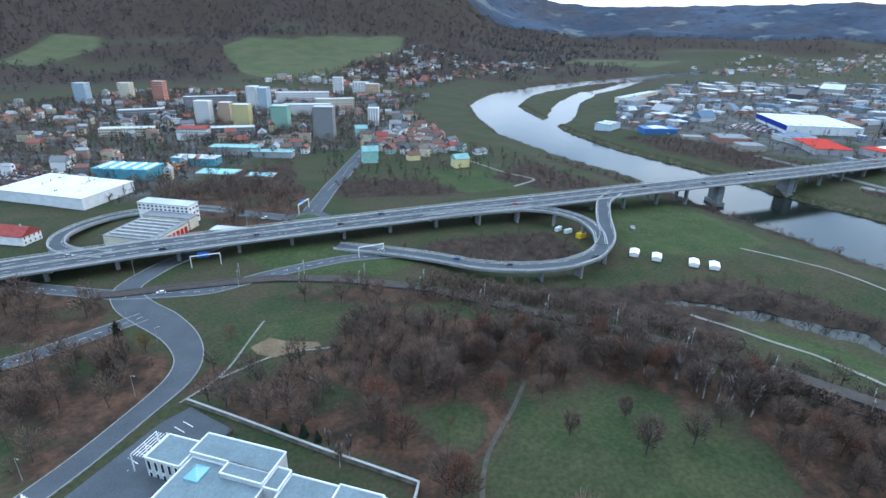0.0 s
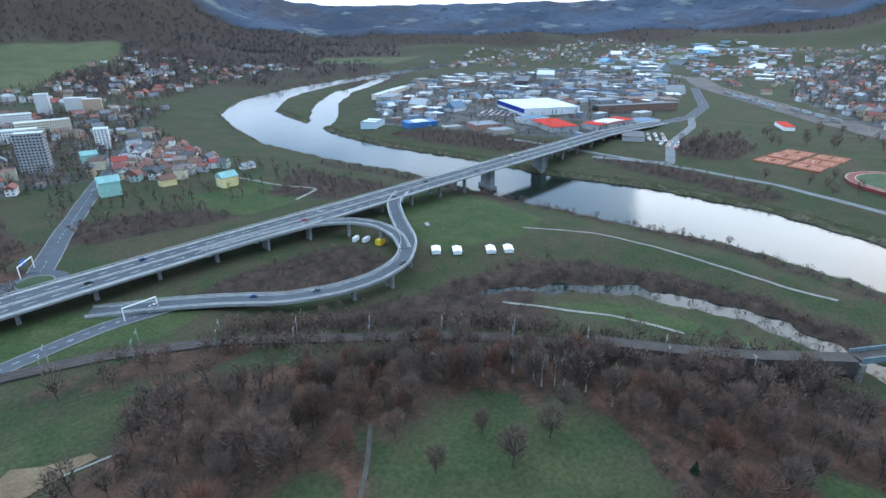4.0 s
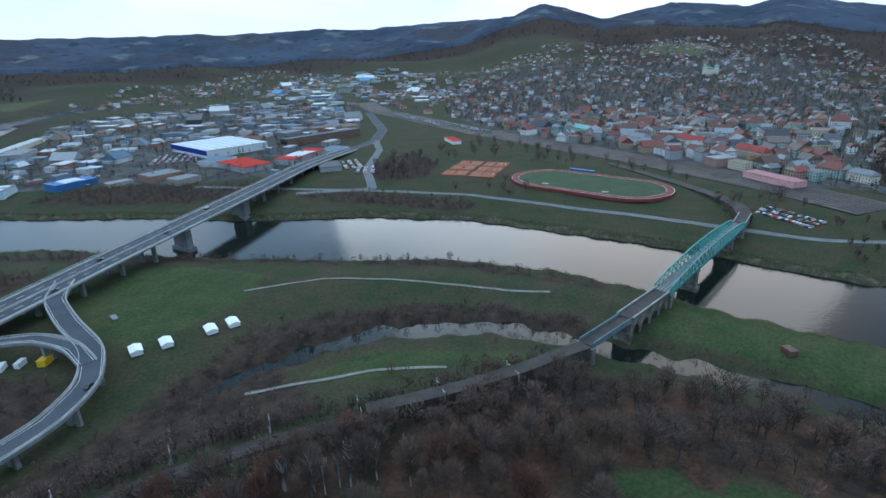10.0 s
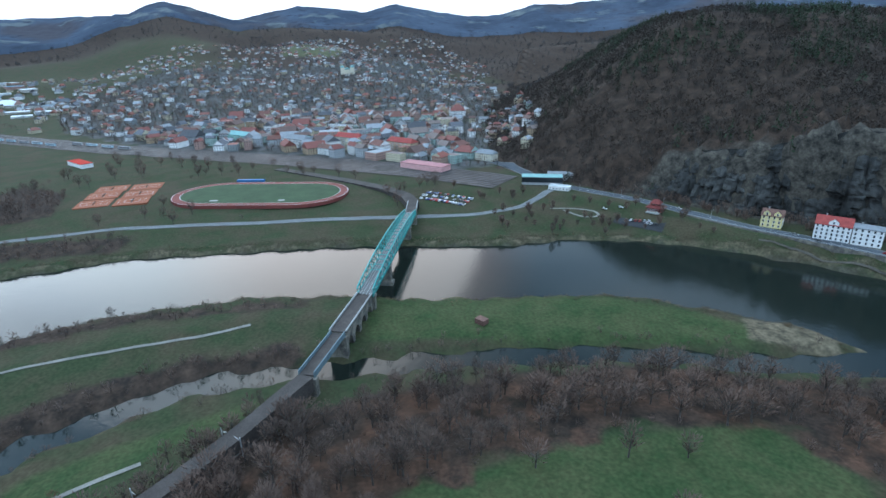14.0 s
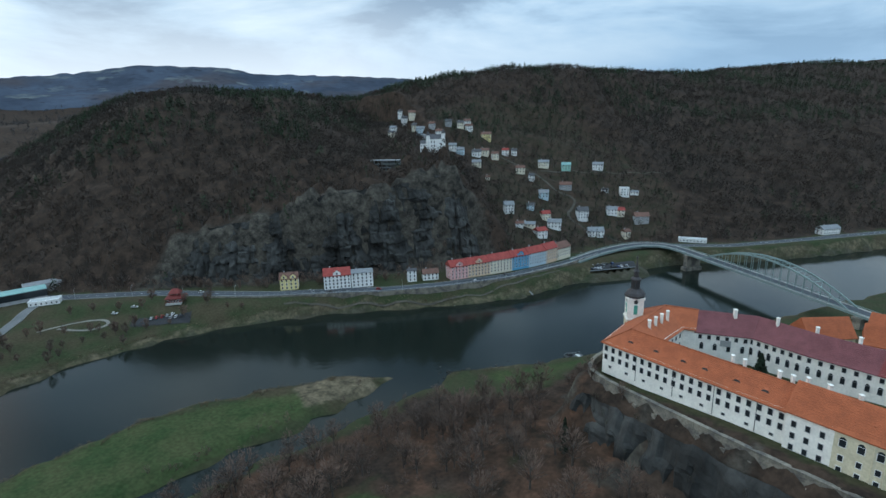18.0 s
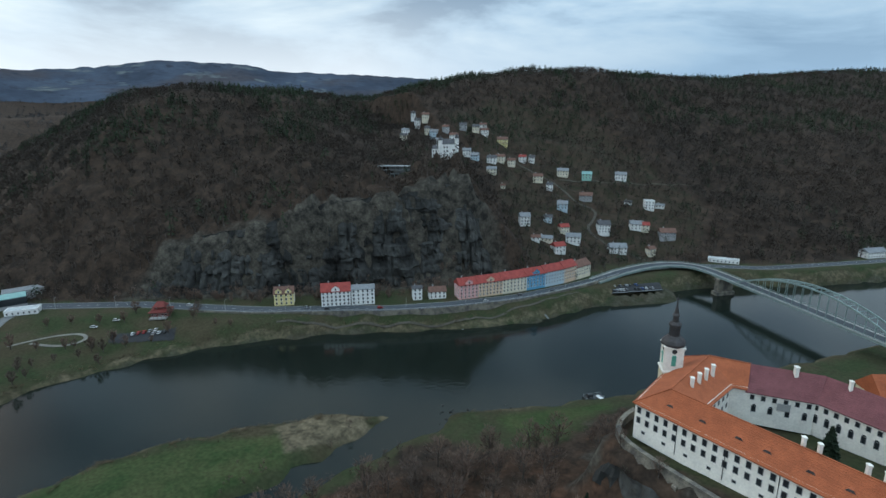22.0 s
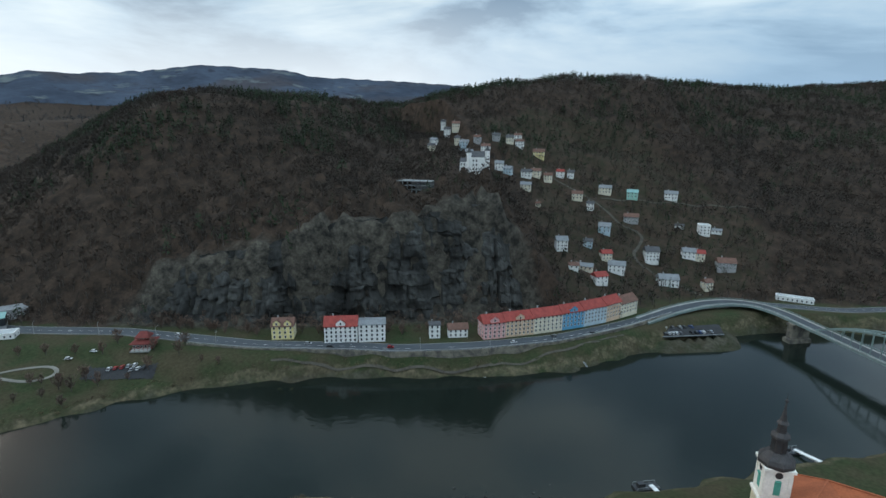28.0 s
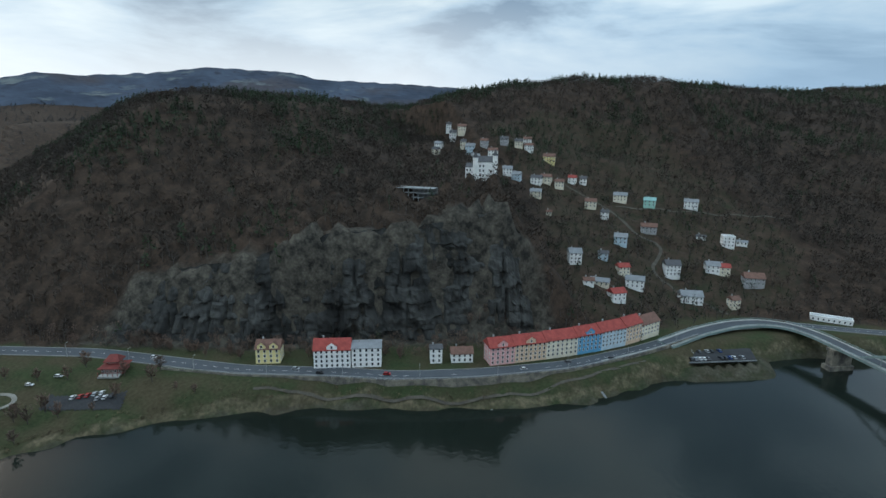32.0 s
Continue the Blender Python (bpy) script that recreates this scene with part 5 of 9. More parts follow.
def arch_bridge():
    o = (-35, 420, 8)
    t = thing("arch_bridge", *o, "grey-green steel arch road bridge with hangers", "bridge")
    z = np.array([13, 14.5, 15.5, 16, 16, 16, 16, 16, 16, 16.0])
    part("deck", ribbon(ARCH_ROAD, 12, z - 0.1, thick=1.5).mesh("deck", STEEL, origin=o), t)
    part("carriageway", ribbon(ARCH_ROAD, 8.0, z, thick=0.09).mesh("carriageway", ASPHALT, origin=o), t)
    for side in (-1, 1):
        part("footway", ribbon(ARCH_ROAD, 1.8, z + 0.15, thick=0.2, offset=side * 5.0).mesh("footway", PALE, origin=o), t)
        b = Build()
        rail_along(ARCH_ROAD, z, side * 5.9, b, 1.1, 3.0)
        part("railing", b.mesh("railing", STEEL, origin=o), t)
    a, c = Vector((-76, 463, 16)), Vector((16, 365, 16))
    u = (c - a).normalized()
    n = Vector((-u.y, u.x, 0))
    L, N, rise = (c - a).length, 20, 16.5

    def at(k, side):
        h = k / N
        p = a + u * L * h + n * side
        return Vector((p.x, p.y, 16 + rise * 4 * h * (1 - h)))

    for side in (-4.3, 4.3):
        b = Build()
        for k in range(N):
            b.beam(at(k, side), at(k + 1, side), 0.8, 1.1)
        part("arch_rib", b.mesh("arch_rib", STEEL, origin=o), t)
        for k in range(2, N - 1):
            b = Build()
            p = at(k, side)
            b.beam(p, (p.x, p.y, 16), 0.38)
            part("hanger", b.mesh("hanger", STEEL, origin=o), t)
    for k in range(4, N - 3):
        b = Build()
        b.beam(at(k, -4.3), at(k, 4.3), 0.4)
        b.beam(at(k, -4.3 if k % 2 else 4.3), at(k + 1, 4.3 if k % 2 else -4.3), 0.28)
        part("wind_brace", b.mesh("wind_brace", STEEL, origin=o), t)
    q = math.atan2(u.y, u.x)
    for x, y, w in ((-88, 475, 5.0), (22, 358, 5.0)):
        b = Build()
        b.box(x, y, -3, 14.3, w, 14, q)
        b.box(x, y, 12.6, 14.2, w + 1.2, 15.4, q)
        b.box(x, y, -3, 3.0, w + 2.0, 17, q)
        part("pier", b.mesh("pier", STONE, origin=o), t, "stone block river pier")
    TREE_GAPS.append((ARCH_ROAD, 12))


arch_bridge()


# ---- windows shared by houses ----
FRAME_WHITE = mat("white_window_frame", (0.70, 0.70, 0.68), 0.6, amount=0.1)
FRAME_DARK = mat("grey_window_surround", (0.30, 0.30, 0.29), 0.7, amount=0.15)
WINDOW_MESH = {}


def window_mesh(w, h, frame=None, arched=False):
    """A framed pane: x along the wall, its outer face towards -y."""
    key = (round(w, 2), round(h, 2), frame.name if frame else "", arched)
    if key not in WINDOW_MESH:
        b = Build()
        e, a, c = 0.14, w / 2, h / 2
        ring = [(-1, -1), (1, -1), (1, 1), (-1, 1)]
        verts = [(x * (a + e), 0.1, z * (c + e)) for x, z in ring] + [(x * (a + e), -0.12, z * (c + e)) for x, z in ring] + [(x * a, -0.12, z * c) for x, z in ring] + [(x * a, -0.02, z * c) for x, z in ring]
        if arched:
            verts += [(a * math.cos(math.pi * i / 6), -0.11, c + e + a * math.sin(math.pi * i / 6)) for i in range(7)]
        sides = [(r + i, r + (i + 1) % 4, r + 4 + (i + 1) % 4, r + 4 + i) for r in (0, 4, 8) for i in range(4)]
        b.add(verts, sides + [(12, 13, 14, 15)] + ([(6, 7, *range(22, 15, -1))] if arched else []))
        b.k[12] = 1
        b.k = [1 - k if i >= 12 else 1 for i, k in enumerate(b.k)]
        b.k[12] = 0
        if arched:
            b.k[13] = 0
        WINDOW_MESH[key] = b.mesh("window", GLASS, frame or FRAME_WHITE)
    return WINDOW_MESH[key]


def joined_windows(parent, walls, zs, w, h, step):
    """The ribbon of small windows of each storey of a far block. walls: pairs of corners, the outside to the right."""
    for z in zs:
        b = Build()
        for p, q in walls:
            p, q = Vector((*p, 0)), Vector((*q, 0))
            u = (q - p).normalized()
            out = Vector((u.y, -u.x, 0)) * 0.08
            n = max(2, int((q - p).length / step))
            for i in range(n):
                c = p.lerp(q, (i + 0.5) / n) + out
                a, d = c - u * w / 2, c + u * w / 2
                b.add([(a.x, a.y, z - h / 2), (d.x, d.y, z - h / 2), (d.x, d.y, z + h / 2), (a.x, a.y, z + h / 2)], [(0, 1, 2, 3)])
        tagged(part("glazing_band", b.mesh("glazing_band", GLASS), parent), kind="stuff")


def windows_along(parent, p, q, zs, n, w, h, frame=None, arched=False, skip=(), ends=None):
    """Rows of windows on the wall from p to q, whose outside lies to the right of that way. Parent-local coordinates."""
    me = window_mesh(w, h, frame, arched)
    p, q = Vector((p[0], p[1], 0)), Vector((q[0], q[1], 0))
    ang = math.atan2(q.y - p.y, q.x - p.x)
    e = ends if ends is not None else 0.5 / n
    for z in zs:
        for i in range(n):
            if (i, z) in skip or i in skip:
                continue
            c = p.lerp(q, e + (1 - 2 * e) * (i / max(1, n - 1)) if n > 1 else 0.5)
            ob = part("window", me, parent)
            ob.matrix_basis = Matrix.Translation((c.x, c.y, z)) @ Matrix.Rotation(ang, 4, "Z") @ Matrix.Translation((0, -0.04, 0))


# ---- castle ----
CREAM = mat("cream_plaster", (0.60, 0.54, 0.38), 0.9, scale=0.3, amount=0.15, fine=1.5)
SLATE = mat("dark_slate", (0.055, 0.050, 0.050), 0.6, scale=0.6, amount=0.35, fine=3.0)
COPPER = mat("green_shutter", (0.10, 0.34, 0.26), 0.7, amount=0.2)


def loc(p, o):
    return (p[0] - o[0], p[1] - o[1])


def chimney(parent, x, y, z0, z1, o, s=0.85, m=None):
    b = Build()
    b.box(x, y, z0, z1, s, s * 1.3, 0.4)
    b.box(x, y, z1, z1 + 0.3, s + 0.3, s * 1.3 + 0.3, 0.4)
    part("chimney", b.mesh("chimney", m or CASTLE_WHITE, origin=o), parent, "white chimney stack")


def roof_courses(quad, eave, ridge, n, o, parent, m):
    """Raised tile courses across both slopes of a roof."""
    b = Build()
    a, bb, c, d = [Vector((*p, 0)) for p in quad]
    for k in range(1, n):
        h = k / n
        for p, q, r, s in ((a, bb, (a + d) / 2, (bb + c) / 2), (d, c, (a + d) / 2, (bb + c) / 2)):
            x, y = p.lerp(r, h), q.lerp(s, h)
            z = eave + (ridge - eave) * h + 0.06
            b.beam((x.x, x.y, z), (y.x, y.y, z), 0.14, 0.08)
    part("tile_relief", b.mesh("tile_relief", m, origin=o), parent)


def wing(name, quad, base, eave, ridge, wall_m, roof_m, label, wins, o, hip=0.0, extra=None):
    """A range of the castle. quad: outer side first, so that its outside lies to the right."""
    t = thing(name, *o, label, "castle wing", "castle wings")
    b = Build()
    b.gable_wall(quad, base, eave, ridge, hip > 0)
    part("wall", b.mesh("wall", wall_m, origin=o), t)
    part("roof", Build().gable(quad, eave, ridge, 0.6, hip).mesh("roof", roof_m, origin=o), t)
    roof_courses(quad, eave, ridge, 12, o, t, roof_m)
    b = Build()
    for i in range(4):
        p, q = quad[i], quad[(i + 1) % 4]
        b.beam((*p, eave - 0.5), (*q, eave - 0.5), 0.5, 0.45)
    part("cornice", b.mesh("cornice", CASTLE_WHITE, origin=o), t)
    for side, zs, n, w, h, fr, arch in wins:
        p, q = quad[side], quad[(side + 1) % 4]
        windows_along(t, loc(p, o), loc(q, o), [z - o[2] for z in zs], n, w, h, fr, arch)
    if extra:
        extra(t)
    return t


def castle():
    u, n = Vector((0.914, -0.406)), Vector((0.406, 0.914))
    A = Vector((-100.3, 158.8))

    def pt(d, s):
        return tuple(A + u * d + n * s)

    o = (-68, 143, 42)

    def south_extra(t):
        for d in (11, 22, 33, 41, 52, 61):
            b = Build()
            x, y = pt(d, 3.1)
            b.add([(x + 1.3 * i * u.x - j * n.x, y + 1.3 * i * u.y - j * n.y, 57.0 + k) for i, j, k in ((-1, 0.75, 0), (1, 0.75, 0), (0.5, 0.6, 0.75), (-0.5, 0.6, 0.75), (0, -1.6, 1.3))], [(0, 1, 2, 3), (1, 4, 2), (2, 4, 3), (3, 4, 0)], 0)
            b.k[-4] = 1
            part("roof_hatch", b.mesh("roof_hatch", CASTLE_ORANGE, SLATE, origin=o), t, "eyebrow dormer with a dark slit")
        for d in (15.5, 31, 46, 60):
            b = Build()
            x, y = pt(d, -0.1)
            b.beam((x, y, 43), (x, y, 54.4), 0.18)
            part("downpipe", b.mesh("downpipe", DARK_STEEL, origin=o), t)
        for d in (47, 51, 62, 66):
            chimney(t, *pt(d, 9.5), 58, 62.4, o)

    # The long south range, the west range and the first bay of the north range under one hipped roof.
    S0, S1, S2, C0 = pt(0, 0), pt(69, 0), pt(69, 14), pt(16, 14)
    C1, N1, N2, NW = (-73, 187.5), (-67.6, 188.2), (-67.6, 204.3), (-91.5, 203.5)
    R0, RS, R1, RN = pt(8, 7), pt(69, 7), (-81.5, 196.2), (-67.6, 196.2)
    t = thing("castle_wing", *o, "long white castle range under a hipped orange tiled roof", "castle wing", "castle wings")
    for quad in ([S0, S1, S2, C0], [NW, S0, C0, C1], [C1, N1, N2, NW]):
        part("wall", Build().prism(quad, 41, 55).mesh("wall", CASTLE_WHITE, origin=o), t)
        b = Build()
        b.beam((*quad[0], 54.5), (*quad[1], 54.5), 0.5, 0.45)
        part("cornice", b.mesh("cornice", CASTLE_WHITE, origin=o), t)
    E0, E1, E2, D0 = pt(-0.7, -0.7), pt(69, -0.7), pt(69, 14.7), pt(16.8, 14.7)
    D1, F1, F2, EW = (-72.2, 186.8), (-67.6, 187.5), (-67.6, 205), (-92.2, 204.2)
    low, high = 54.4, 60.8
    slopes = (((E0, low), (E1, low), (RS, high), (R0, high)), ((E2, low), (D0, low), (R0, high), (RS, high)), ((EW, low), (E0, low), (R0, high), (R1, high)), ((D0, low), (D1, low), (R1, high), (R0, high)), ((D1, low), (F1, low), (RN, high), (R1, high)), ((F2, low), (EW, low), (R1, high), (RN, high)))
    for k, face in enumerate(slopes):
        b = Build()
        top = [(*p, z) for p, z in face]
        b.add(top + [(x, y, z - 0.35) for x, y, z in top], [(0, 1, 2, 3), (7, 6, 5, 4), (0, 4, 5, 1)])
        part("roof_slope", b.mesh("roof_slope", CASTLE_ORANGE, origin=o), t)
    b = Build()
    for p, q, za, zb in ((R0, RS, high, high), (R0, R1, high, high), (R1, RN, high, high), (E0, R0, low, high), (EW, R1, low, high)):
        b.beam((*p, za + 0.05), (*q, zb + 0.05), 0.45, 0.3)
    part("ridge_tiles", b.mesh("ridge_tiles", CASTLE_ORANGE, origin=o), t)
    roof_courses([pt(9, 0), S1, S2, pt(9, 14)], 54.9, high, 12, o, t, CASTLE_ORANGE)
    for p, q, zs, many, w, h in ((S0, S1, (52.2, 48.5), 21, 1.3, 2.1), (S0, S1, (44.6,), 9, 1.1, 0.8), (NW, S0, (52, 48.4), 10, 1.3, 2.1), (S2, C0, (52, 48.5), 14, 1.1, 1.6), (C0, C1, (51.5, 47.5), 6, 1.1, 1.6)):
        windows_along(t, loc(p, o), loc(q, o), [z - o[2] for z in zs], many, w, h, FRAME_DARK)
    south_extra(t)
    for k in range(4):
        x, y = (-84.6, -82.8, -81.0, -79.2)[k], (171.5, 176.3, 181.0, 185.6)[k]
        chimney(t, x, y, 56.5, 61.8, o, 1.0)

    o2 = (0, 112, 38)

    def block_extra(t):
        for d in (92, 95, 103, 113):
            b = Build()
            x, y = pt(d, -1.75)
            b.beam((x, y, 35), (x, y, 55), 0.9, 0.4)
            part("pilaster", b.mesh("pilaster", CREAM, origin=o2), t)
        b = Build()
        x0, x1 = pt(82, -1.62), pt(140, -1.62)
        b.beam((*x0, 44.5), (*x1, 44.5), 0.3, 20.8)
        part("cream_facade", b.mesh("cream_facade", CREAM, origin=o2), t, "cream stucco facade section")
        windows_along(t, loc(pt(82, -1.8), o2), loc(pt(136, -1.8), o2), [52 - o2[2]], 12, 1.7, 2.2, FRAME_WHITE, True)
        windows_along(t, loc(pt(82, -1.8), o2), loc(pt(136, -1.8), o2), [47.2 - o2[2], 43.4 - o2[2], 39.6 - o2[2]], 12, 1.3, 1.9, FRAME_WHITE)
        windows_along(t, loc(pt(69.5, -1.5), o2), loc(pt(81, -1.5), o2), [52 - o2[2], 48 - o2[2], 44 - o2[2], 40 - o2[2]], 3, 1.2, 1.9, FRAME_DARK)
        for d in (70, 76, 84):
            chimney(t, *pt(d, 10), 59, 63, o2)
        for d in (90, 104, 118):
            b = Build()
            x, y = pt(d, 2.6)
            b.lathe(x, y, [(58.6, 1.0), (59.0, 0.9), (59.4, 0.1)], 6)
            part("roof_hatch", b.mesh("roof_hatch", CASTLE_ORANGE, origin=o2), t)

    wing("castle_wing", [pt(69.02, -1.5), pt(140, -1.5), pt(140, 15), pt(69.02, 15)], 33, 56, 63, CASTLE_WHITE, CASTLE_ORANGE, "tall cream and white castle block with an orange roof", [(2, (52, 48), 14, 1.1, 1.6, FRAME_DARK, False)], o2, 0.0, block_extra)

    # The bent north range round the courtyard.
    o4 = (-56, 198, 42)

    def north_extra(t):
        chimney(t, -53.5, 196.5, 59, 62.8, o4, 1.2)
        b = Build()
        b.beam((-58, 189.4, 49.6), (-54, 189.8, 49.6), 0.5, 2.6)
        part("cartouche", b.mesh("cartouche", FRAME_DARK, origin=o4), t, "grey stucco cartouche over the gate")

    wing("castle_wing", [(-67.58, 188.2), (-47, 191), (-43, 206), (-67.58, 204.3)], 41, 54, 60.8, CASTLE_WHITE, CASTLE_PURPLE, "white courtyard wing with a plum-red tiled roof", [(0, (51.6,), 6, 1.2, 1.7, FRAME_DARK, False), (0, (47.2,), 4, 1.3, 2.2, FRAME_DARK, True)], o4, 0.0, north_extra)
    o5 = (-24, 186, 42)

    def east_extra(t):
        for k in range(3):
            chimney(t, -38 + 13 * k, 194 - 4.6 * k, 58.5, 62.5, o5)

    wing("castle_wing", [(-48, 192), (-29, 182), (-22, 195), (-41, 206)], 41, 54, 60.6, CASTLE_WHITE, CASTLE_PURPLE, "white courtyard wing with a plum-red roof", [(0, (51.6,), 7, 1.2, 1.7, FRAME_DARK, False), (0, (47.2,), 6, 1.3, 2.4, FRAME_DARK, True)], o5, 0.0, east_extra)
    wing("castle_wing", [(-29, 182), (-8, 174.2), (-1.5, 187.4), (-22, 195)], 41, 54, 60.6, CASTLE_WHITE, CASTLE_PURPLE, "white courtyard wing with a plum-red roof and arched windows", [(0, (51.6,), 6, 1.2, 1.7, FRAME_DARK, False), (0, (47.2,), 6, 1.3, 2.2, FRAME_DARK, True)], (-15, 184, 42), 0.0)
    wing("castle_wing", [(-7.98, 174.2), (30, 160), (36, 174), (-1.48, 187.4)], 41, 54, 60.6, CASTLE_WHITE, CASTLE_RED, "long white courtyard wing with a dark red roof", [(0, (51.6,), 11, 1.2, 1.7, FRAME_DARK, False), (0, (47.2,), 11, 1.3, 2.2, FRAME_DARK, True)], (12, 176, 42), 0.0)
    wing("castle_wing", [(-5, 214), (22, 208), (24, 222), (-3, 228)], 40, 50, 56.5, CASTLE_WHITE, CASTLE_ORANGE, "lower castle building with an orange roof", [(0, (47.5,), 8, 1.1, 1.5, FRAME_DARK, False)], (10, 217, 40))
    wing("castle_wing", [(0, 240), (40, 226), (46, 242), (6, 256)], 34, 46, 53, CREAM, CASTLE_ORANGE, "outer castle house with an orange tiled roof", [(0, (43.2, 40), 10, 1.1, 1.5, FRAME_DARK, False)], (22, 240, 34))
    wing("castle_wing", [(-22, 226), (-4, 236), (-10, 250), (-29, 240)], 34, 44, 51, CREAM, CASTLE_ORANGE, "small outer castle house with an orange roof", [(0, (41.2,), 5, 1.1, 1.5, FRAME_DARK, False)], (-16, 238, 34))

    # Bell tower with its tall dark spire.
    to = (-96, 194, 40)
    t = thing("bell_tower", -93.6, 188.6, 39.6, "white castle bell tower with a dark baroque spire", "tower")
    q = 0.35
    b = Build()
    b.box(-96, 194, 38, 56, 7.0, 7.0, q)
    part("lower_shaft", b.mesh("lower_shaft", CREAM, origin=to), t)
    b = Build()
    b.box(-96, 194, 56.4, 66, 6.6, 6.6, q)
    part("shaft", b.mesh("shaft", CASTLE_WHITE, origin=to), t)
    for z, s in ((55.9, 7.8), (65.6, 7.6)):
        b = Build()
        b.box(-96, 194, z, z + 0.7, s, s, q)
        part("cornice", b.mesh("cornice", CASTLE_WHITE, origin=to), t)
    for k in range(4):
        a = q + k * math.pi / 2
        dx, dy = math.cos(a), math.sin(a)
        b = Build()
        b.box(-96 + dx * 3.32, 194 + dy * 3.32, 58.6, 62.4, 0.2, 1.6, a)
        b.beam((-96 + dx * 3.25, 194 + dy * 3.25, 62.3), (-96 + dx * 3.42, 194 + dy * 3.42, 62.9), 1.3, 0.9)
        part("shutter", b.mesh("shutter", COPPER, origin=to), t, "green louvred belfry shutter")
        b = Build()
        ring = [(-96 + dx * 3.4 - dy * 0.95 * math.cos(i * 0.5236), 194 + dy * 3.4 + dx * 0.95 * math.cos(i * 0.5236), 64.4 + 0.95 * math.sin(i * 0.5236)) for i in range(12)]
        b.add(ring, [tuple(range(12))])
        b.add([(p[0] - dx * 0.2, p[1] - dy * 0.2, p[2]) for p in ring] + ring, [(i, (i + 1) % 12, 12 + (i + 1) % 12, 12 + i) for i in range(12)])
        part("clock_face", b.mesh("clock_face", DARK_STEEL, origin=to), t, "round dark clock face")
        for s in (-1, 1):
            b = Build()
            b.box(-96 + dx * 3.35 - dy * s * 2.7, 194 + dy * 3.35 + dx * s * 2.7, 56.6, 65.4, 0.25, 0.7, a)
            part("pilaster", b.mesh("pilaster", CASTLE_WHITE, origin=to), t)
    for name, prof in (("dome", [(66.2, 4.5), (67.2, 4.6), (68.2, 4.0), (69.2, 2.9), (69.8, 2.3)]), ("lantern", [(69.8, 2.0), (73.6, 1.8), (73.8, 2.4), (74.4, 2.3), (75.2, 1.5)]), ("upper_lantern", [(75.2, 1.2), (77.6, 1.05), (77.8, 1.5), (78.6, 0.9), (81.5, 0.35), (83.5, 0.12)]), ("finial", [(83.5, 0.1), (83.8, 0.4), (84.3, 0.4), (84.6, 0.08), (86.2, 0.05)])):
        part(name, Build().lathe(-96, 194, prof, 8, 0.39).mesh(name, SLATE, origin=to), t)
    for k in range(8):
        a = 0.39 + k * math.pi / 4 + math.pi / 8
        b = Build()
        b.box(-96 + 1.82 * math.cos(a), 194 + 1.82 * math.sin(a), 70.2, 73.2, 0.12, 0.8, a)
        part("louvre", b.mesh("louvre", DARK_STEEL, origin=to), t)

    # Terraced retaining walls on the rock below.
    for pts, z, thick, label in (([pt(-9, 14), pt(-8.5, -6.5), pt(30, -8), pt(70, -9), pt(114, -9)], [42.6, 42.6, 42.2, 41.8, 41.6], 14, "long weathered stone terrace wall below the castle"),):
        w = tagged(new("terrace_wall", ribbon(pts, 1.4, z, thick=thick, step=6).mesh("terrace_wall", STONE)), label, "wall")
        part("coping", ribbon(pts, 1.7, np.array(z) + 0.4, thick=0.4, step=6).mesh("coping", STONE), w)
        x, y, nx, ny, s, seg = course(pts, 8)
        zz = np.interp(s, seg, z)
        for i in range(len(s)):
            b = Build()
            b.prism([(x[i] + nx[i] * k - ny[i] * j, y[i] + ny[i] * k + nx[i] * j) for k, j in ((0.6, -0.8), (-1.6, -0.8), (-1.6, 0.8), (0.6, 0.8))], zz[i] - thick, zz[i] - 3.5)
            part("buttress", b.mesh("buttress", STONE), w)


castle()


# ---- houses ----
PLASTER = {
    "white": mat("white_plaster", (0.80, 0.79, 0.76), 0.9, scale=0.3, amount=0.14, fine=1.5),
    "cream": mat("cream_render", (0.70, 0.64, 0.50), 0.9, scale=0.3, amount=0.16, fine=1.5),
    "yellow": mat("yellow_render", (0.72, 0.62, 0.30), 0.9, scale=0.3, amount=0.15, fine=1.5),
    "pink": mat("pink_render", (0.66, 0.38, 0.36), 0.9, scale=0.3, amount=0.15, fine=1.5),
    "sand": mat("sand_render", (0.62, 0.46, 0.32), 0.9, scale=0.3, amount=0.15, fine=1.5),
    "blue": mat("blue_render", (0.13, 0.33, 0.52), 0.9, scale=0.3, amount=0.15, fine=1.5),
    "mint": mat("mint_render", (0.34, 0.56, 0.47), 0.9, scale=0.3, amount=0.15, fine=1.5),
    "pale_blue": mat("pale_blue_render", (0.46, 0.56, 0.62), 0.9, scale=0.3, amount=0.15, fine=1.5),
    "grey": mat("grey_render", (0.34, 0.34, 0.34), 0.9, scale=0.3, amount=0.18, fine=1.5),
    "red": mat("red_brick_render", (0.20, 0.065, 0.055), 0.9, scale=0.4, amount=0.2, fine=1.5),
    "coral": mat("coral_panel", (0.56, 0.28, 0.21), 0.85, scale=0.3, amount=0.15, fine=1.5),
    "green": mat("green_panel", (0.36, 0.58, 0.46), 0.85, scale=0.3, amount=0.15, fine=1.5),
}
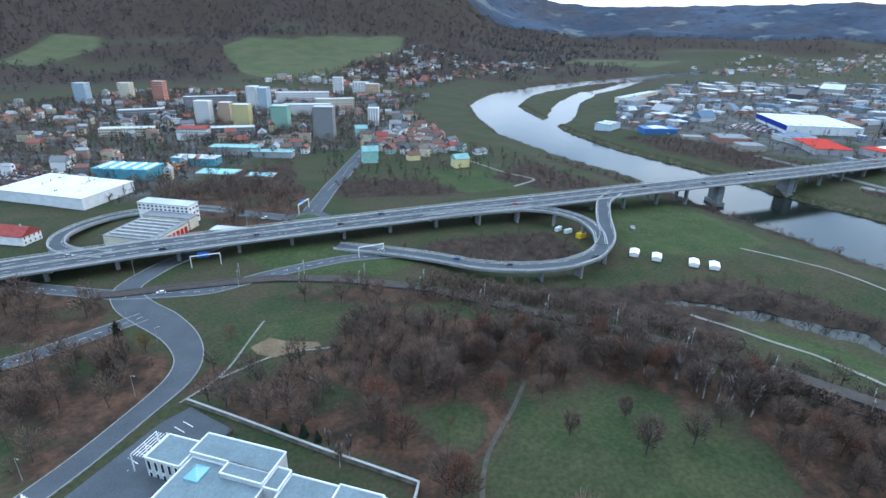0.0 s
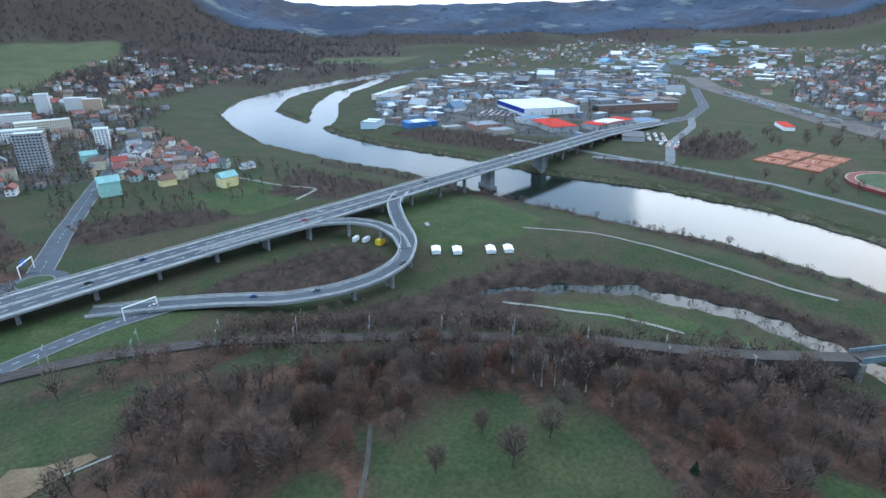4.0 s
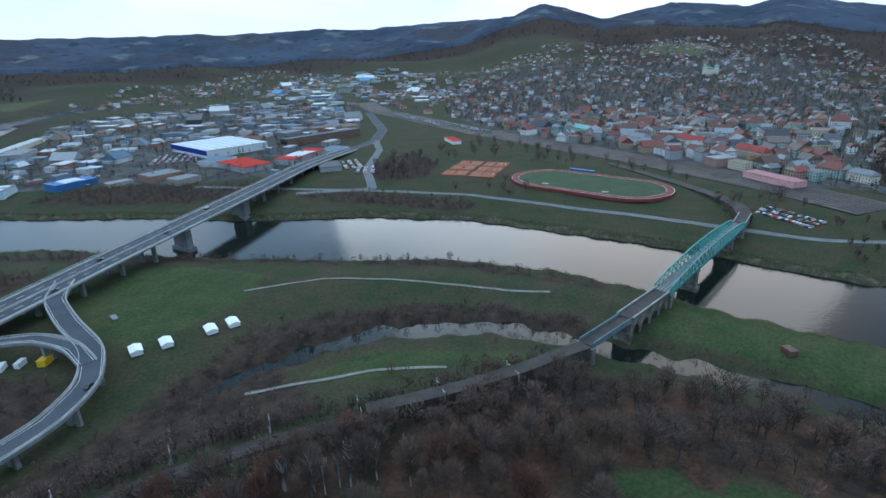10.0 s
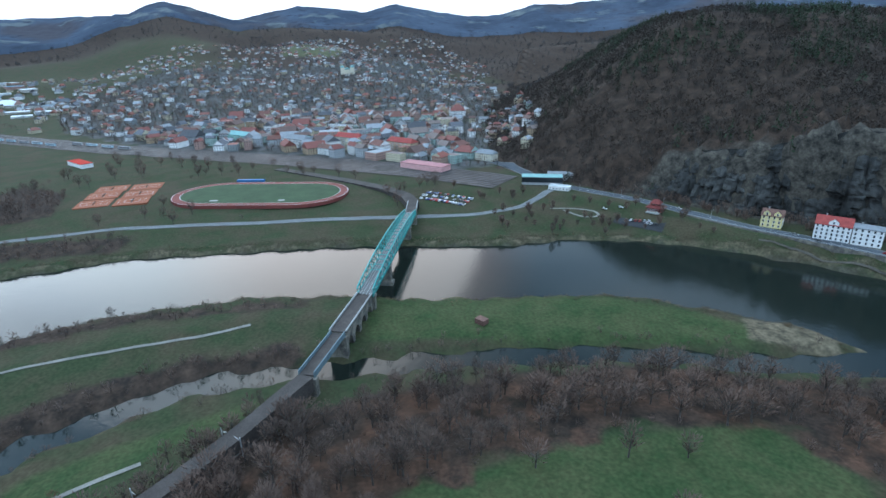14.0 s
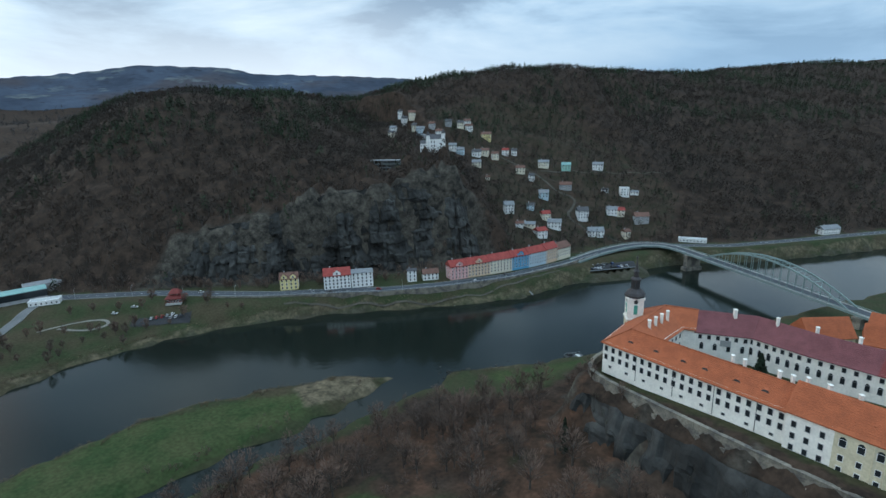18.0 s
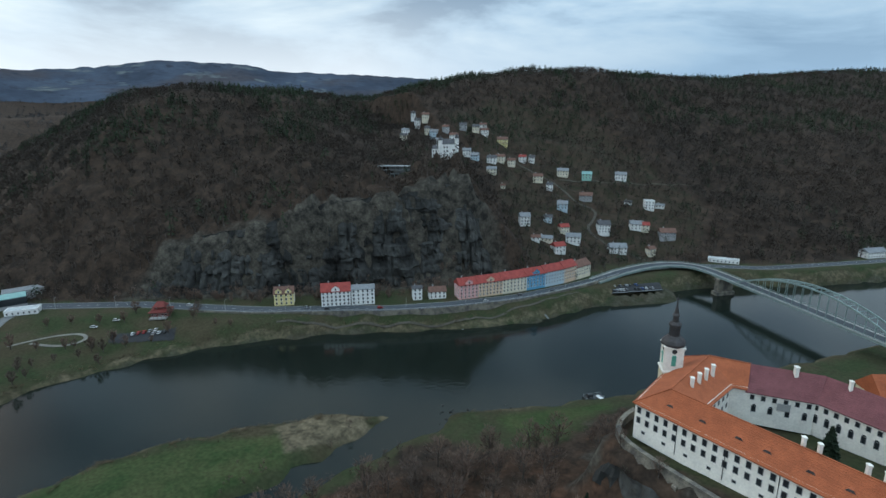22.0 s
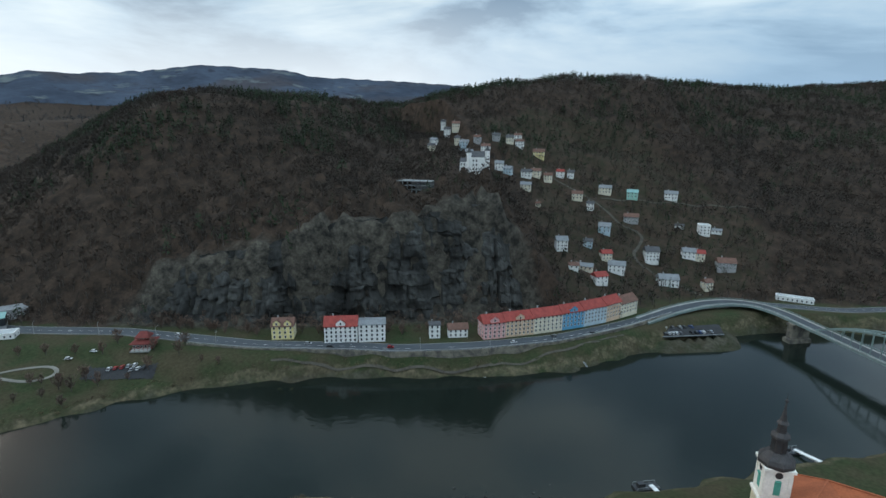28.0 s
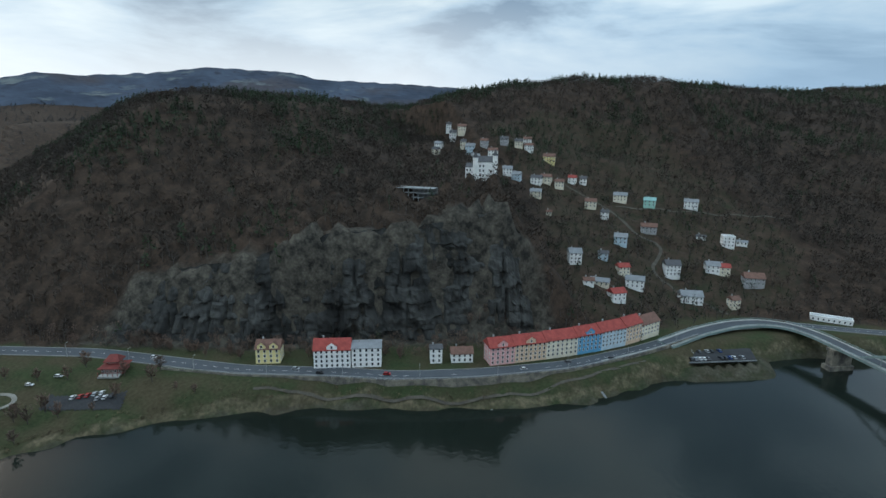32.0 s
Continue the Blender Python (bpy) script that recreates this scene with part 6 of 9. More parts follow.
ROOFS = {
    "red": mat("red_tiles", (0.27, 0.055, 0.045), 0.85, scale=0.4, amount=0.25, fine=2.0),
    "brown": mat("brown_tiles", (0.15, 0.085, 0.065), 0.9, scale=0.4, amount=0.25, fine=2.0),
    "grey": mat("grey_sheet_roof", (0.20, 0.21, 0.22), 0.7, scale=0.3, amount=0.2, fine=2.0),
    "dark": mat("dark_slate_roof", (0.075, 0.075, 0.08), 0.7, scale=0.3, amount=0.25, fine=2.0),
    "pale": mat("pale_flat_roof", (0.44, 0.46, 0.46), 0.85, scale=0.1, amount=0.2, fine=1.0),
    "teal": mat("teal_sheet_roof", (0.22, 0.37, 0.35), 0.8, scale=0.2, amount=0.2, fine=1.0),
    "blue": mat("blue_sheet_roof", (0.06, 0.15, 0.34), 0.6, scale=0.2, amount=0.15, fine=1.0),
    "bright_red": mat("bright_red_roof", (0.40, 0.045, 0.032), 0.9, scale=0.2, amount=0.15, fine=1.0, spec=0.05),
    "orange": CASTLE_ORANGE,
}


def house(x, y, rz, lx, ly, storeys, wall, roof, label, pitch=0.75, group="", category="house", hip=0.0, z=None, win=(1.0, 1.4), gables=0, sink=3.0, chim=1, name="house", storey=3.0, rows=None):
    """A house in local coordinates, its long front towards -y. pitch 0: flat roof with a parapet."""
    z = float(height(x, y)) if z is None else z
    t = thing(name, x, y, z, label, category, group, rz)
    eave = storeys * storey + 0.4
    quad = [(-lx / 2, -ly / 2), (lx / 2, -ly / 2), (lx / 2, ly / 2), (-lx / 2, ly / 2)]
    ridge = eave + ly / 2 * pitch
    wm = PLASTER[wall]
    b = Build()
    if pitch:
        b.gable_wall(quad, -sink, eave, ridge, hip > 0)
        part("wall", b.mesh("wall", wm), t)
        part("roof", Build().gable(quad, eave, ridge, 0.55, hip).mesh("roof", ROOFS[roof]), t)
        for k in range(chim):
            c = Build()
            cx = (-0.25 + 0.5 * k) * lx
            c.box(cx, 0.6, ridge - 1.2, ridge + 0.9, 0.8, 0.7)
            c.box(cx, 0.6, ridge + 0.9, ridge + 1.05, 1.0, 0.9)
            part("chimney", c.mesh("chimney", PLASTER["grey"]), t)
    else:
        b.prism(quad, -sink, eave)
        part("wall", b.mesh("wall", wm), t)
        r = Build()
        r.box(0, 0, eave, eave + 0.25, lx - 0.6, ly - 0.6)
        part("roof", r.mesh("roof", ROOFS[roof]), t)
        e = Build()
        for sx, sy, wx, wy in ((0, -ly / 2, lx + 0.3, 0.35), (0, ly / 2, lx + 0.3, 0.35), (-lx / 2, 0, 0.35, ly - 0.36), (lx / 2, 0, 0.35, ly - 0.36)):
            e.box(sx, sy, eave - 0.1, eave + 0.6, wx, wy)
        part("parapet", e.mesh("parapet", wm), t)
    rows = range(storeys) if rows is None else rows
    zs = [1.7 + storey * k for k in rows]
    if storeys > 4 or lx > 30:
        joined_windows(t, [(quad[i], quad[(i + 1) % 4]) for i in range(4)], zs, *win, 2.9)
        for k in range(int(lx / 8)):
            c = Build()
            bx = -lx / 2 + 4 + 8 * k
            for row in range(storeys):
                c.box(bx, -ly / 2 - 0.5, storey * row + 0.4, storey * row + 1.5, 2.6, 1.0)
            part("balcony_stack", c.mesh("balcony_stack", ROOFS["pale"]), t)
        return t
    nl, ns = max(2, int(lx / 2.9)), max(1, int(ly / 3.4))
    windows_along(t, (-lx / 2, -ly / 2), (lx / 2, -ly / 2), zs, nl, *win)
    windows_along(t, (lx / 2, -ly / 2), (lx / 2, ly / 2), zs, ns, *win)
    windows_along(t, (-lx / 2, ly / 2), (-lx / 2, -ly / 2), zs, ns, *win)
    for g in range(gables):
        gx = (g - (gables - 1) / 2) * lx / max(1, gables) * 1.0
        gw, gh = min(6.0, lx / (gables + 1)), ly * 0.42 * max(pitch, 0.8)
        c = Build()
        c.add([(gx - gw / 2, -ly / 2 - 0.12, eave - 0.3), (gx + gw / 2, -ly / 2 - 0.12, eave - 0.3), (gx + gw / 2, -ly / 2 - 0.12, eave + gh * 0.45), (gx, -ly / 2 - 0.12, eave + gh), (gx - gw / 2, -ly / 2 - 0.12, eave + gh * 0.45), (gx - gw / 2, 0, eave - 0.3), (gx + gw / 2, 0, eave - 0.3), (gx + gw / 2, 0, eave + gh * 0.45), (gx, 0, eave + gh), (gx - gw / 2, 0, eave + gh * 0.45)], [(0, 1, 2, 3, 4), (1, 6, 7, 2), (5, 0, 4, 9)])
        part("front_gable", c.mesh("front_gable", wm), t)
        c = Build()
        c.add([(gx - gw / 2 - 0.3, -ly / 2 - 0.4, eave + gh * 0.45 - 0.1), (gx, -ly / 2 - 0.4, eave + gh + 0.2), (gx, 0.4, eave + gh + 0.2), (gx - gw / 2 - 0.3, 0.4, eave + gh * 0.45 - 0.1), (gx + gw / 2 + 0.3, -ly / 2 - 0.4, eave + gh * 0.45 - 0.1), (gx + gw / 2 + 0.3, 0.4, eave + gh * 0.45 - 0.1)], [(0, 1, 2, 3), (1, 4, 5, 2)])
        part("gable_roof", c.mesh("gable_roof", ROOFS[roof]), t)
        me = window_mesh(win[0], win[1])
        ob = part("window", me, t)
        ob.matrix_basis = Matrix.Translation((gx, -ly / 2 - 0.16, eave + gh * 0.3))
    return t


# Riverside street below the cliff: each front looks down to the water.
STREET = [
    (-368, 249, 14, 11, 3, "yellow", "brown", "ornate yellow villa with stepped gables below the cliff", 0.7, 2, 3.0),
    (-333.5, 267.5, 21, 12, 4, "white", "red", "white four-storey town house with a red mansard roof", 0.8, 1, 2.8),
    (-318.5, 280.5, 17, 12, 4, "white", "grey", "plain white four-storey house with a grey roof", 0.2, 0, 2.9),
    (-287, 307, 7, 7, 3, "white", "dark", "narrow white house with black ornament", 0.3, 0, 3.0),
    (-275.5, 317.5, 13, 8, 2, "white", "brown", "low white cottage with a brown roof", 0.7, 0, 2.8),
]
ROW = [((-259, 323), (-249, 335), "pink", "red", 4), ((-249, 335), (-236, 351), "sand", "red", 4), ((-236, 351), (-223, 369), "cream", "red", 4), ((-223, 369), (-213, 384), "blue", "red", 4), ((-213, 384), (-203, 402), "pale_blue", "red", 4), ((-203, 402), (-197, 416), "sand", "red", 4), ((-197, 416), (-190, 434), "cream", "brown", 3)]
ROW_LABELS = {"pink": "pink terraced town house with white trim and red roof", "sand": "sand-coloured terraced house with a red tiled roof", "cream": "cream terraced house with a tiled roof", "blue": "bright blue terraced house with a red roof", "pale_blue": "pale blue terraced house with a red roof"}


def street_houses():
    for x, y, lx, ly, st, wall, roof, label, pitch, gab, storey in STREET:
        rz = 0.70
        house(x - 2, y + 2.4, rz, lx, ly, st, wall, roof, label, pitch, "street houses", z=11.8, gables=gab, sink=4, storey=storey, win=(1.1, 1.7))
    for k, (p, q, wall, roof, st) in enumerate(ROW):
        d = Vector(q) - Vector(p)
        rz = math.atan2(d.y, d.x)
        n = Vector((-d.y, d.x)).normalized()
        c = (Vector(p) + Vector(q)) / 2 + n * 6
        house(c.x, c.y, rz, d.length - 0.02, 11.5, st, wall, roof, ROW_LABELS[wall], 0.72, "terraced row", z=11.8 + 0.4 * k, gables=(1, 1, 0, 1, 0, 0, 0)[k], sink=5, storey=2.75, win=(1.1, 1.5))


street_houses()

# Hillside village: x, y, length, depth, storeys, wall, roof, turn, label.
VILLAGE_HOUSES = [
    (-228, 458, 11, 9, 2, "white", "red", 0.9, "white gabled house with a red roof on the hillside"),
    (-224, 491, 14, 9, 2, "white", "grey", 0.3, "white hillside house with a grey roof"),
    (-185, 509, 16, 11, 2, "white", "grey", 0.5, "white villa with a grey hipped roof"),
    (-237, 500, 9, 8, 2, "cream", "red", 0.7, "small cream house with a red roof"),
    (-207, 538, 12, 11, 3, "white", "dark", 0.5, "large white villa with a dark roof"),
    (-179, 558, 11, 9, 2, "white", "grey", 0.4, "white house with grey roof above the road"),
    (-170, 561, 8, 8, 2, "cream", "red", 0.4, "cream house with a bright red roof"),
    (-271, 479, 10, 10, 3, "white", "grey", 0.6, "tall white villa on the wooded slope"),
    (-175, 604, 10, 9, 3, "white", "pale", 0.4, "white cubic house on the upper slope"),
    (-253, 542, 11, 9, 2, "pale_blue", "grey", 0.3, "pale house with a light grey roof"),
    (-148, 562, 15, 11, 2, "grey", "brown", 0.4, "grey unrendered house with a brown roof"),
    (-156, 522, 7, 7, 2, "cream", "brown", 0.8, "small old house beside the road"),
    (-217, 648, 13, 8, 2, "white", "grey", 0.2, "long white house at the upper road"),
    (-252, 627, 11, 8, 2, "mint", "teal", 0.2, "mint green house with a teal roof"),
    (-281, 624, 13, 8, 2, "cream", "grey", 0.2, "cream house below the forest"),
    (-300, 590, 11, 8, 2, "cream", "brown", 0.4, "old cream house on the slope"),
    (-241, 588, 14, 9, 2, "grey", "brown", 0.3, "brown-roofed unrendered hillside house"),
    (-282, 581, 7, 6, 2, "white", "dark", 0.5, "small white house between gardens"),
    (-347, 561, 11, 8, 2, "cream", "grey", 0.4, "pale house near the cliff edge"),
    (-322, 539, 5, 4, 1, "cream", "brown", 0.4, "tiny pale garden house on the slope"),
    (-323, 627, 7, 7, 2, "white", "dark", 0.3, "narrow white house below the wood"),
    (-370, 641, 13, 9, 2, "yellow", "brown", 0.3, "yellow house in the upper hamlet"),
    (-392, 583, 10, 8, 2, "white", "grey", 0.5, "white house behind the cliff villa"),
    (-378, 578, 9, 8, 2, "pale_blue", "grey", 0.2, "pale blue house in the upper hamlet"),
    (-419, 598, 10, 8, 2, "white", "brown", 0.3, "white house in the upper hamlet"),
    (-472, 621, 9, 8, 2, "cream", "dark", 0.3, "cream house in the upper hamlet"),
    (-506, 647, 9, 8, 2, "white", "dark", 0.3, "white house at the forest edge"),
    (-405, 632, 9, 7, 2, "cream", "dark", 0.5, "cream house below the wood"),
    (-394, 637, 9, 7, 2, "white", "brown", 0.2, "white cottage below the wood"),
    (-419, 623, 9, 7, 2, "grey", "dark", 0.4, "grey cottage below the wood"),
    (-353, 598, 11, 8, 2, "cream", "brown", 0.2, "cream cottage with a brown roof"),
    (-244, 466, 14, 7, 1, "cream", "grey", 0.2, "low garden house on the slope"),
    (-249, 454, 8, 6, 1, "white", "brown", 0.5, "tiny white garden house with brown roof"),
    (-93, 539, 26, 7, 1, "white", "pale", 0.12, "long low white garage building by the bridge"),
    (-430, 578, 9, 8, 2, "white", "grey", 0.4, "white house beside the turreted villa"),
    (-197, 602, 8, 4, 1, "white", "dark", 0.2, "low white shed below the wood"),
    (-164, 609, 9, 4, 1, "white", "grey", 0.1, "low white garage on the upper slope"),
    (-436, 607, 8, 7, 2, "grey", "brown", 0.2, "grey house in the upper hamlet"),
    (-489, 585, 8, 7, 2, "cream", "dark", 0.2, "cream house high in the valley"),
    (31, 632, 22, 10, 2, "white", "grey", 0.75, "long white building beside the valley road"),
    (100, 700, 15, 9, 2, "cream", "brown", 0.75, "cream house along the valley road"),
    (135, 730, 14, 9, 2, "grey", "brown", 0.75, "grey house along the valley road"),
    (-523, 664, 9, 7, 2, "white", "dark", 0.3, "white house in the upper hamlet"),
    (-484, 633, 10, 8, 2, "cream", "brown", 0.5, "cream house in the upper hamlet"),
    (-499, 605, 9, 7, 2, "white", "grey", 0.2, "white cottage at the valley's edge"),
    (-454, 606, 11, 8, 2, "pale_blue", "grey", 0.4, "pale house in the upper hamlet"),
    (-360, 589, 11, 8, 2, "white", "dark", 0.2, "white house with a dark roof above the gardens"),
    (-339, 600, 9, 7, 2, "cream", "brown", 0.5, "cream house between the gardens"),
    (-406, 656, 9, 7, 2, "white", "brown", 0.4, "white cottage below the wood"),
    (-332, 619, 8, 7, 2, "white", "red", 0.1, "small white house with a red roof"),
    (-257, 509, 8, 6, 2, "pale_blue", "dark", 0.4, "pale house between dark garden trees"),
]
for x, y, lx, ly, st, wall, roof, q, label in VILLAGE_HOUSES:
    house(x, y, q, lx, ly, st, wall, roof, label, 0.0 if roof == "pale" else 0.62, "hillside houses", sink=6)


VILLA_AT, RUIN_AT = (-359, 480), (-377, 402)


def cliff_villa():
    x, y = VILLA_AT
    z = float(height(x, y)) + 1
    t = thing("cliff_villa", x, y, z, "pale turreted villa on top of the cliff", "villa", rz=0.5)
    w = PLASTER["white"]
    for nm, bx in (("wall", (0, 0, 18, 13, 14)), ("side_wing", (-13, 2, 9, 10, 9)), ("front_bay", (3, -7, 6, 3, 12))):
        b = Build()
        b.box(bx[0], bx[1], -6, bx[4], bx[2], bx[3])
        part(nm, b.mesh(nm, w), t)
    part("roof", Build().gable([(-9, -6.5), (9, -6.5), (9, 6.5), (-9, 6.5)], 14, 18.5, 0.5, 3).mesh("roof", ROOFS["dark"]), t)
    part("wing_roof", Build().gable([(-17.4, -3), (-8.6, -3), (-8.6, 7), (-17.4, 7)], 9, 12, 0.4, 1).mesh("wing_roof", ROOFS["dark"]), t)
    for tx, ty, h in ((8.5, -6, 19), (-8.5, -6, 17)):
        part("turret", Build().lathe(tx, ty, [(-6, 2.3), (h, 2.2), (h + 0.3, 2.6)], 8).mesh("turret", w), t)
        part("turret_roof", Build().lathe(tx, ty, [(h + 0.3, 2.7), (h + 2.2, 1.6), (h + 5.5, 0.1)], 8).mesh("turret_roof", ROOFS["dark"]), t)
    windows_along(t, (-9, -6.5), (9, -6.5), (2, 6, 10), 6, 1.2, 2.0)
    windows_along(t, (9, -6.5), (9, 6.5), (2, 6, 10), 4, 1.2, 2.0)
    windows_along(t, (-17.4, -3), (-9, -3), (2, 6), 3, 1.2, 2.0)
    # Unfinished concrete frame beside it.
    x, y = RUIN_AT
    t = thing("concrete_ruin", x, y, float(height(x, y)), "roofless concrete shell with open window holes", "ruin", rz=0.35)
    for k in range(9):
        for row in (-5, 5):
            b = Build()
            b.box(-16 + 4 * k, row, -6, 8, 0.6, 0.6)
            part("column", b.mesh("column", CONCRETE), t)
    for z in (0.5, 4.2, 7.8):
        b = Build()
        b.box(0, 0, z, z + 0.5, 34, 11)
        part("slab", b.mesh("slab", CONCRETE), t)
    b = Build()
    b.box(0, 5.2, -5, 8, 34, 0.4)
    part("back_wall", b.mesh("back_wall", PLASTER["grey"]), t)


cliff_villa()


def pavilion():
    x, y = -428, 190
    z = float(height(x, y)) + 0.2
    t = thing("pavilion", x, y, z, "red pagoda-like restaurant pavilion in the riverside park", "pavilion", rz=0.7)
    t.scale = (0.85, 0.85, 0.8)
    red = PLASTER["red"]
    for nm, args in (("wall", (0, 0, -2, 5, 13, 11)), ("upper_storey", (0, 0, 6.5, 9.5, 7, 6))):
        b = Build()
        b.box(args[0], args[1], args[2], args[3], args[4], args[5])
        part(nm, b.mesh(nm, red), t)
    for nm, z0, l, w, h in (("lower_roof", 5, 14.5, 12.5, 2.6), ("upper_roof", 9.5, 8.5, 7.5, 3.2)):
        part(nm, Build().gable([(-l / 2, -w / 2), (l / 2, -w / 2), (l / 2, w / 2), (-l / 2, w / 2)], z0, z0 + h, 0.9, l * 0.33).mesh(nm, mat("dark_red_pavilion_tiles", (0.16, 0.040, 0.034), 0.85, scale=0.4, amount=0.25)), t)
    b = Build()
    b.box(0, -8.2, -0.5, 0.6, 13, 5)
    part("terrace", b.mesh("terrace", PALE), t)
    for k in range(5):
        b = Build()
        b.box(-6 + 3 * k, -10.4, 0.6, 3.6, 0.3, 0.3)
        part("post", b.mesh("post", red), t)
    windows_along(t, (-6.5, -5.5), (6.5, -5.5), (2.2,), 5, 1.4, 1.8)
    windows_along(t, (-3.5, -3), (3.5, -3), (8,), 3, 1.1, 1.2)


pavilion()

# ---- left-bank town: tower blocks ----
TOWERS = [
    (476, -984, 20, 16, 11, "pale_blue"), (430, -1040, 20, 16, 9, "cream"), (356, -990, 18, 16, 12, "coral"), (233, -790, 20, 15, 10, "white"),
    (206, -800, 16, 15, 9, "sand"), (175, -757, 22, 15, 10, "yellow"), (123, -743, 22, 16, 10, "green"), (61, -676, 24, 16, 13, "grey"), (64, -1105, 18, 15, 11, "white"),
    (170, -900, 14, 22, 12, "pale_blue"), (190, -915, 14, 22, 12, "white"), (-2, -1075, 26, 15, 8, "sand"), (20, -1100, 30, 14, 8, "white"), (0, -760, 14, 14, 8, "white"),
]
for x, y, lx, ly, st, wall in TOWERS:
    house(x, y, -0.15, lx, ly, st, wall, "pale", f"{wall.replace('_', ' ')} prefabricated concrete tower block with rows of windows", 0.0, "tower blocks", "tower block", storey=2.85, win=(1.7, 1.4), name="tower_block")
SLABS = [(120, -985, 90, 13, 6, "white", 0.1), (260, -930, 80, 13, 6, "grey", 0.2), (100, -860, 70, 13, 5, "white", 0.05), (330, -830, 60, 14, 4, "grey", 0.3), (217, -683, 34, 15, 4, "white", -0.1), (300, -700, 60, 14, 3, "cream", 0.1), (180, -700, 60, 16, 3, "grey", 0.1), (60, -900, 60, 13, 6, "cream", 0.15)]
for x, y, lx, ly, st, wall, q in SLABS:
    house(x, y, q, lx, ly, st, wall, "red" if (x, y) == (217, -683) else "pale", "long low slab block of flats", 0.3 if (x, y) == (217, -683) else 0.0, "slab blocks", "apartment block", storey=2.9, win=(1.6, 1.4), name="slab_block")


def fire_station():
    t = thing("fire_station", 152, -360, 12, "pale fire station with a tall block and red garage doors", "fire station", rz=-0.33)
    w, c = PLASTER["white"], PLASTER["cream"]
    for nm, (x, y, lx, ly, h), m in (("office_block", (4.3, -18.6, 40, 11, 13.5), w), ("garage_hall", (-4, 15, 36, 34, 6.5), c), ("workshop", (-4, -8.5, 36, 9, 8), c)):
        b = Build()
        b.box(x, y, -2, h, lx, ly)
        part(nm, b.mesh(nm, m), t)
        b = Build()
        b.box(x, y, h, h + 0.5, lx + 0.8, ly + 0.8)
        part("roof", b.mesh("roof", ROOFS["grey"] if nm != "office_block" else ROOFS["pale"]), t)
    for k in range(8):
        b = Build()
        b.box(-22.1, 1 + 4.1 * k, 0, 4.6, 0.25, 2.9)
        part("garage_door", b.mesh("garage_door", ROOFS["bright_red"]), t, "red garage door")
    for k in range(6):
        b = Build()
        b.box(-4, 1.5 + 5.4 * k, 7.0, 8.0, 30, 1.7)
        part("skylight", b.mesh("skylight", PALE), t, "long pale roof light")
    windows_along(t, (24.3, -13.1), (-15.7, -13.1), (9.6, 11.9), 12, 1.8, 1.2)
    windows_along(t, (-15.7, -13.1), (-15.7, -24.1), (4, 7.5, 11), 3, 1.8, 1.4)
    b = Build()
    b.box(-30, 15, -0.6, 0.25, 15, 34)
    part("forecourt", b.mesh("forecourt", PLASTER["red"]), t, "red paved forecourt")
    t = thing("filling_station_roof", 102, -344, 12, "flat white canopy on posts beside the station", "canopy", rz=-0.3)
    b = Build()
    b.box(0, 0, 4.6, 5.3, 22, 9)
    part("canopy", b.mesh("canopy", ROOFS["pale"]), t)
    for k in (-8, 0, 8):
        b = Build()
        b.box(k, 0, -2, 4.6, 0.5, 0.5)
        part("post", b.mesh("post", GALV), t)


fire_station()


def hall(name, x, y, rz, lx, ly, h, wall_m, roof_m, label, category="hall", ribs=0, band=None, parapet=0.6):
    """A flat-roofed hall with a roof slab, an edge and roof lights."""
    z = float(height(x, y))
    t = thing(name, x, y, z, label, category, rz=rz)
    b = Build()
    b.box(0, 0, -3, h, lx, ly)
    part("wall", b.mesh("wall", wall_m), t)
    b = Build()
    b.box(0, 0, h, h + 0.4, lx + 0.8, ly + 0.8)
    part("roof", b.mesh("roof", roof_m), t)
    for k in range(ribs):
        b = Build()
        px = (k + 0.5) / ribs * lx - lx / 2
        b.add([(px - lx / ribs * 0.25, -ly * 0.42, h + 0.4), (px + lx / ribs * 0.25, -ly * 0.42, h + 0.4), (px + lx / ribs * 0.25, ly * 0.42, h + 0.4), (px - lx / ribs * 0.25, ly * 0.42, h + 0.4), (px, -ly * 0.42, h + 1.5), (px, ly * 0.42, h + 1.5)], [(0, 1, 4), (1, 2, 5, 4), (2, 3, 5), (3, 0, 4, 5)])
        part("roof_light", b.mesh("roof_light", mat("milky_roof_light", (0.52, 0.56, 0.58), 0.5, amount=0.15)), t)
    if band:
        for sx, sy, wx, wy in ((0, -ly / 2 - 0.1, lx + 0.3, 0.25), (lx / 2 + 0.1, 0, 0.25, ly)):
            b = Build()
            b.box(sx, sy, h * 0.35, h - 0.3, wx, wy)
            part("cladding_band", b.mesh("cladding_band", band), t)
    return t


SHOP_WHITE = mat("shop_white_cladding", (0.66, 0.68, 0.68), 0.7, scale=0.2, amount=0.12, fine=1.0)
DEEP_BLUE = mat("deep_blue_cladding", (0.012, 0.025, 0.26), 0.5, scale=0.2, amount=0.12)
AQUA = mat("aqua_cladding", (0.13, 0.33, 0.40), 0.7, scale=0.2, amount=0.2, fine=1.0)
hall("shopping_hall", 250, -446, -0.38, 84, 50, 8, SHOP_WHITE, mat("white_membrane_roof", (0.60, 0.62, 0.63), 0.8, scale=0.05, amount=0.15), "large white flat-roofed shopping hall", "shopping hall", 0, GLASS)
hall("swimming_hall", 225, -505, -0.2, 52, 26, 9, AQUA, AQUA, "blue-green indoor swimming hall", "swimming hall", 5)
hall("bath_building", 178, -548, -0.2, 44, 16, 7, AQUA, ROOFS["pale"], "pale-roofed bath building beside the pools", "bath house", 0)
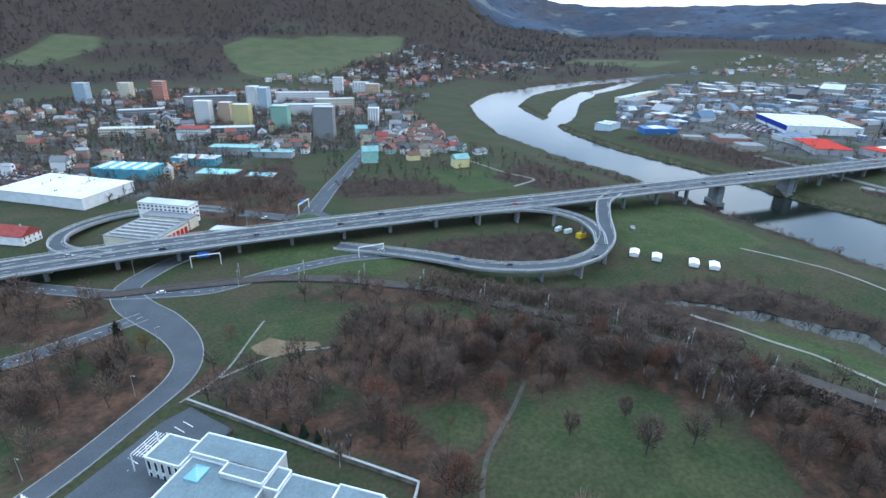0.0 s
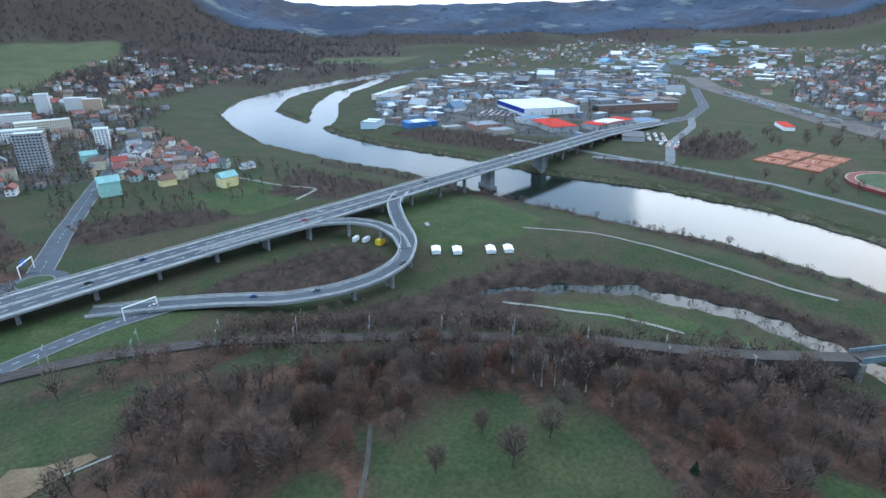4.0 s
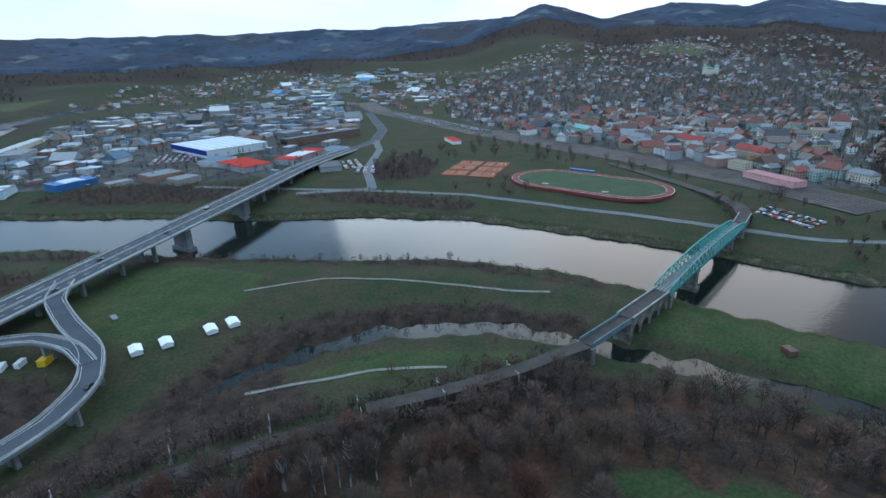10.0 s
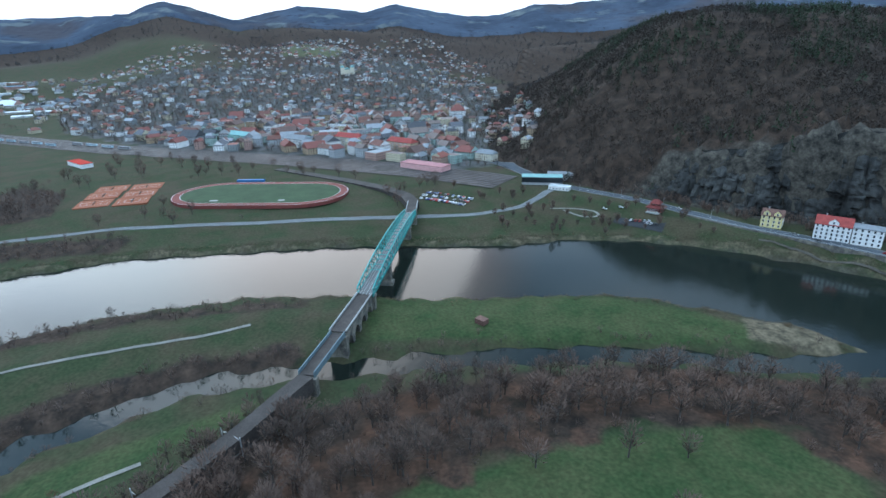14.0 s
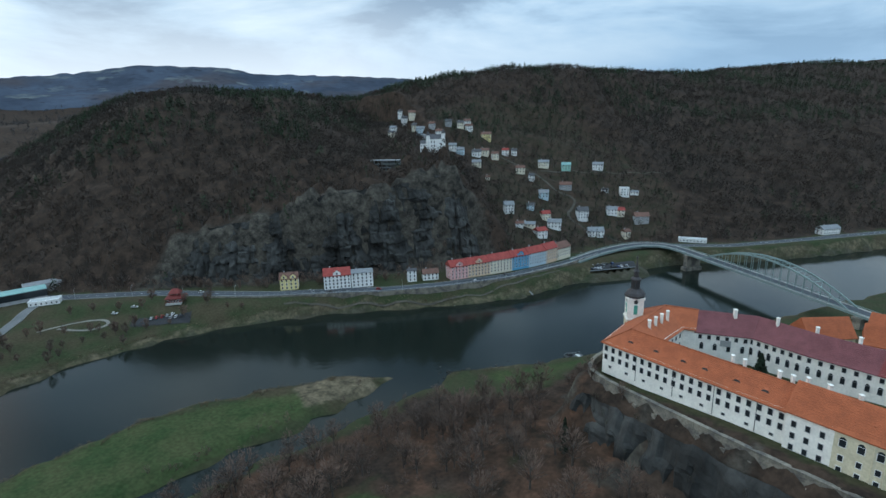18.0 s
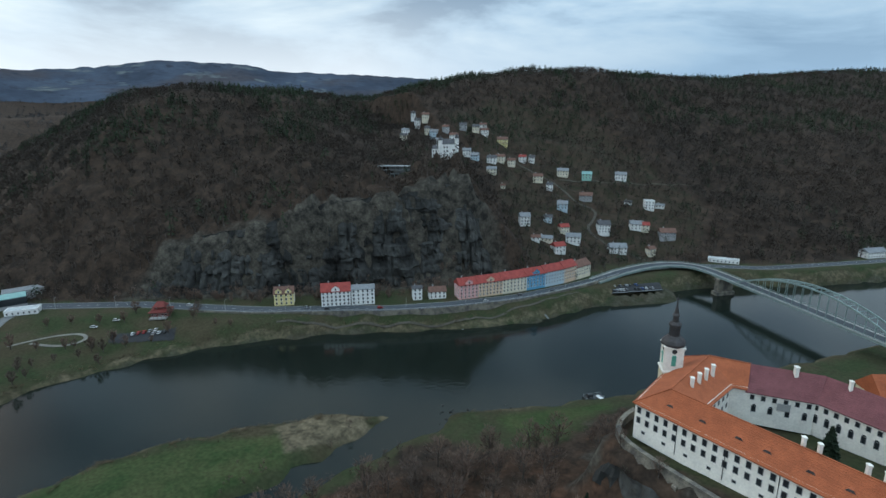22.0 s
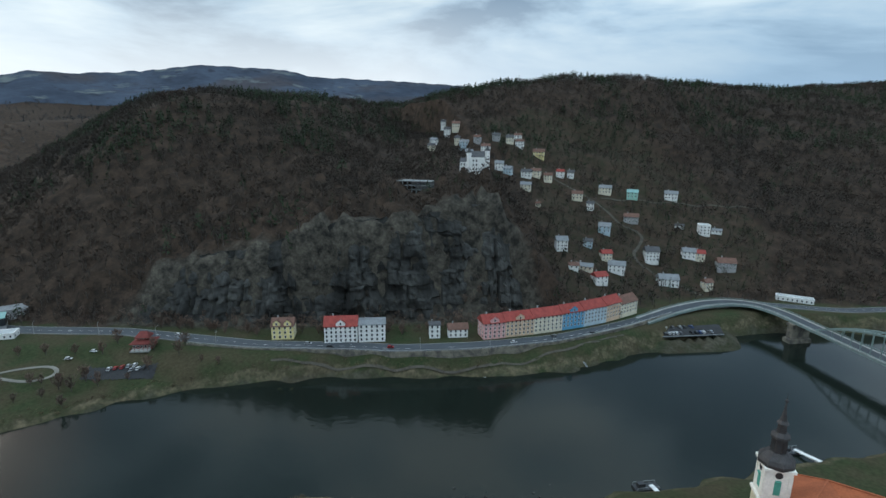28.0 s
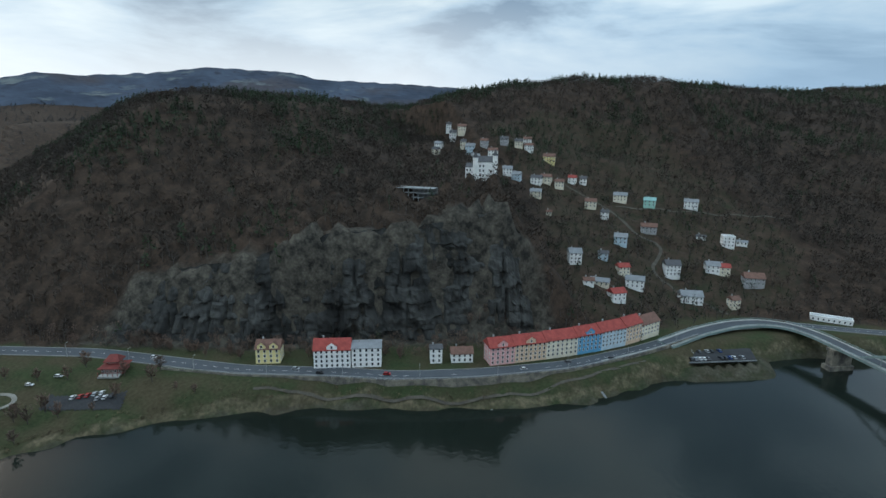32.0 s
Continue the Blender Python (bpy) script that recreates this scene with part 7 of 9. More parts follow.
hall("gym_hall", 150, -590, -0.15, 50, 16, 8, PLASTER["grey"], ROOFS["teal"], "long hall with a teal metal roof", "hall", 0)
hall("gym_hall", 110, -575, -0.15, 46, 14, 6, PLASTER["grey"], ROOFS["teal"], "low hall with a teal metal roof", "hall", 0)


def pool(x, y, rz, lx, ly, label):
    z = float(height(x, y))
    t = thing("outdoor_pool", x, y, z, label, "pool", rz=rz)
    b = Build()
    b.box(0, 0, -1, 0.5, lx + 4, ly + 4)
    part("pool_deck", b.mesh("pool_deck", PALE), t)
    b = Build()
    b.box(0, 0, 0.5, 0.56, lx, ly)
    part("pool_water", b.mesh("pool_water", mat("pale_pool_cover", (0.22, 0.48, 0.50), 0.4, scale=0.3, amount=0.1)), t, "pale turquoise pool surface")


pool(150, -515, -0.2, 34, 16, "pale turquoise outdoor pool beside the bath house")
pool(108, -500, -0.2, 22, 10, "narrow green outdoor basin")
t = thing("water_slide", 190, -518, float(height(190, -518)), "orange coiled water slide tower", "slide")
for k in range(22):
    b = Build()
    a = k * 0.55
    b.beam((5 * math.cos(a), 5 * math.sin(a), 8 - 0.33 * k), (5 * math.cos(a + 0.55), 5 * math.sin(a + 0.55), 8 - 0.33 * (k + 1)), 1.4, 0.8)
    part("slide_segment", b.mesh("slide_segment", mat("orange_plastic", (0.62, 0.20, 0.02), 0.5, amount=0.1)), t)
b = Build()
b.box(0, 0, -1, 9, 2, 2)
part("tower", b.mesh("tower", GALV), t)

# ---- industrial quarter on the far bank ----
hall("store_hall", -628, -712, -0.29, 97, 112, 11, SHOP_WHITE, mat("white_store_roof", (0.58, 0.60, 0.60), 0.8, scale=0.06, amount=0.15), "big white store with a deep blue base", "store", 7, DEEP_BLUE)
hall("red_roof_shop", -532, -572, -0.29, 40, 66, 7, PLASTER["grey"], ROOFS["bright_red"], "shop with a bright red flat roof", "shop", 0)
hall("red_roof_shop", -606, -540, 0.12, 84, 28, 7, PLASTER["grey"], ROOFS["bright_red"], "long shop with a bright red roof", "shop", 1)
hall("blue_hall", -392, -702, -0.1, 46, 26, 7, ROOFS["blue"], ROOFS["blue"], "bright blue warehouse near the river", "warehouse", 1)
hall("warehouse", -338, -745, 0.72, 34, 24, 8, PLASTER["pale_blue"], ROOFS["grey"], "pale grey-blue warehouse near the harbour", "warehouse", 2)
hall("long_building", -755, -612, -0.29, 150, 18, 12, mat("brown_factory_brick", (0.20, 0.13, 0.10), 0.9, scale=0.3, amount=0.25), ROOFS["dark"], "long four-storey brown factory building", "factory", 0, GLASS)
hall("steel_hall", -1050, -1140, 0.8, 150, 45, 14, PLASTER["grey"], ROOFS["pale"], "large grey hall with a pale roof", "factory", 0)
hall("steel_hall", -900, -1060, 0.8, 140, 30, 12, ROOFS["dark"], ROOFS["dark"], "dark long factory hall", "factory", 0)
hall("long_hall", -520, -1050, 0.72, 120, 16, 8, PLASTER["cream"], ROOFS["pale"], "long low hall with a pale roof", "warehouse", 0)
hall("long_hall", -560, -1080, 0.72, 120, 16, 8, PLASTER["cream"], ROOFS["pale"], "long low hall with a pale roof", "warehouse", 0)
hall("long_hall", -480, -960, 0.72, 60, 30, 12, PLASTER["grey"], ROOFS["grey"], "grey block hall near the harbour", "warehouse", 0)
hall("club_house", -800, -395, 0.7, 46, 14, 5, PLASTER["white"], ROOFS["bright_red"], "white club house with a red roof", "club house", 0)
hall("pink_hall", -648, 30, 0.75, 60, 18, 7, PLASTER["pink"], mat("faded_pink_roof", (0.36, 0.17, 0.17), 0.8, amount=0.2), "long depot with a faded pink roof", "depot", 0)
hall("tram_hall", -545, 134, 1.2, 40, 14, 8, PLASTER["grey"], ROOFS["teal"], "white building with a teal roof at the hill foot", "hall", 0, GLASS)
hall("car_showroom", -562, -462, 0.72, 40, 26, 6, PLASTER["grey"], ROOFS["dark"], "dark flat showroom among parked cars", "showroom", 0)

# ---- single houses that stand out ----
OTHERS = [
    (232, -346, 22, 14, 2, "white", "red", -0.3, "white house with a red hipped roof beside the ramp"),
    (-83, -520, 15, 12, 3, "yellow", "teal", 0.3, "pale yellow villa with a green-grey roof on the meadow"),
    (7, -546, 16, 13, 4, "mint", "teal", 0.1, "tall mint corner house with a turreted teal roof"),
    (-38, -550, 13, 10, 2, "yellow", "brown", 0.2, "yellow house with a brown roof near the avenue"),
    (-70, -606, 14, 10, 2, "cream", "brown", 0.3, "cream riverside house with a brown roof"),
    (-88, -600, 11, 9, 2, "white", "red", 0.3, "white riverside cottage with a red roof"),
    (-28, -722, 15, 11, 3, "white", "grey", 0.1, "white three-storey house with a grey roof"),
    (-8, -640, 14, 11, 3, "pink", "red", 0.1, "pink three-storey house with a red roof"),
    (-26, -602, 13, 10, 3, "sand", "brown", 0.2, "sand-coloured house along the avenue"),
    (17, -688, 15, 11, 3, "mint", "teal", 0.1, "mint green house with a teal roof in the town"),
    (-44, -650, 12, 10, 2, "white", "brown", 0.2, "white house with a brown roof in a garden"),
    (-75, -686, 13, 9, 2, "cream", "red", 0.2, "cream house with a red roof near the river"),
    (-116, -583, 14, 9, 1, "white", "grey", 0.4, "low white allotment house by the path"),
    (-52, -810, 14, 10, 3, "cream", "brown", 0.1, "cream house among bare trees"),
    (-555, 158, 26, 12, 2, "grey", "grey", 1.2, "grey flat-roofed building at the end of the street"),
    (-518, 142, 20, 9, 1, "white", "pale", 0.9, "low white pavilion at the park's edge"),
    (-779, 20, 46, 15, 4, "sand", "red", 0.7, "long old town block with a red roof"),
    (-847, -49, 50, 16, 4, "cream", "red", 0.75, "long cream town block with a red roof"),
    (-857, -126, 48, 15, 4, "white", "grey", 0.8, "long white town block with a grey roof"),
    (-780, -82, 34, 13, 3, "white", "brown", 0.75, "white station building with a brown roof"),
    (-677, 112, 26, 12, 3, "cream", "grey", 0.7, "cream town house below the hill"),
    (-929, -215, 54, 15, 4, "mint", "teal", 0.8, "mint town block with a green roof"),
    (-974, -299, 50, 15, 3, "sand", "brown", 0.85, "sand-coloured town block at the station"),
]
for x, y, lx, ly, st, wall, roof, q, label in OTHERS:
    house(x, y, q, lx, ly, st, wall, roof, label, 0.0 if roof == "pale" or "flat" in label else 0.65, "single houses", sink=5, hip=4.0 if lx > 24 else 0.0)
road("path", [(-281, 611), (-250, 623), (-216, 640), (-174, 663), (-130, 690)], 2.6, TRACK, "narrow upper village road on the slope", False, category="path")
road("path", [(-157, 508), (-173, 512), (-201, 517), (-221, 524), (-222, 571), (-251, 576), (-290, 600), (-340, 610)], 2.8, TRACK, "narrow village lane climbing between the houses", False, category="path")
# A pale kerb line where the street climbs to the arch bridge.
kr = ribbon([(-214, 372), (-196, 404), (-176, 448), (-158, 478), (-140, 496)], 0.8, None, 0.9, thick=1.0, offset=-7.5)
tagged(new("bridge_approach_wall", kr.mesh("bridge_approach_wall", PALE)), "pale low wall along the climbing bridge approach", "wall")


# ---- park villa by the road ----
ROOF_FELT = mat("bitumen_roof", (0.15, 0.19, 0.205), 0.85, scale=0.12, amount=0.2, fine=1.0)


VILLA_RENDER = mat("villa_render", (0.50, 0.52, 0.52), 0.9, scale=0.25, amount=0.15, fine=1.5)


def park_villa():
    """A modern flat-roofed building of stepped boxes, its roofs edged in white."""
    o = (38, -112, 13)
    u, n = Vector((-0.914, 0.406)), Vector((0.406, 0.914))
    base = Vector((75.2, -143.7))
    t = thing("modern_villa", *o, "white modern villa with stepped grey flat roofs", "villa")

    def box(nm, a0, a1, b0, b1, z0, z1, roof=True):
        pts = [tuple(base + u * a + n * b) for a, b in ((a0, b0), (a0, b1), (a1, b1), (a1, b0))]
        b = Build().prism(pts, z0, z1)
        part(nm, b.mesh(nm, VILLA_RENDER, origin=o), t)
        if roof:
            q = [tuple(base + u * a + n * c) for a, c in ((a0 + 0.4, b0 + 0.4), (a0 + 0.4, b1 - 0.4), (a1 - 0.4, b1 - 0.4), (a1 - 0.4, b0 + 0.4))]
            part("flat_roof", Build().prism(q, z1 - 0.3, z1 + 0.05).mesh("flat_roof", ROOF_FELT, origin=o), t, "grey bitumen flat roof")
            e = Build()
            for i in range(4):
                e.beam((*pts[i], z1 + 0.1), (*pts[(i + 1) % 4], z1 + 0.1), 0.35, 0.5)
            part("roof_edge", e.mesh("roof_edge", FRAME_WHITE, origin=o), t, "white roof edge")
        return pts

    w = box("west_block", 0, 12.8, 0, 10.7, 9, 19.8)
    box("main_block", 13.5, 41.5, 5.5, 27, 9, 19.2)
    box("rear_block", 12.82, 41.5, -3.2, 5.48, 9, 21)
    box("raised_block", 27, 41.45, 5.5, 10, 19.1, 21)
    box("stair_block", 41.52, 46.5, 2, 10, 9, 20)
    box("east_block", 46.52, 82, 2.2, 30, 9, 18.8)
    box("low_block", 63, 77, 2.6, 14, 18.7, 20.2)
    windows_along(t, loc(w[0], o), loc(w[1], o), (-0.6, 4.2), 4, 1.1, 3.6)
    windows_along(t, loc(w[1], o), loc(w[2], o), (-0.6, 4.2), 5, 1.1, 3.6)
    g = [tuple(base + u * a + n * b) for a, b in ((17, 8), (17, 14), (22, 14), (22, 8))]
    b = Build().prism(g, 19.1, 19.8)
    c = base + u * 19.5 + n * 11
    b.add([(*p, 19.8) for p in g] + [(c.x, c.y, 22.2)], [(0, 1, 4), (1, 2, 4), (2, 3, 4), (3, 0, 4)])
    part("glass_pyramid", b.mesh("glass_pyramid", mat("pale_blue_glazing", (0.20, 0.42, 0.50), 0.15, amount=0.1, spec=0.5), origin=o), t, "pale blue glass roof lantern")
    for a in range(6):
        p, q = base + u * (-5.4 + 1.1 * a) + n * 0, base + u * (-5.4 + 1.1 * a) + n * 10.7
        b = Build()
        b.beam((p.x, p.y, 19.5), (q.x, q.y, 19.5), 0.2)
        part("pergola_beam", b.mesh("pergola_beam", FRAME_WHITE, origin=o), t)
    for a, c in ((-5.4, 0), (-5.4, 10.7), (-5.4, 5)):
        p = base + u * a + n * c
        b = Build()
        b.beam((p.x, p.y, 9), (p.x, p.y, 19.5), 0.3)
        part("pergola_post", b.mesh("pergola_post", FRAME_WHITE, origin=o), t)
    for a in range(3):
        p = base + u * (26 + 5 * a) + n * 20
        b = Build()
        b.box(p.x, p.y, 19.2, 20.4, 1.4, 1.0, 0.3)
        part("roof_vent", b.mesh("roof_vent", GALV, origin=o), t)


park_villa()
WALL_LINE = [(78, -169), (32, -142), (-5, -120), (0, -105)]
gw = tagged(new("garden_wall", ribbon(WALL_LINE, 0.5, None, 1.9, thick=3.0, rounds=0).mesh("garden_wall", STONE)), "long low garden wall with a pale coping", "wall")
part("coping", ribbon(WALL_LINE, 0.9, None, 2.1, thick=0.2, rounds=0).mesh("coping", PALE), gw)
TREE_GAPS.append((WALL_LINE, 4))
TREE_GAPS.append(([(72, -132), (8, -100)], 22))
CAR_PARK = [(100, -128), (72, -160), (60, -150), (86, -114)]
cp = Build()
cp.add([(x, y, float(height(x, y)) + 0.5) for x, y in [(103, -126), (84, -158), (76, -166), (58, -152), (84, -112), (98, -104)]], [(0, 1, 2, 3, 4, 5)])
tagged(new("car_park", cp.mesh("car_park", ASPHALT)), "empty grey asphalt car park beside the villa", "car park", kind="structure")
for k in range(9):
    x, y = 93 - 2.1 * k, -137 - 2.6 * k
    b = Build()
    b.beam((x, y, float(height(x, y)) + 0.62), (x - 4.2, y + 3.2, float(height(x - 4, y + 3)) + 0.62), 0.3, 0.08)
    ob = tagged(new("bay_line", b.mesh("bay_line", WHITE_PAINT)), "white painted parking bay line on asphalt", "marking", "bay lines")
for k in range(7):
    x, y = 113.5 - 1.15 * k, -128.5 - 0.95 * k * -0.75
    b = Build()
    z = float(height(x, y)) + 0.45
    b.beam((x - 1.6, y + 2.0, z), (x + 1.4, y - 2.2, z), 0.55, 0.08)
    tagged(new("crossing_stripe", b.mesh("crossing_stripe", WHITE_PAINT)), "white zebra crossing stripe on the road", "marking", "zebra crossing")
b = Build()
b.add([(x, y, float(height(x, y)) + 0.35) for x, y in ((62, -205), (55, -212), (46, -208), (33, -207), (31, -203), (42, -200), (50, -196), (58, -199))], [tuple(range(8))])
tagged(new("sand_patch", b.mesh("sand_patch", mat("bare_sand", (0.150, 0.108, 0.062), 0.95, scale=0.2, amount=0.3, fine=1.0))), "bare sandy patch on the park meadow", "sand", kind="structure")


# ---- meadow tents and containers ----
def tent(x, y, rz):
    z = float(height(x, y))
    t = thing("marquee_tent", x, y, z, "white marquee tent with a ridged roof on the meadow", "tent", "meadow tents", rz)
    white = mat("white_canvas", (0.76, 0.77, 0.77), 0.85, scale=0.5, amount=0.08)
    quad = [(-4.2, -2.8), (4.2, -2.8), (4.2, 2.8), (-4.2, 2.8)]
    part("roof", Build().gable(quad, 2.3, 3.2, 0.25).mesh("roof", white), t)
    for i in range(4):
        p, q = quad[i], quad[(i + 1) % 4]
        b = Build()
        b.beam((*p, 1.1), (*q, 1.1), 0.06, 2.2)
        part("side_wall", b.mesh("side_wall", white), t)
        b = Build()
        b.beam((*p, 0), (*p, 2.3), 0.14)
        part("post", b.mesh("post", GALV), t)


for x, y in ((-163, -298), (-175, -291), (-195, -281), (-206, -276)):
    tent(x, y, 1.05)


def container(x, y, rz, m, label, lx=6.0, ly=2.5, h=2.6):
    z = float(height(x, y)) + 0.05
    t = thing("container", x, y, z, label, "container", rz=rz)
    b = Build()
    b.box(0, 0, 0, h, lx, ly)
    part("body", b.mesh("body", m), t)
    for k in range(10):
        b = Build()
        b.box(-lx / 2 + lx * (k + 0.5) / 10, -ly / 2 - 0.04, 0.2, h - 0.2, 0.25, 0.1)
        part("rib", b.mesh("rib", m), t)
    b = Build()
    b.box(0, 0, h, h + 0.12, lx + 0.1, ly + 0.1)
    part("roof", b.mesh("roof", m), t)


YELLOW = mat("yellow_paint", (0.62, 0.44, 0.02), 0.6, amount=0.15)
container(-139, -330, 0.5, YELLOW, "yellow site container under the ramp", 8, 4, 3.2)
container(-132, -338, 0.5, SHOP_WHITE, "white site container under the ramp", 6, 2.5)
container(-126, -342, 0.7, SHOP_WHITE, "white box trailer under the ramp", 6, 2.5)
container(-150, -352, 0.3, ROOFS["blue"], "blue site container beside the bridge", 6, 2.5)
container(-182, -340, 1.2, ROOFS["grey"], "grey building material stack on the meadow", 7, 3, 1.2)
container(-286, 0, 0.6, ROOFS["brown"], "small dark hut on the floodplain grass", 6, 4.5, 2.8)


# ---- vehicles ----
CAR_PAINTS = [mat("car_" + n, c, 0.3, 0.2, amount=0.05, spec=0.5) for n, c in (("white", (0.70, 0.70, 0.70)), ("silver", (0.38, 0.39, 0.40)), ("black", (0.02, 0.02, 0.022)), ("red", (0.35, 0.02, 0.02)), ("blue", (0.03, 0.07, 0.22)), ("grey", (0.12, 0.12, 0.13)))]
CAR_NAMES = ["white", "silver", "black", "red", "blue", "grey"]
TYRE = mat("tyre_rubber", (0.02, 0.02, 0.02), 0.9)
CAR_PROTO = {}


def car_meshes(kind):
    if kind in CAR_PROTO:
        return CAR_PROTO[kind]
    long, tall = (4.4, 1.45) if kind == "car" else (6.6, 2.6)
    b = Build()
    side = [(-long / 2, 0.35), (long / 2, 0.35), (long / 2, 0.75), (long * 0.30, 0.88), (-long / 2 + 0.1, 0.92)]
    b.add([(x, y, z) for y in (-0.88, 0.88) for x, z in side], [(0, 1, 2, 3, 4), (9, 8, 7, 6, 5), (0, 5, 6, 1), (1, 6, 7, 2), (2, 7, 8, 3), (3, 8, 9, 4), (4, 9, 5, 0)])
    c = Build()
    cab = [(-long * 0.46, 0.9), (long * 0.28, 0.88), (long * 0.10, tall), (-long * 0.34, tall)] if kind == "car" else [(-long * 0.49, 0.9), (long * 0.36, 0.88), (long * 0.28, tall), (-long * 0.49, tall)]
    c.add([(x, y * (0.86 if z > 1 else 1), z) for y in (-0.82, 0.82) for x, z in cab], [(0, 1, 2, 3), (7, 6, 5, 4), (0, 4, 5, 1), (1, 5, 6, 2), (3, 7, 4, 0)])
    r = Build()
    xs = [cab[3][0], cab[2][0]]
    r.prism([(xs[0], -0.72), (xs[1], -0.72), (xs[1], 0.72), (xs[0], 0.72)], tall - 0.02, tall + 0.05)
    w = Build()
    n = 8
    w.add([(0.33 * math.cos(6.283 * i / n), y, 0.33 + 0.33 * math.sin(6.283 * i / n)) for y in (-0.1, 0.1) for i in range(n)], [tuple(range(n)), tuple(range(2 * n - 1, n - 1, -1))] + [(i, n + i, n + (i + 1) % n, (i + 1) % n) for i in range(n)])
    CAR_PROTO[kind] = {"long": long, "wheel": w.mesh("wheel", TYRE), "cabin": c.mesh("cabin", GLASS), "body": [b.mesh("body", m) for m in CAR_PAINTS], "roof": [r.mesh("roof", m) for m in CAR_PAINTS]}
    return CAR_PROTO[kind]


def car(x, y, z, rz, paint, where, group, kind="car"):
    p = car_meshes(kind)
    t = thing(kind, x, y, z, f"{CAR_NAMES[paint]} {kind} {where}", kind, group, rz)
    part("body", p["body"][paint], t)
    part("cabin", p["cabin"], t)
    part("roof", p["roof"][paint], t)
    for sx in (-0.32, 0.32):
        for sy in (-0.8, 0.8):
            part("wheel", p["wheel"], t).location = (sx * p["long"], sy, 0)
    return t


def on_course(pts, z, share, off):
    x, y, nx, ny, s, seg = course(pts, 1.0)
    i = int(share * (len(s) - 1))
    zz = float(np.interp(s[i], seg, z)) if z is not None else float(height(x[i], y[i])) + 0.35
    return x[i] + nx[i] * off, y[i] + ny[i] * off, zz, math.atan2(-nx[i], ny[i])


for share, off, paint in ((0.10, 3.2, 0), (0.155, 3.2, 1), (0.30, -3.2, 2), (0.33, 7.6, 4), (0.425, -3.2, 3), (0.44, 3.0, 1), (0.50, -7.6, 5), (0.545, 3.4, 2), (0.60, -3.2, 5), (0.66, 3.2, 0), (0.74, -7.2, 1), (0.83, 3.2, 3), (0.20, -7.4, 2), (0.25, -3.4, 5)):
    car(*on_course(HIGHWAY, DECK_Z, share, off), paint, "driving on the concrete road bridge", "bridge traffic", "van" if share in (0.66,) else "car")
for share, off, paint in ((0.45, 2, 2), (0.63, -2, 5), (0.74, -2, 4), (0.90, 2, 1)):
    car(*on_course(LOOP, LOOP_Z, share, off), paint, "on the curved loop ramp", "ramp traffic")
STREET_COURSE = [(-529, 150), (-463, 194), (-373, 232), (-318, 268), (-262, 308), (-221, 352), (-194, 398), (-172, 446)]
for share, off, paint in ((0.44, 2, 1), (0.47, -2, 2), (0.55, -2, 3), (0.72, 2, 0), (0.78, 3.5, 5), (0.25, 2, 0), (0.84, -3, 2)):
    car(*on_course(STREET_COURSE, None, share, off), paint, "on the riverside street below the cliff", "street traffic")
for row, bays in ((4.0, (0, 1, 2, 3, 4, 7, 8, 9, 10, 12)), (14.5, (1, 2, 4, 6, 7, 9))):
    for k in bays:
        x, y = -165 - 0.657 * row + 0.754 * (3 + 2.9 * k), 409.5 + 0.754 * row + 0.657 * (3 + 2.9 * k)
        car(x, y, 7.51, 2.29, (2, 1, 0, 0, 5, 0, 1, 2, 2, 4, 0, 3, 1)[k], "parked in a row on the river bank", "bank car park")
for k in range(8):
    x, y = -424 + 2.4 * k, 166 + 2.6 * k - (6 if k > 4 else 0)
    car(x, y, float(height(x, y)) + 0.3, 2.3, (0, 3, 3, 1, 0, 1, 0, 2)[k], "parked on the asphalt beside the pavilion", "pavilion car park")
for x, y, q, paint in ((118, -262, 0.1, 0), (128, -230, 1.1, 2), (84, -376, 0.5, 0), (70, -360, 2.0, 1), (20, -560, 1.4, 5), (38, -470, 1.4, 2), (-452, 156, 0.6, 0), (-446, 168, 0.6, 0)):
    car(x, y, float(height(x, y)) + 0.38, q, paint, "driving on an asphalt road", "road traffic")


# ---- signs, lamps and poles ----
def gantry(x, y, rz, label, sign):
    z = float(height(x, y))
    t = thing("sign_gantry", x, y, z, label, "sign gantry", "road signs", rz)
    for sx in (-8, 8):
        b = Build()
        b.beam((sx, 0, -0.5), (sx, 0, 7.2), 0.45)
        part("post", b.mesh("post", FRAME_WHITE), t)
    b = Build()
    b.beam((-8.2, 0, 7.2), (8.2, 0, 7.2), 0.5)
    part("beam", b.mesh("beam", FRAME_WHITE), t)
    if sign:
        b = Build()
        b.box(1, -0.35, 5.6, 8.8, 6.0, 0.15)
        s = part("sign_panel", b.mesh("sign_panel", SIGN_BLUE), t, "blue direction sign panel")
        for k in range(3):
            b = Build()
            b.box(0.6, -0.46, 6.1 + 0.8 * k, 6.35 + 0.8 * k, 3.6 - 0.7 * k, 0.03)
            part("text_bar", b.mesh("text_bar", FRAME_WHITE), s)


gantry(104, -296, 0.25, "white sign gantry with a blue direction panel", True)
gantry(8, -302, 0.3, "white portal gantry at the end of the ramp", False)
gantry(58, -392, 1.2, "white sign gantry near the roundabout", True)


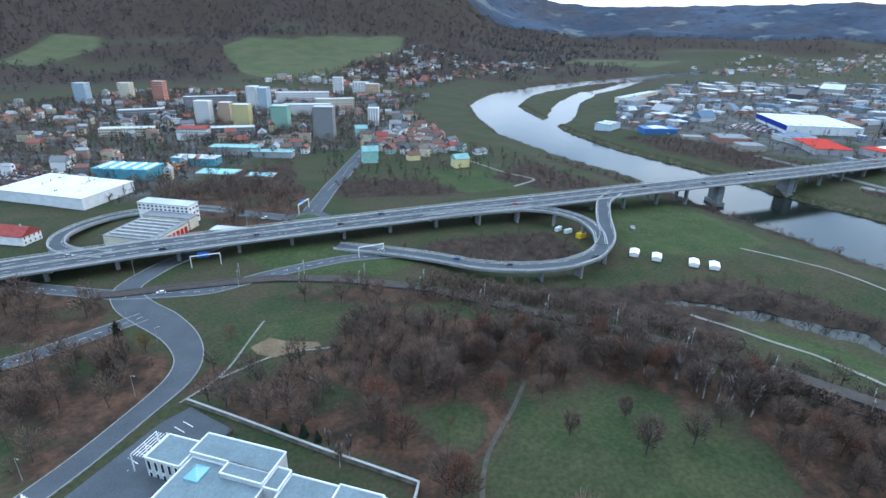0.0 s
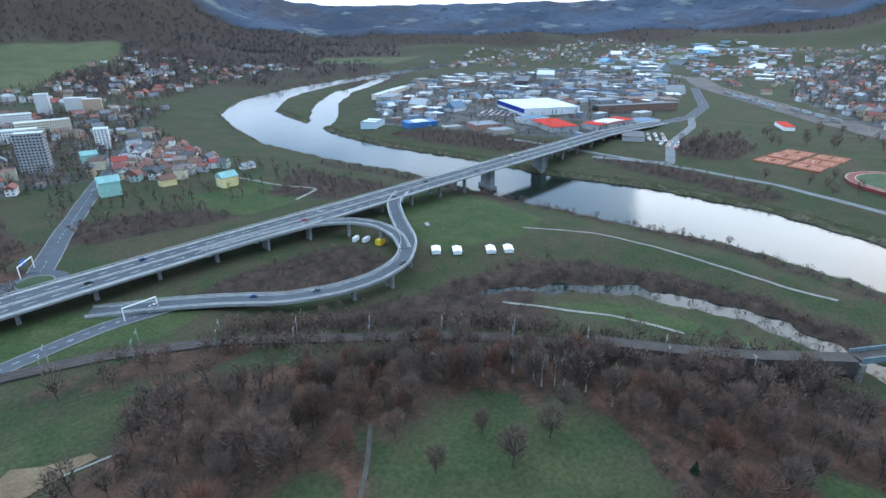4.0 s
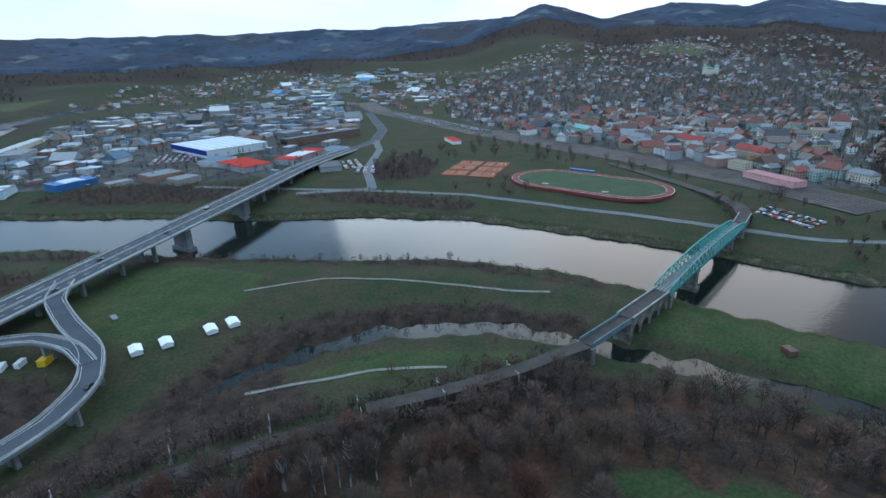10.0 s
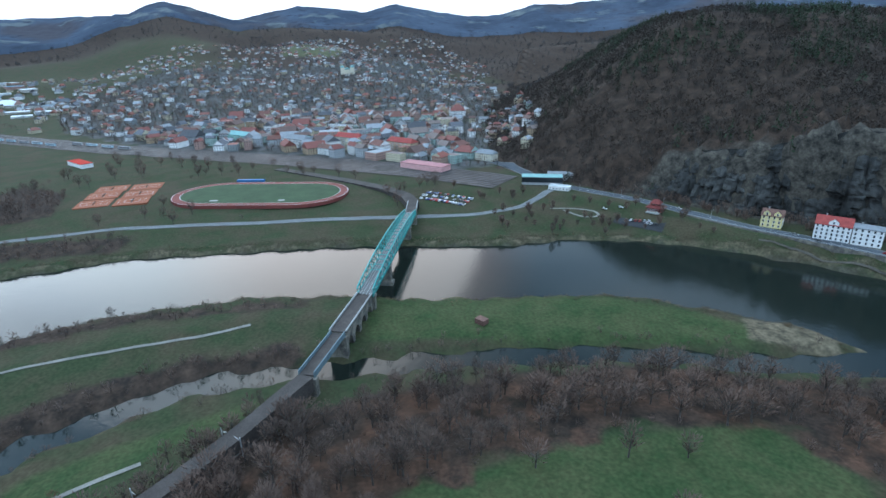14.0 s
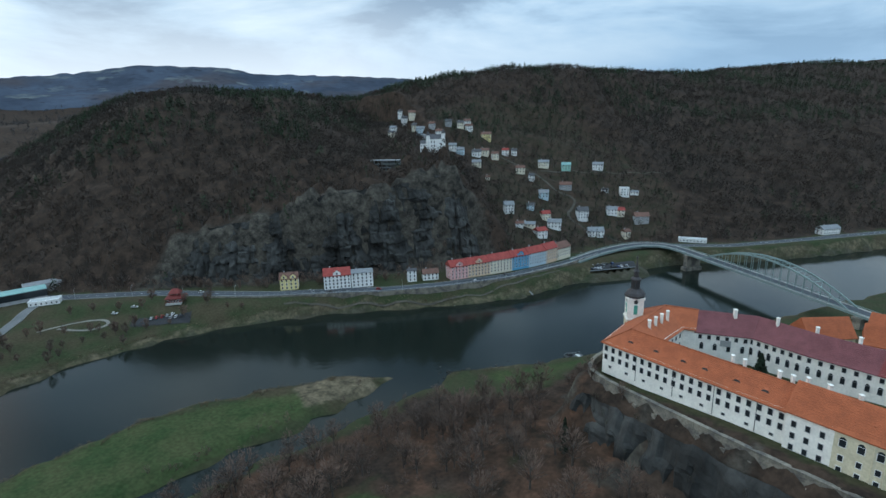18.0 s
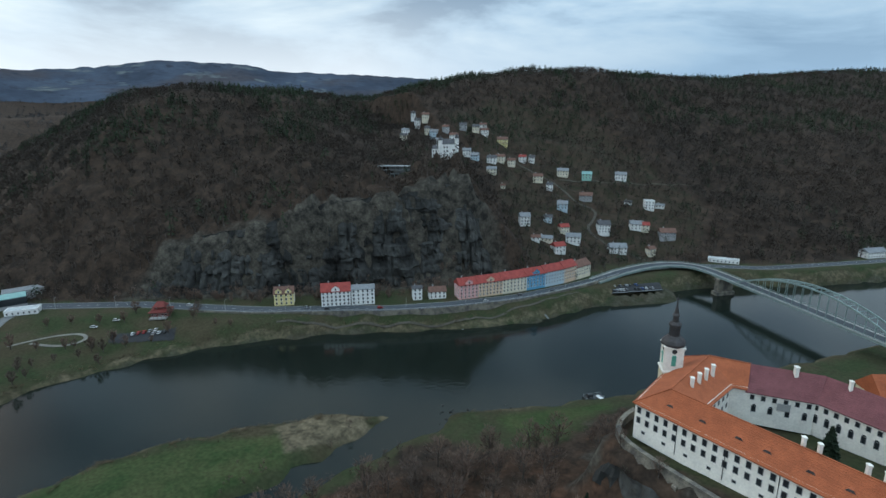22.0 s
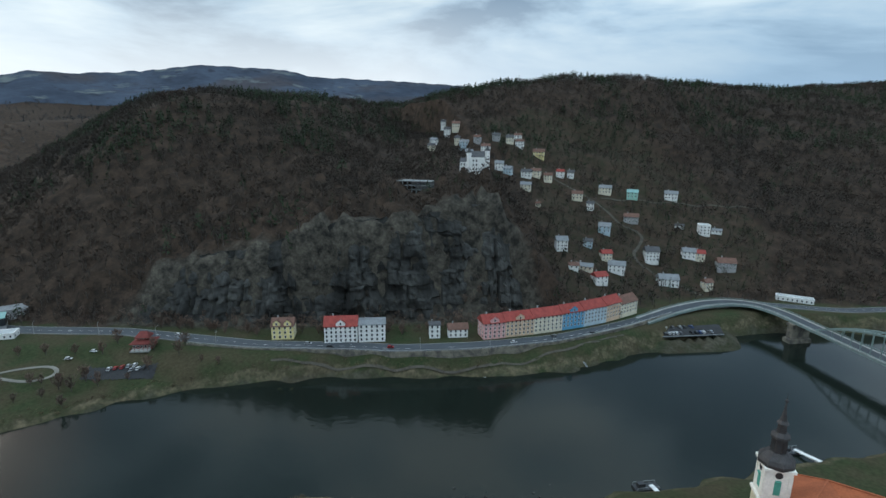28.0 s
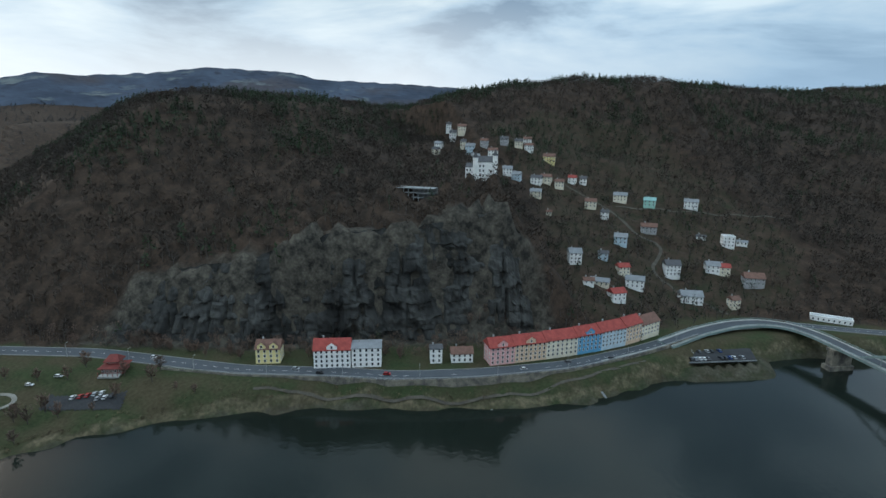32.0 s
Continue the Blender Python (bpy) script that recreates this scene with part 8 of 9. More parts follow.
def lamp(x, y, z, rz, h=9.0, group="street lamps"):
    t = thing("street_lamp", x, y, z, "slender grey street lamp with a curved arm", "street lamp", group, rz)
    part("pole", Build().lathe(0, 0, [(-0.5, 0.12), (h, 0.06)], 6).mesh("pole", GALV), t)
    b = Build()
    b.beam((0, 0, h), (1.6, 0, h + 0.4), 0.09)
    part("arm", b.mesh("arm", GALV), t)
    b = Build()
    b.box(1.8, 0, h + 0.3, h + 0.48, 0.7, 0.3)
    part("lamp_head", b.mesh("lamp_head", PALE), t)


for k in range(11):
    x, y, z, q = on_course(STREET_COURSE, None, 0.05 + 0.09 * k, -6.3)
    lamp(x, y, z, q + math.pi / 2, 8)
for k in range(8):
    x, y, z, q = on_course([(140, -80), (104, -142), (85, -184), (95, -218), (140, -268), (78, -366)], None, 0.05 + 0.13 * k, 9)
    lamp(x, y, z, q - math.pi / 2, 9, "road lamps")


# ---- pontoons, boats ----
def pontoon(x, y, rz, shore_pt):
    t = thing("pontoon", x, y, 0, "dark floating landing stage with a white gangway", "pontoon", "landing stages", rz)
    b = Build()
    b.box(0, 0, -0.5, 0.9, 11, 4.5)
    part("float", b.mesh("float", DARK_STEEL), t)
    b = Build()
    for k in range(5):
        b.beam((-5 + 2.5 * k, 2.1, 0.9), (-5 + 2.5 * k, 2.1, 2.0), 0.1)
    b.beam((-5, 2.1, 2.0), (5, 2.1, 2.0), 0.1)
    b.beam((-5, -2.1, 2.0), (5, -2.1, 2.0), 0.1)
    for k in range(5):
        b.beam((-5 + 2.5 * k, -2.1, 0.9), (-5 + 2.5 * k, -2.1, 2.0), 0.1)
    part("railing", b.mesh("railing", GALV), t)
    b = Build()
    b.box(-2.5, 0, 0.9, 3.0, 3, 2.2)
    part("cabin", b.mesh("cabin", DARK_STEEL), t)
    g = Matrix.Rotation(-rz, 4, "Z") @ (Vector((*shore_pt, 3.0)) - Vector((x, y, 0)))
    b = Build()
    b.beam((2, 0, 1.4), (g.x, g.y, 3.2), 2.0, 0.5)
    part("gangway", b.mesh("gangway", FRAME_WHITE), t, "white gangway")


pontoon(-136, 250, 0.75, (-112, 232))
pontoon(-86, 316, 0.75, (-64, 306))


def boat(x, y, rz, l=9.0):
    t = thing("moored_boat", x, y, 0, "small white motor boat moored at the bank", "boat", "moored boats", rz)
    b = Build()
    pts = [(-l / 2, -1.2), (l * 0.25, -1.3), (l / 2, 0), (l * 0.25, 1.3), (-l / 2, 1.2)]
    b.prism([(x * 0.9, y * 0.8) for x, y in pts], -0.4, 0.9, top=pts)
    part("hull", b.mesh("hull", SHOP_WHITE), t)
    b = Build()
    b.box(-0.5, 0, 0.9, 2.1, l * 0.4, 1.8)
    part("cabin", b.mesh("cabin", GLASS), t)


for k in range(6):
    boat(40 + 11 * k, 372 + 9.5 * k, 0.72)


# ---- sports grounds ----
def running_track():
    o = (-584, -147, 0)
    tx, ty = np.meshgrid(np.linspace(-650, -520, 14), np.linspace(-235, -58, 18))
    z = float(np.percentile(height(tx, ty), 97)) + 0.2
    t = thing("running_track", -584, -147, z, "oval red running track round a green pitch", "running track", rz=math.atan2(169, 43))
    red = mat("red_tartan", (0.17, 0.05, 0.04), 0.9, scale=0.1, amount=0.2, fine=1.0)

    def oval(straight, r):
        return [(straight / 2 + r * math.sin(a), -r * math.cos(a)) for a in np.linspace(0, math.pi, 20)] + [(-straight / 2 - r * math.sin(a), r * math.cos(a)) for a in np.linspace(0, math.pi, 20)]

    b = Build()
    a, c = oval(85, 45), oval(85, 36.5)
    n = len(a)
    b.add([(*p, 0.30) for p in a] + [(*p, 0.30) for p in c] + [(*p, -3) for p in a], [(i, (i + 1) % n, n + (i + 1) % n, n + i) for i in range(n)] + [(2 * n + i, 2 * n + (i + 1) % n, (i + 1) % n, i) for i in range(n)])
    part("track", b.mesh("track", red), t)
    b = Build()
    b.prism(c, -1, 0.22)
    part("pitch", b.mesh("pitch", mat("sports_turf", (0.042, 0.068, 0.028), 0.95, scale=0.06, amount=0.25, fine=0.6)), t, "green grass pitch")
    b = Build()
    for r in (37.0, 44.4):
        e, g = oval(85, r), oval(85, r - 0.35)
        b.add([(*p, 0.36) for p in e] + [(*p, 0.36) for p in g], [(i, (i + 1) % n, n + (i + 1) % n, n + i) for i in range(n)])
    part("track_line", b.mesh("track_line", WHITE_PAINT), t)
    b = Build()
    b.box(-30, 50, 0, 2.2, 30, 4)
    part("grandstand", b.mesh("grandstand", ROOFS["blue"]), t, "small blue grandstand")
    for k, w in ((-36, 8), (30, 6)):
        b = Build()
        b.box(k, -28, 0.22, 0.34, w, 4)
        part("sand_pit", b.mesh("sand_pit", PALE), t)


running_track()
CLAY = mat("clay_court", (0.24, 0.085, 0.042), 0.95, scale=0.12, amount=0.15, fine=1.0)
for i in range(3):
    for j in range(2):
        x, y = -590 - 30 * i, -302 + 34 * j - 2 * i
        z = float(height(x, y)) + 0.4
        t = thing("tennis_court", x, y, z, "orange clay tennis court with white lines", "tennis court", "tennis courts", 0.12)
        b = Build()
        b.box(0, 0, -3, 0.1, 28, 30)
        part("clay_surface", b.mesh("clay_surface", CLAY), t)
        b = Build()
        for s in (-5.5, 5.5):
            b.box(s, 0, 0.1, 0.14, 0.2, 23.8)
        for s in (-11.9, -6.4, 6.4, 11.9):
            b.box(0, s, 0.1, 0.14, 11, 0.2)
        part("court_lines", b.mesh("court_lines", WHITE_PAINT), t)
        b = Build()
        b.box(0, 0, 0.1, 1.1, 12.5, 0.1)
        part("net", b.mesh("net", DARK_STEEL), t)

# ---- station yard ----
YARD = [(-1400, -930), (-1203, -765), (-926, -405), (-742, -118), (-640, 20), (-560, 100)]
tagged(new("railway_yard", ribbon(YARD, 60, None, 0.5).mesh("railway_yard", BALLAST)), "wide railway yard of many tracks on dark ballast", "railway", kind="structure")
for k in range(9):
    b = ribbon(YARD, 1.1, None, 0.75, thick=0.2, offset=-26 + 6.4 * k)
    tagged(new("yard_track", b.mesh("yard_track", mat("worn_rails", (0.11, 0.10, 0.10), 0.5, 0.4, amount=0.3))), "long straight railway track in the yard", "track", "yard tracks")
for k in range(10):
    x, y, z, q = on_course(YARD, None, 0.30 + 0.028 * k, -13.5 if k < 6 else 5.5)
    t = thing("rail_coach", x, y, z + 0.6, "grey railway coach standing in the yard", "railway coach", "coaches", q)
    b = Build()
    b.box(0, 0, 0.6, 3.6, 24, 2.9)
    part("body", b.mesh("body", PLASTER["pale_blue"] if k % 3 else PLASTER["grey"]), t)
    b = Build()
    b.box(0, 0, 3.6, 4.0, 23.6, 2.5)
    part("roof", b.mesh("roof", ROOFS["grey"]), t)
    b = Build()
    b.box(0, 0, 2.1, 3.0, 22, 3.0)
    part("window_band", b.mesh("window_band", GLASS), t)
    for sx in (-8, 8):
        b = Build()
        b.box(sx, 0, 0, 0.7, 3, 2.4)
        part("bogie", b.mesh("bogie", DARK_STEEL), t)


def green_church():
    x, y = -2150, -8
    t = thing("green_roof_church", x, y, float(height(x, y)), "pale church with green domed towers above the town", "church")
    t.scale = (1.25, 1.25, 0.6)
    b = Build()
    b.box(0, 0, -6, 22, 46, 26)
    part("nave", b.mesh("nave", PLASTER["cream"]), t)
    part("roof", Build().gable([(-23, -13), (23, -13), (23, 13), (-23, 13)], 22, 32, 0.6).mesh("roof", ROOFS["teal"]), t)
    for sy in (-14, 14):
        b = Build()
        b.box(24, sy, -6, 34, 11, 11)
        part("tower", b.mesh("tower", PLASTER["cream"]), t)
        part("dome", Build().lathe(24, sy, [(34, 7), (38, 6.6), (42, 4), (46, 0.4)], 10).mesh("dome", ROOFS["teal"]), t)


green_church()


# ---- towns seen from afar ----
def town(name, polys, count, label, seed, sizes, storeys, roofs, walls, flat=0.15, single=None):
    """Many far houses as one object of stuff: walls and roofs, each house its own islands, with window rows as dark insets."""
    rng = np.random.RandomState(seed)
    cand = []
    for poly in polys:
        p = np.array(poly)
        share = count * 14 // len(polys)
        x, y = rng.uniform(p[:, 0].min(), p[:, 0].max(), share), rng.uniform(p[:, 1].min(), p[:, 1].max(), share)
        ok = (inside(poly, x, y) > 4) & (shore(x, y) > 16) & free_of_roads(x, y)
        ok &= waves(x, y, 170, 55) < (0.55 if single else 0.35)
        for a, b, r in TAKEN:
            ok &= (x - a) ** 2 + (y - b) ** 2 > r * r
        cand.append(np.stack([x[ok], y[ok]], 1))
    cand = np.concatenate(cand)
    cand = cand[rng.permutation(len(cand))]
    got = np.zeros((0, 3))
    for x, y in cand:
        l = rng.uniform(*sizes)
        if len(got) >= count:
            break
        if len(got) and ((got[:, 0] - x) ** 2 + (got[:, 1] - y) ** 2 < ((l + got[:, 2]) * 0.52) ** 2).any():
            continue
        got = np.concatenate([got, [[x, y, l]]])
    spots = got
    wall, roof, glass = Build(), Build(), Build()
    for x, y, l in spots:
        if single:
            wall, roof, glass = Build(), Build(), Build()
        z = float(height(x, y))
        block = 0.5 * math.sin(x / 130) + 0.4 * math.cos(y / 170)
        q = block + (math.pi / 2 if rng.rand() < 0.4 else 0) + rng.normal() * 0.05
        w = l * rng.uniform(0.5, 0.8)
        h = rng.randint(storeys[0], storeys[1] + 1) * 3.0 + 0.5
        c, s = math.cos(q), math.sin(q)
        quad = [(x + a * c - b * s, y + a * s + b * c) for a, b in ((-l / 2, -w / 2), (l / 2, -w / 2), (l / 2, w / 2), (-l / 2, w / 2))]
        if rng.rand() < flat:
            wall.prism(quad, z - 3, z + h)
            roof.prism([(x + 0.94 * (a - x), y + 0.94 * (b - y)) for a, b in quad], z + h, z + h + 0.4)
        else:
            rise = w / 2 * rng.uniform(0.6, 0.9)
            wall.gable_wall(quad, z - 3, z + h, z + h + rise)
            roof.gable(quad, z + h, z + h + rise, 0.5, rng.choice([0, 0, w * 0.4]))
            if rng.rand() < 0.5:
                roof.box(x + 0.2 * l * c, y + 0.2 * l * s, z + h + rise * 0.6, z + h + rise + 1.2, 0.9, 0.9, q)
        for row in range(int(h / 3)):
            zz = z + 1.0 + 3 * row
            for a, b, ex, ey in ((quad[0], quad[1], s, -c), (quad[1], quad[2], c, s), (quad[3], quad[0], -c, -s)):
                n = max(1, int(math.hypot(b[0] - a[0], b[1] - a[1]) / 3.2))
                for k in range(n):
                    f0, f1 = (k + 0.32) / n, (k + 0.68) / n
                    p0 = (a[0] + (b[0] - a[0]) * f0 + ex * 0.06, a[1] + (b[1] - a[1]) * f0 + ey * 0.06)
                    p1 = (a[0] + (b[0] - a[0]) * f1 + ex * 0.06, a[1] + (b[1] - a[1]) * f1 + ey * 0.06)
                    glass.add([(*p0, zz), (*p1, zz), (*p1, zz + 1.5), (*p0, zz + 1.5)], [(0, 1, 2, 3)])
        if single:
            (wc, wm), (rc, rm) = walls[rng.randint(len(walls))], roofs[rng.randint(len(roofs))]
            flat_one = len(wall.v) == 8
            t = thing(name, x, y, z, f"{wc} {single} with a {'flat ' if flat_one else ''}{rc} roof", "house" if "house" in name else "building", label)
            o = (x, y, z)
            part("wall", wall.mesh("wall", wm, origin=o), t)
            part("roof", roof.mesh("roof", rm, origin=o), t)
            tagged(part("glazing", glass.mesh("glazing", GLASS, origin=o), t), kind="stuff")
    if single:
        return spots
    t = tagged(new(name, wall.mesh(name, walls)), label, "houses", kind="stuff")
    part("roofs", roof.mesh("roofs", roofs), t)
    part("windows", glass.mesh("windows", GLASS), t)
    return spots


WALLS_TOWN = palette("town_plaster", [(0.44, 0.43, 0.40), (0.34, 0.28, 0.21), (0.74, 0.74, 0.72), (0.20, 0.20, 0.20), (0.36, 0.25, 0.19), (0.70, 0.70, 0.68), (0.44, 0.39, 0.28), (0.26, 0.27, 0.265)])
ROOFS_TOWN = palette("town_roofs", [(0.20, 0.075, 0.055), (0.13, 0.085, 0.07), (0.14, 0.14, 0.15), (0.07, 0.07, 0.075), (0.16, 0.085, 0.065), (0.28, 0.29, 0.30), (0.18, 0.085, 0.065), (0.17, 0.175, 0.18), (0.11, 0.075, 0.06)])
WALLS_IND = palette("industrial_walls", [(0.50, 0.52, 0.53), (0.32, 0.34, 0.36), (0.44, 0.42, 0.38), (0.24, 0.30, 0.38), (0.58, 0.58, 0.56), (0.34, 0.22, 0.18)])
ROOFS_IND = palette("industrial_roofs", [(0.52, 0.54, 0.55), (0.24, 0.26, 0.28), (0.10, 0.11, 0.12), (0.66, 0.67, 0.67), (0.16, 0.28, 0.40), (0.34, 0.34, 0.34), (0.58, 0.60, 0.60)])
TREE_GAPS.append((YARD, 40))
TAKEN = [(-628, -712, 84), (-532, -572, 48), (-606, -540, 56), (-388, -705, 44), (-338, -745, 30), (-700, -630, 45), (-790, -600, 55), (-480, -690, 60), (-560, -800, 50), (-478, -545, 34), (-560, -515, 30), (-680, -575, 30), (-1050, -1140, 80), (-900, -1060, 70), (-540, -1065, 60), (-584, -147, 100), (-620, -285, 60), (-648, 30, 34), (262, -448, 66), (225, -505, 34), (158, -365, 40), (150, -590, 34), (150, -515, 30)]
TAKEN += [(x, y, lx * 0.55) for x, y, lx, *_ in OTHERS]
TAKEN += [(x, y, 22) for x, y, *_ in TOWERS] + [(x, y, lx * 0.5) for x, y, lx, *_ in SLABS]


town("town_houses", [URBAN[1]], 640, "dense town of plaster houses with red and grey roofs", 3, (9, 19), (2, 3), ROOFS_TOWN, WALLS_TOWN, 0.12)
def choices(kind, table):
    return [(word, mat(f"{word}_{kind}".replace(" ", "_"), rgb, 0.85, scale=0.4, amount=0.2)) for word, rgb in table]


BLOCK_WALLS = choices("plaster", (("white", (0.68, 0.68, 0.67)), ("cream", (0.52, 0.48, 0.36)), ("ochre", (0.42, 0.32, 0.21)), ("pale grey", (0.44, 0.45, 0.45)), ("salmon", (0.42, 0.28, 0.23)), ("mint", (0.40, 0.50, 0.45))))
BLOCK_ROOFS = choices("roofing", (("red", (0.19, 0.075, 0.06)), ("rust-red", (0.16, 0.078, 0.06)), ("brown", (0.13, 0.085, 0.07)), ("grey", (0.27, 0.28, 0.29)), ("dark", (0.08, 0.08, 0.085)), ("slate", (0.12, 0.12, 0.13)), ("weathered", (0.19, 0.15, 0.13))))
SHED_WALLS = choices("cladding", (("white", (0.60, 0.61, 0.61)), ("grey", (0.25, 0.26, 0.28)), ("beige", (0.34, 0.31, 0.26)), ("blue-grey", (0.22, 0.27, 0.36)), ("brown", (0.30, 0.18, 0.14))))
SHED_ROOFS = choices("sheeting", (("white", (0.52, 0.53, 0.53)), ("pale grey", (0.34, 0.35, 0.36)), ("grey", (0.19, 0.20, 0.21)), ("dark", (0.08, 0.085, 0.09)), ("blue-grey", (0.12, 0.17, 0.23)), ("rusty", (0.17, 0.11, 0.085)), ("weathered", (0.24, 0.24, 0.235))))


town("town_house", [[(-630, 80), (-690, -80), (-860, -290), (-1050, -420), (-1250, -200), (-1150, 190), (-800, 120)]], 230, "old town blocks", 4, (13, 32), (3, 4), BLOCK_ROOFS, BLOCK_WALLS, 0.1, "plastered town block")
town("suburb_houses", [URBAN[2]], 330, "suburban houses among bare trees", 5, (9, 16), (1, 3), ROOFS_TOWN, WALLS_TOWN, 0.2)
town("riverside_house", [[(30, -590), (-60, -560), (-110, -600), (-70, -760), (20, -760)]], 40, "riverside houses", 6, (9, 15), (2, 3), BLOCK_ROOFS, BLOCK_WALLS, 0.1, "small riverside house")
town("industrial_shed", [URBAN[0]], 260, "industrial sheds", 7, (9, 44), (1, 2), SHED_ROOFS, SHED_WALLS, 0.85, "industrial works shed")
town("valley_houses", [[(-90, -1150), (-300, -1500), (-700, -1900), (-200, -2100), (300, -1300)], [(-800, -1650), (-1600, -2250), (-2600, -2300), (-2300, -1500), (-1500, -1350)], [(-1150, -600), (-1400, -930), (-2200, -1500), (-2500, -900), (-1900, -800)]], 520, "scattered valley houses with pale walls", 8, (9, 24), (1, 3), ROOFS_TOWN, WALLS_TOWN, 0.2)
town("hill_suburb", [[(-1600, 340), (-2300, 250), (-3000, 0), (-3200, 500), (-2400, 640)], [(-1900, -900), (-2600, -900), (-3200, -300), (-2400, -400)], [(-2250, -420), (-3150, -330), (-3250, 60), (-2350, 200)]], 720, "suburb climbing the hillside", 9, (9, 17), (1, 2), ROOFS_TOWN, WALLS_TOWN, 0.15)


town("far_halls", [[(-1250, -950), (-1500, -1400), (-2300, -1900), (-2700, -1500), (-2000, -900), (-1500, -700)]], 150, "far commercial halls and blocks across the plain", 15, (16, 64), (1, 2), ROOFS_IND, WALLS_IND, 0.9)
town("villa", [[(-630, 100), (-800, 150), (-1150, 240), (-1150, 330), (-800, 235), (-640, 165)]], 42, "hill foot villas", 14, (10, 17), (2, 3), BLOCK_ROOFS, BLOCK_WALLS, 0.0, "plastered hill-foot villa")


def parked_cars(name, lots, label):
    b = Build()
    rng = np.random.RandomState(12)
    for x0, y0, q, n, rows in lots:
        for r in range(rows):
            for k in range(n):
                if rng.rand() < 0.25:
                    continue
                a, d = k * 2.8, r * 9.0
                x, y = x0 + a * math.cos(q) - d * math.sin(q), y0 + a * math.sin(q) + d * math.cos(q)
                z = float(height(x, y)) + 0.3
                b.box(x, y, z, z + 0.9, 1.8, 4.3, q)
                b.box(x, y, z + 0.9, z + 1.45, 1.6, 2.3, q)
    m = palette("parked_paint", [(0.6, 0.6, 0.6), (0.3, 0.31, 0.32), (0.03, 0.03, 0.03), (0.35, 0.03, 0.03), (0.05, 0.08, 0.22), (0.12, 0.12, 0.12), (0.65, 0.65, 0.65)], 0.35)
    tagged(new(name, b.mesh(name, m)), label, "parked cars", kind="stuff")


parked_cars("parked_cars", [(-560, -760, 0.72, 26, 7), (-530, 4, 0.9, 18, 3), (-600, -480, 0.72, 20, 4), (250, -500, -0.38, 30, 4), (300, -520, -0.38, 24, 3), (-420, -740, 0.72, 20, 4), (-580, -430, 0.5, 14, 3)], "rows of parked cars on open lots")


# ---- trees and woods ----
def sow(polys, spacing, seed, jitter=0.5, chance=None, box=None):
    rng = np.random.RandomState(seed)
    out = []
    for poly in polys:
        p = np.array(poly, float)
        xs, ys = np.arange(p[:, 0].min(), p[:, 0].max(), spacing), np.arange(p[:, 1].min(), p[:, 1].max(), spacing)
        x, y = np.meshgrid(xs, ys)
        x = x.ravel() + rng.uniform(-jitter, jitter, x.size) * spacing
        y = y.ravel() + rng.uniform(-jitter, jitter, y.size) * spacing
        ok = (inside(poly, x, y) > 0) & (shore(x, y) > 3) & free_of_roads(x, y)
        x, y = x[ok], y[ok]
        if chance is not None:
            go = rng.rand(len(x)) < chance(x, y)
            x, y = x[go], y[go]
        out.append(np.stack([x, y], 1))
    return np.concatenate(out)


def places(xy, low, high, seed, wide=(0.8, 1.25)):
    rng = np.random.RandomState(seed)
    h = rng.uniform(low, high, len(xy))
    return np.stack([xy[:, 0], xy[:, 1], height(xy[:, 0], xy[:, 1]) - 0.3, h, rng.uniform(*wide, len(xy))], 1)


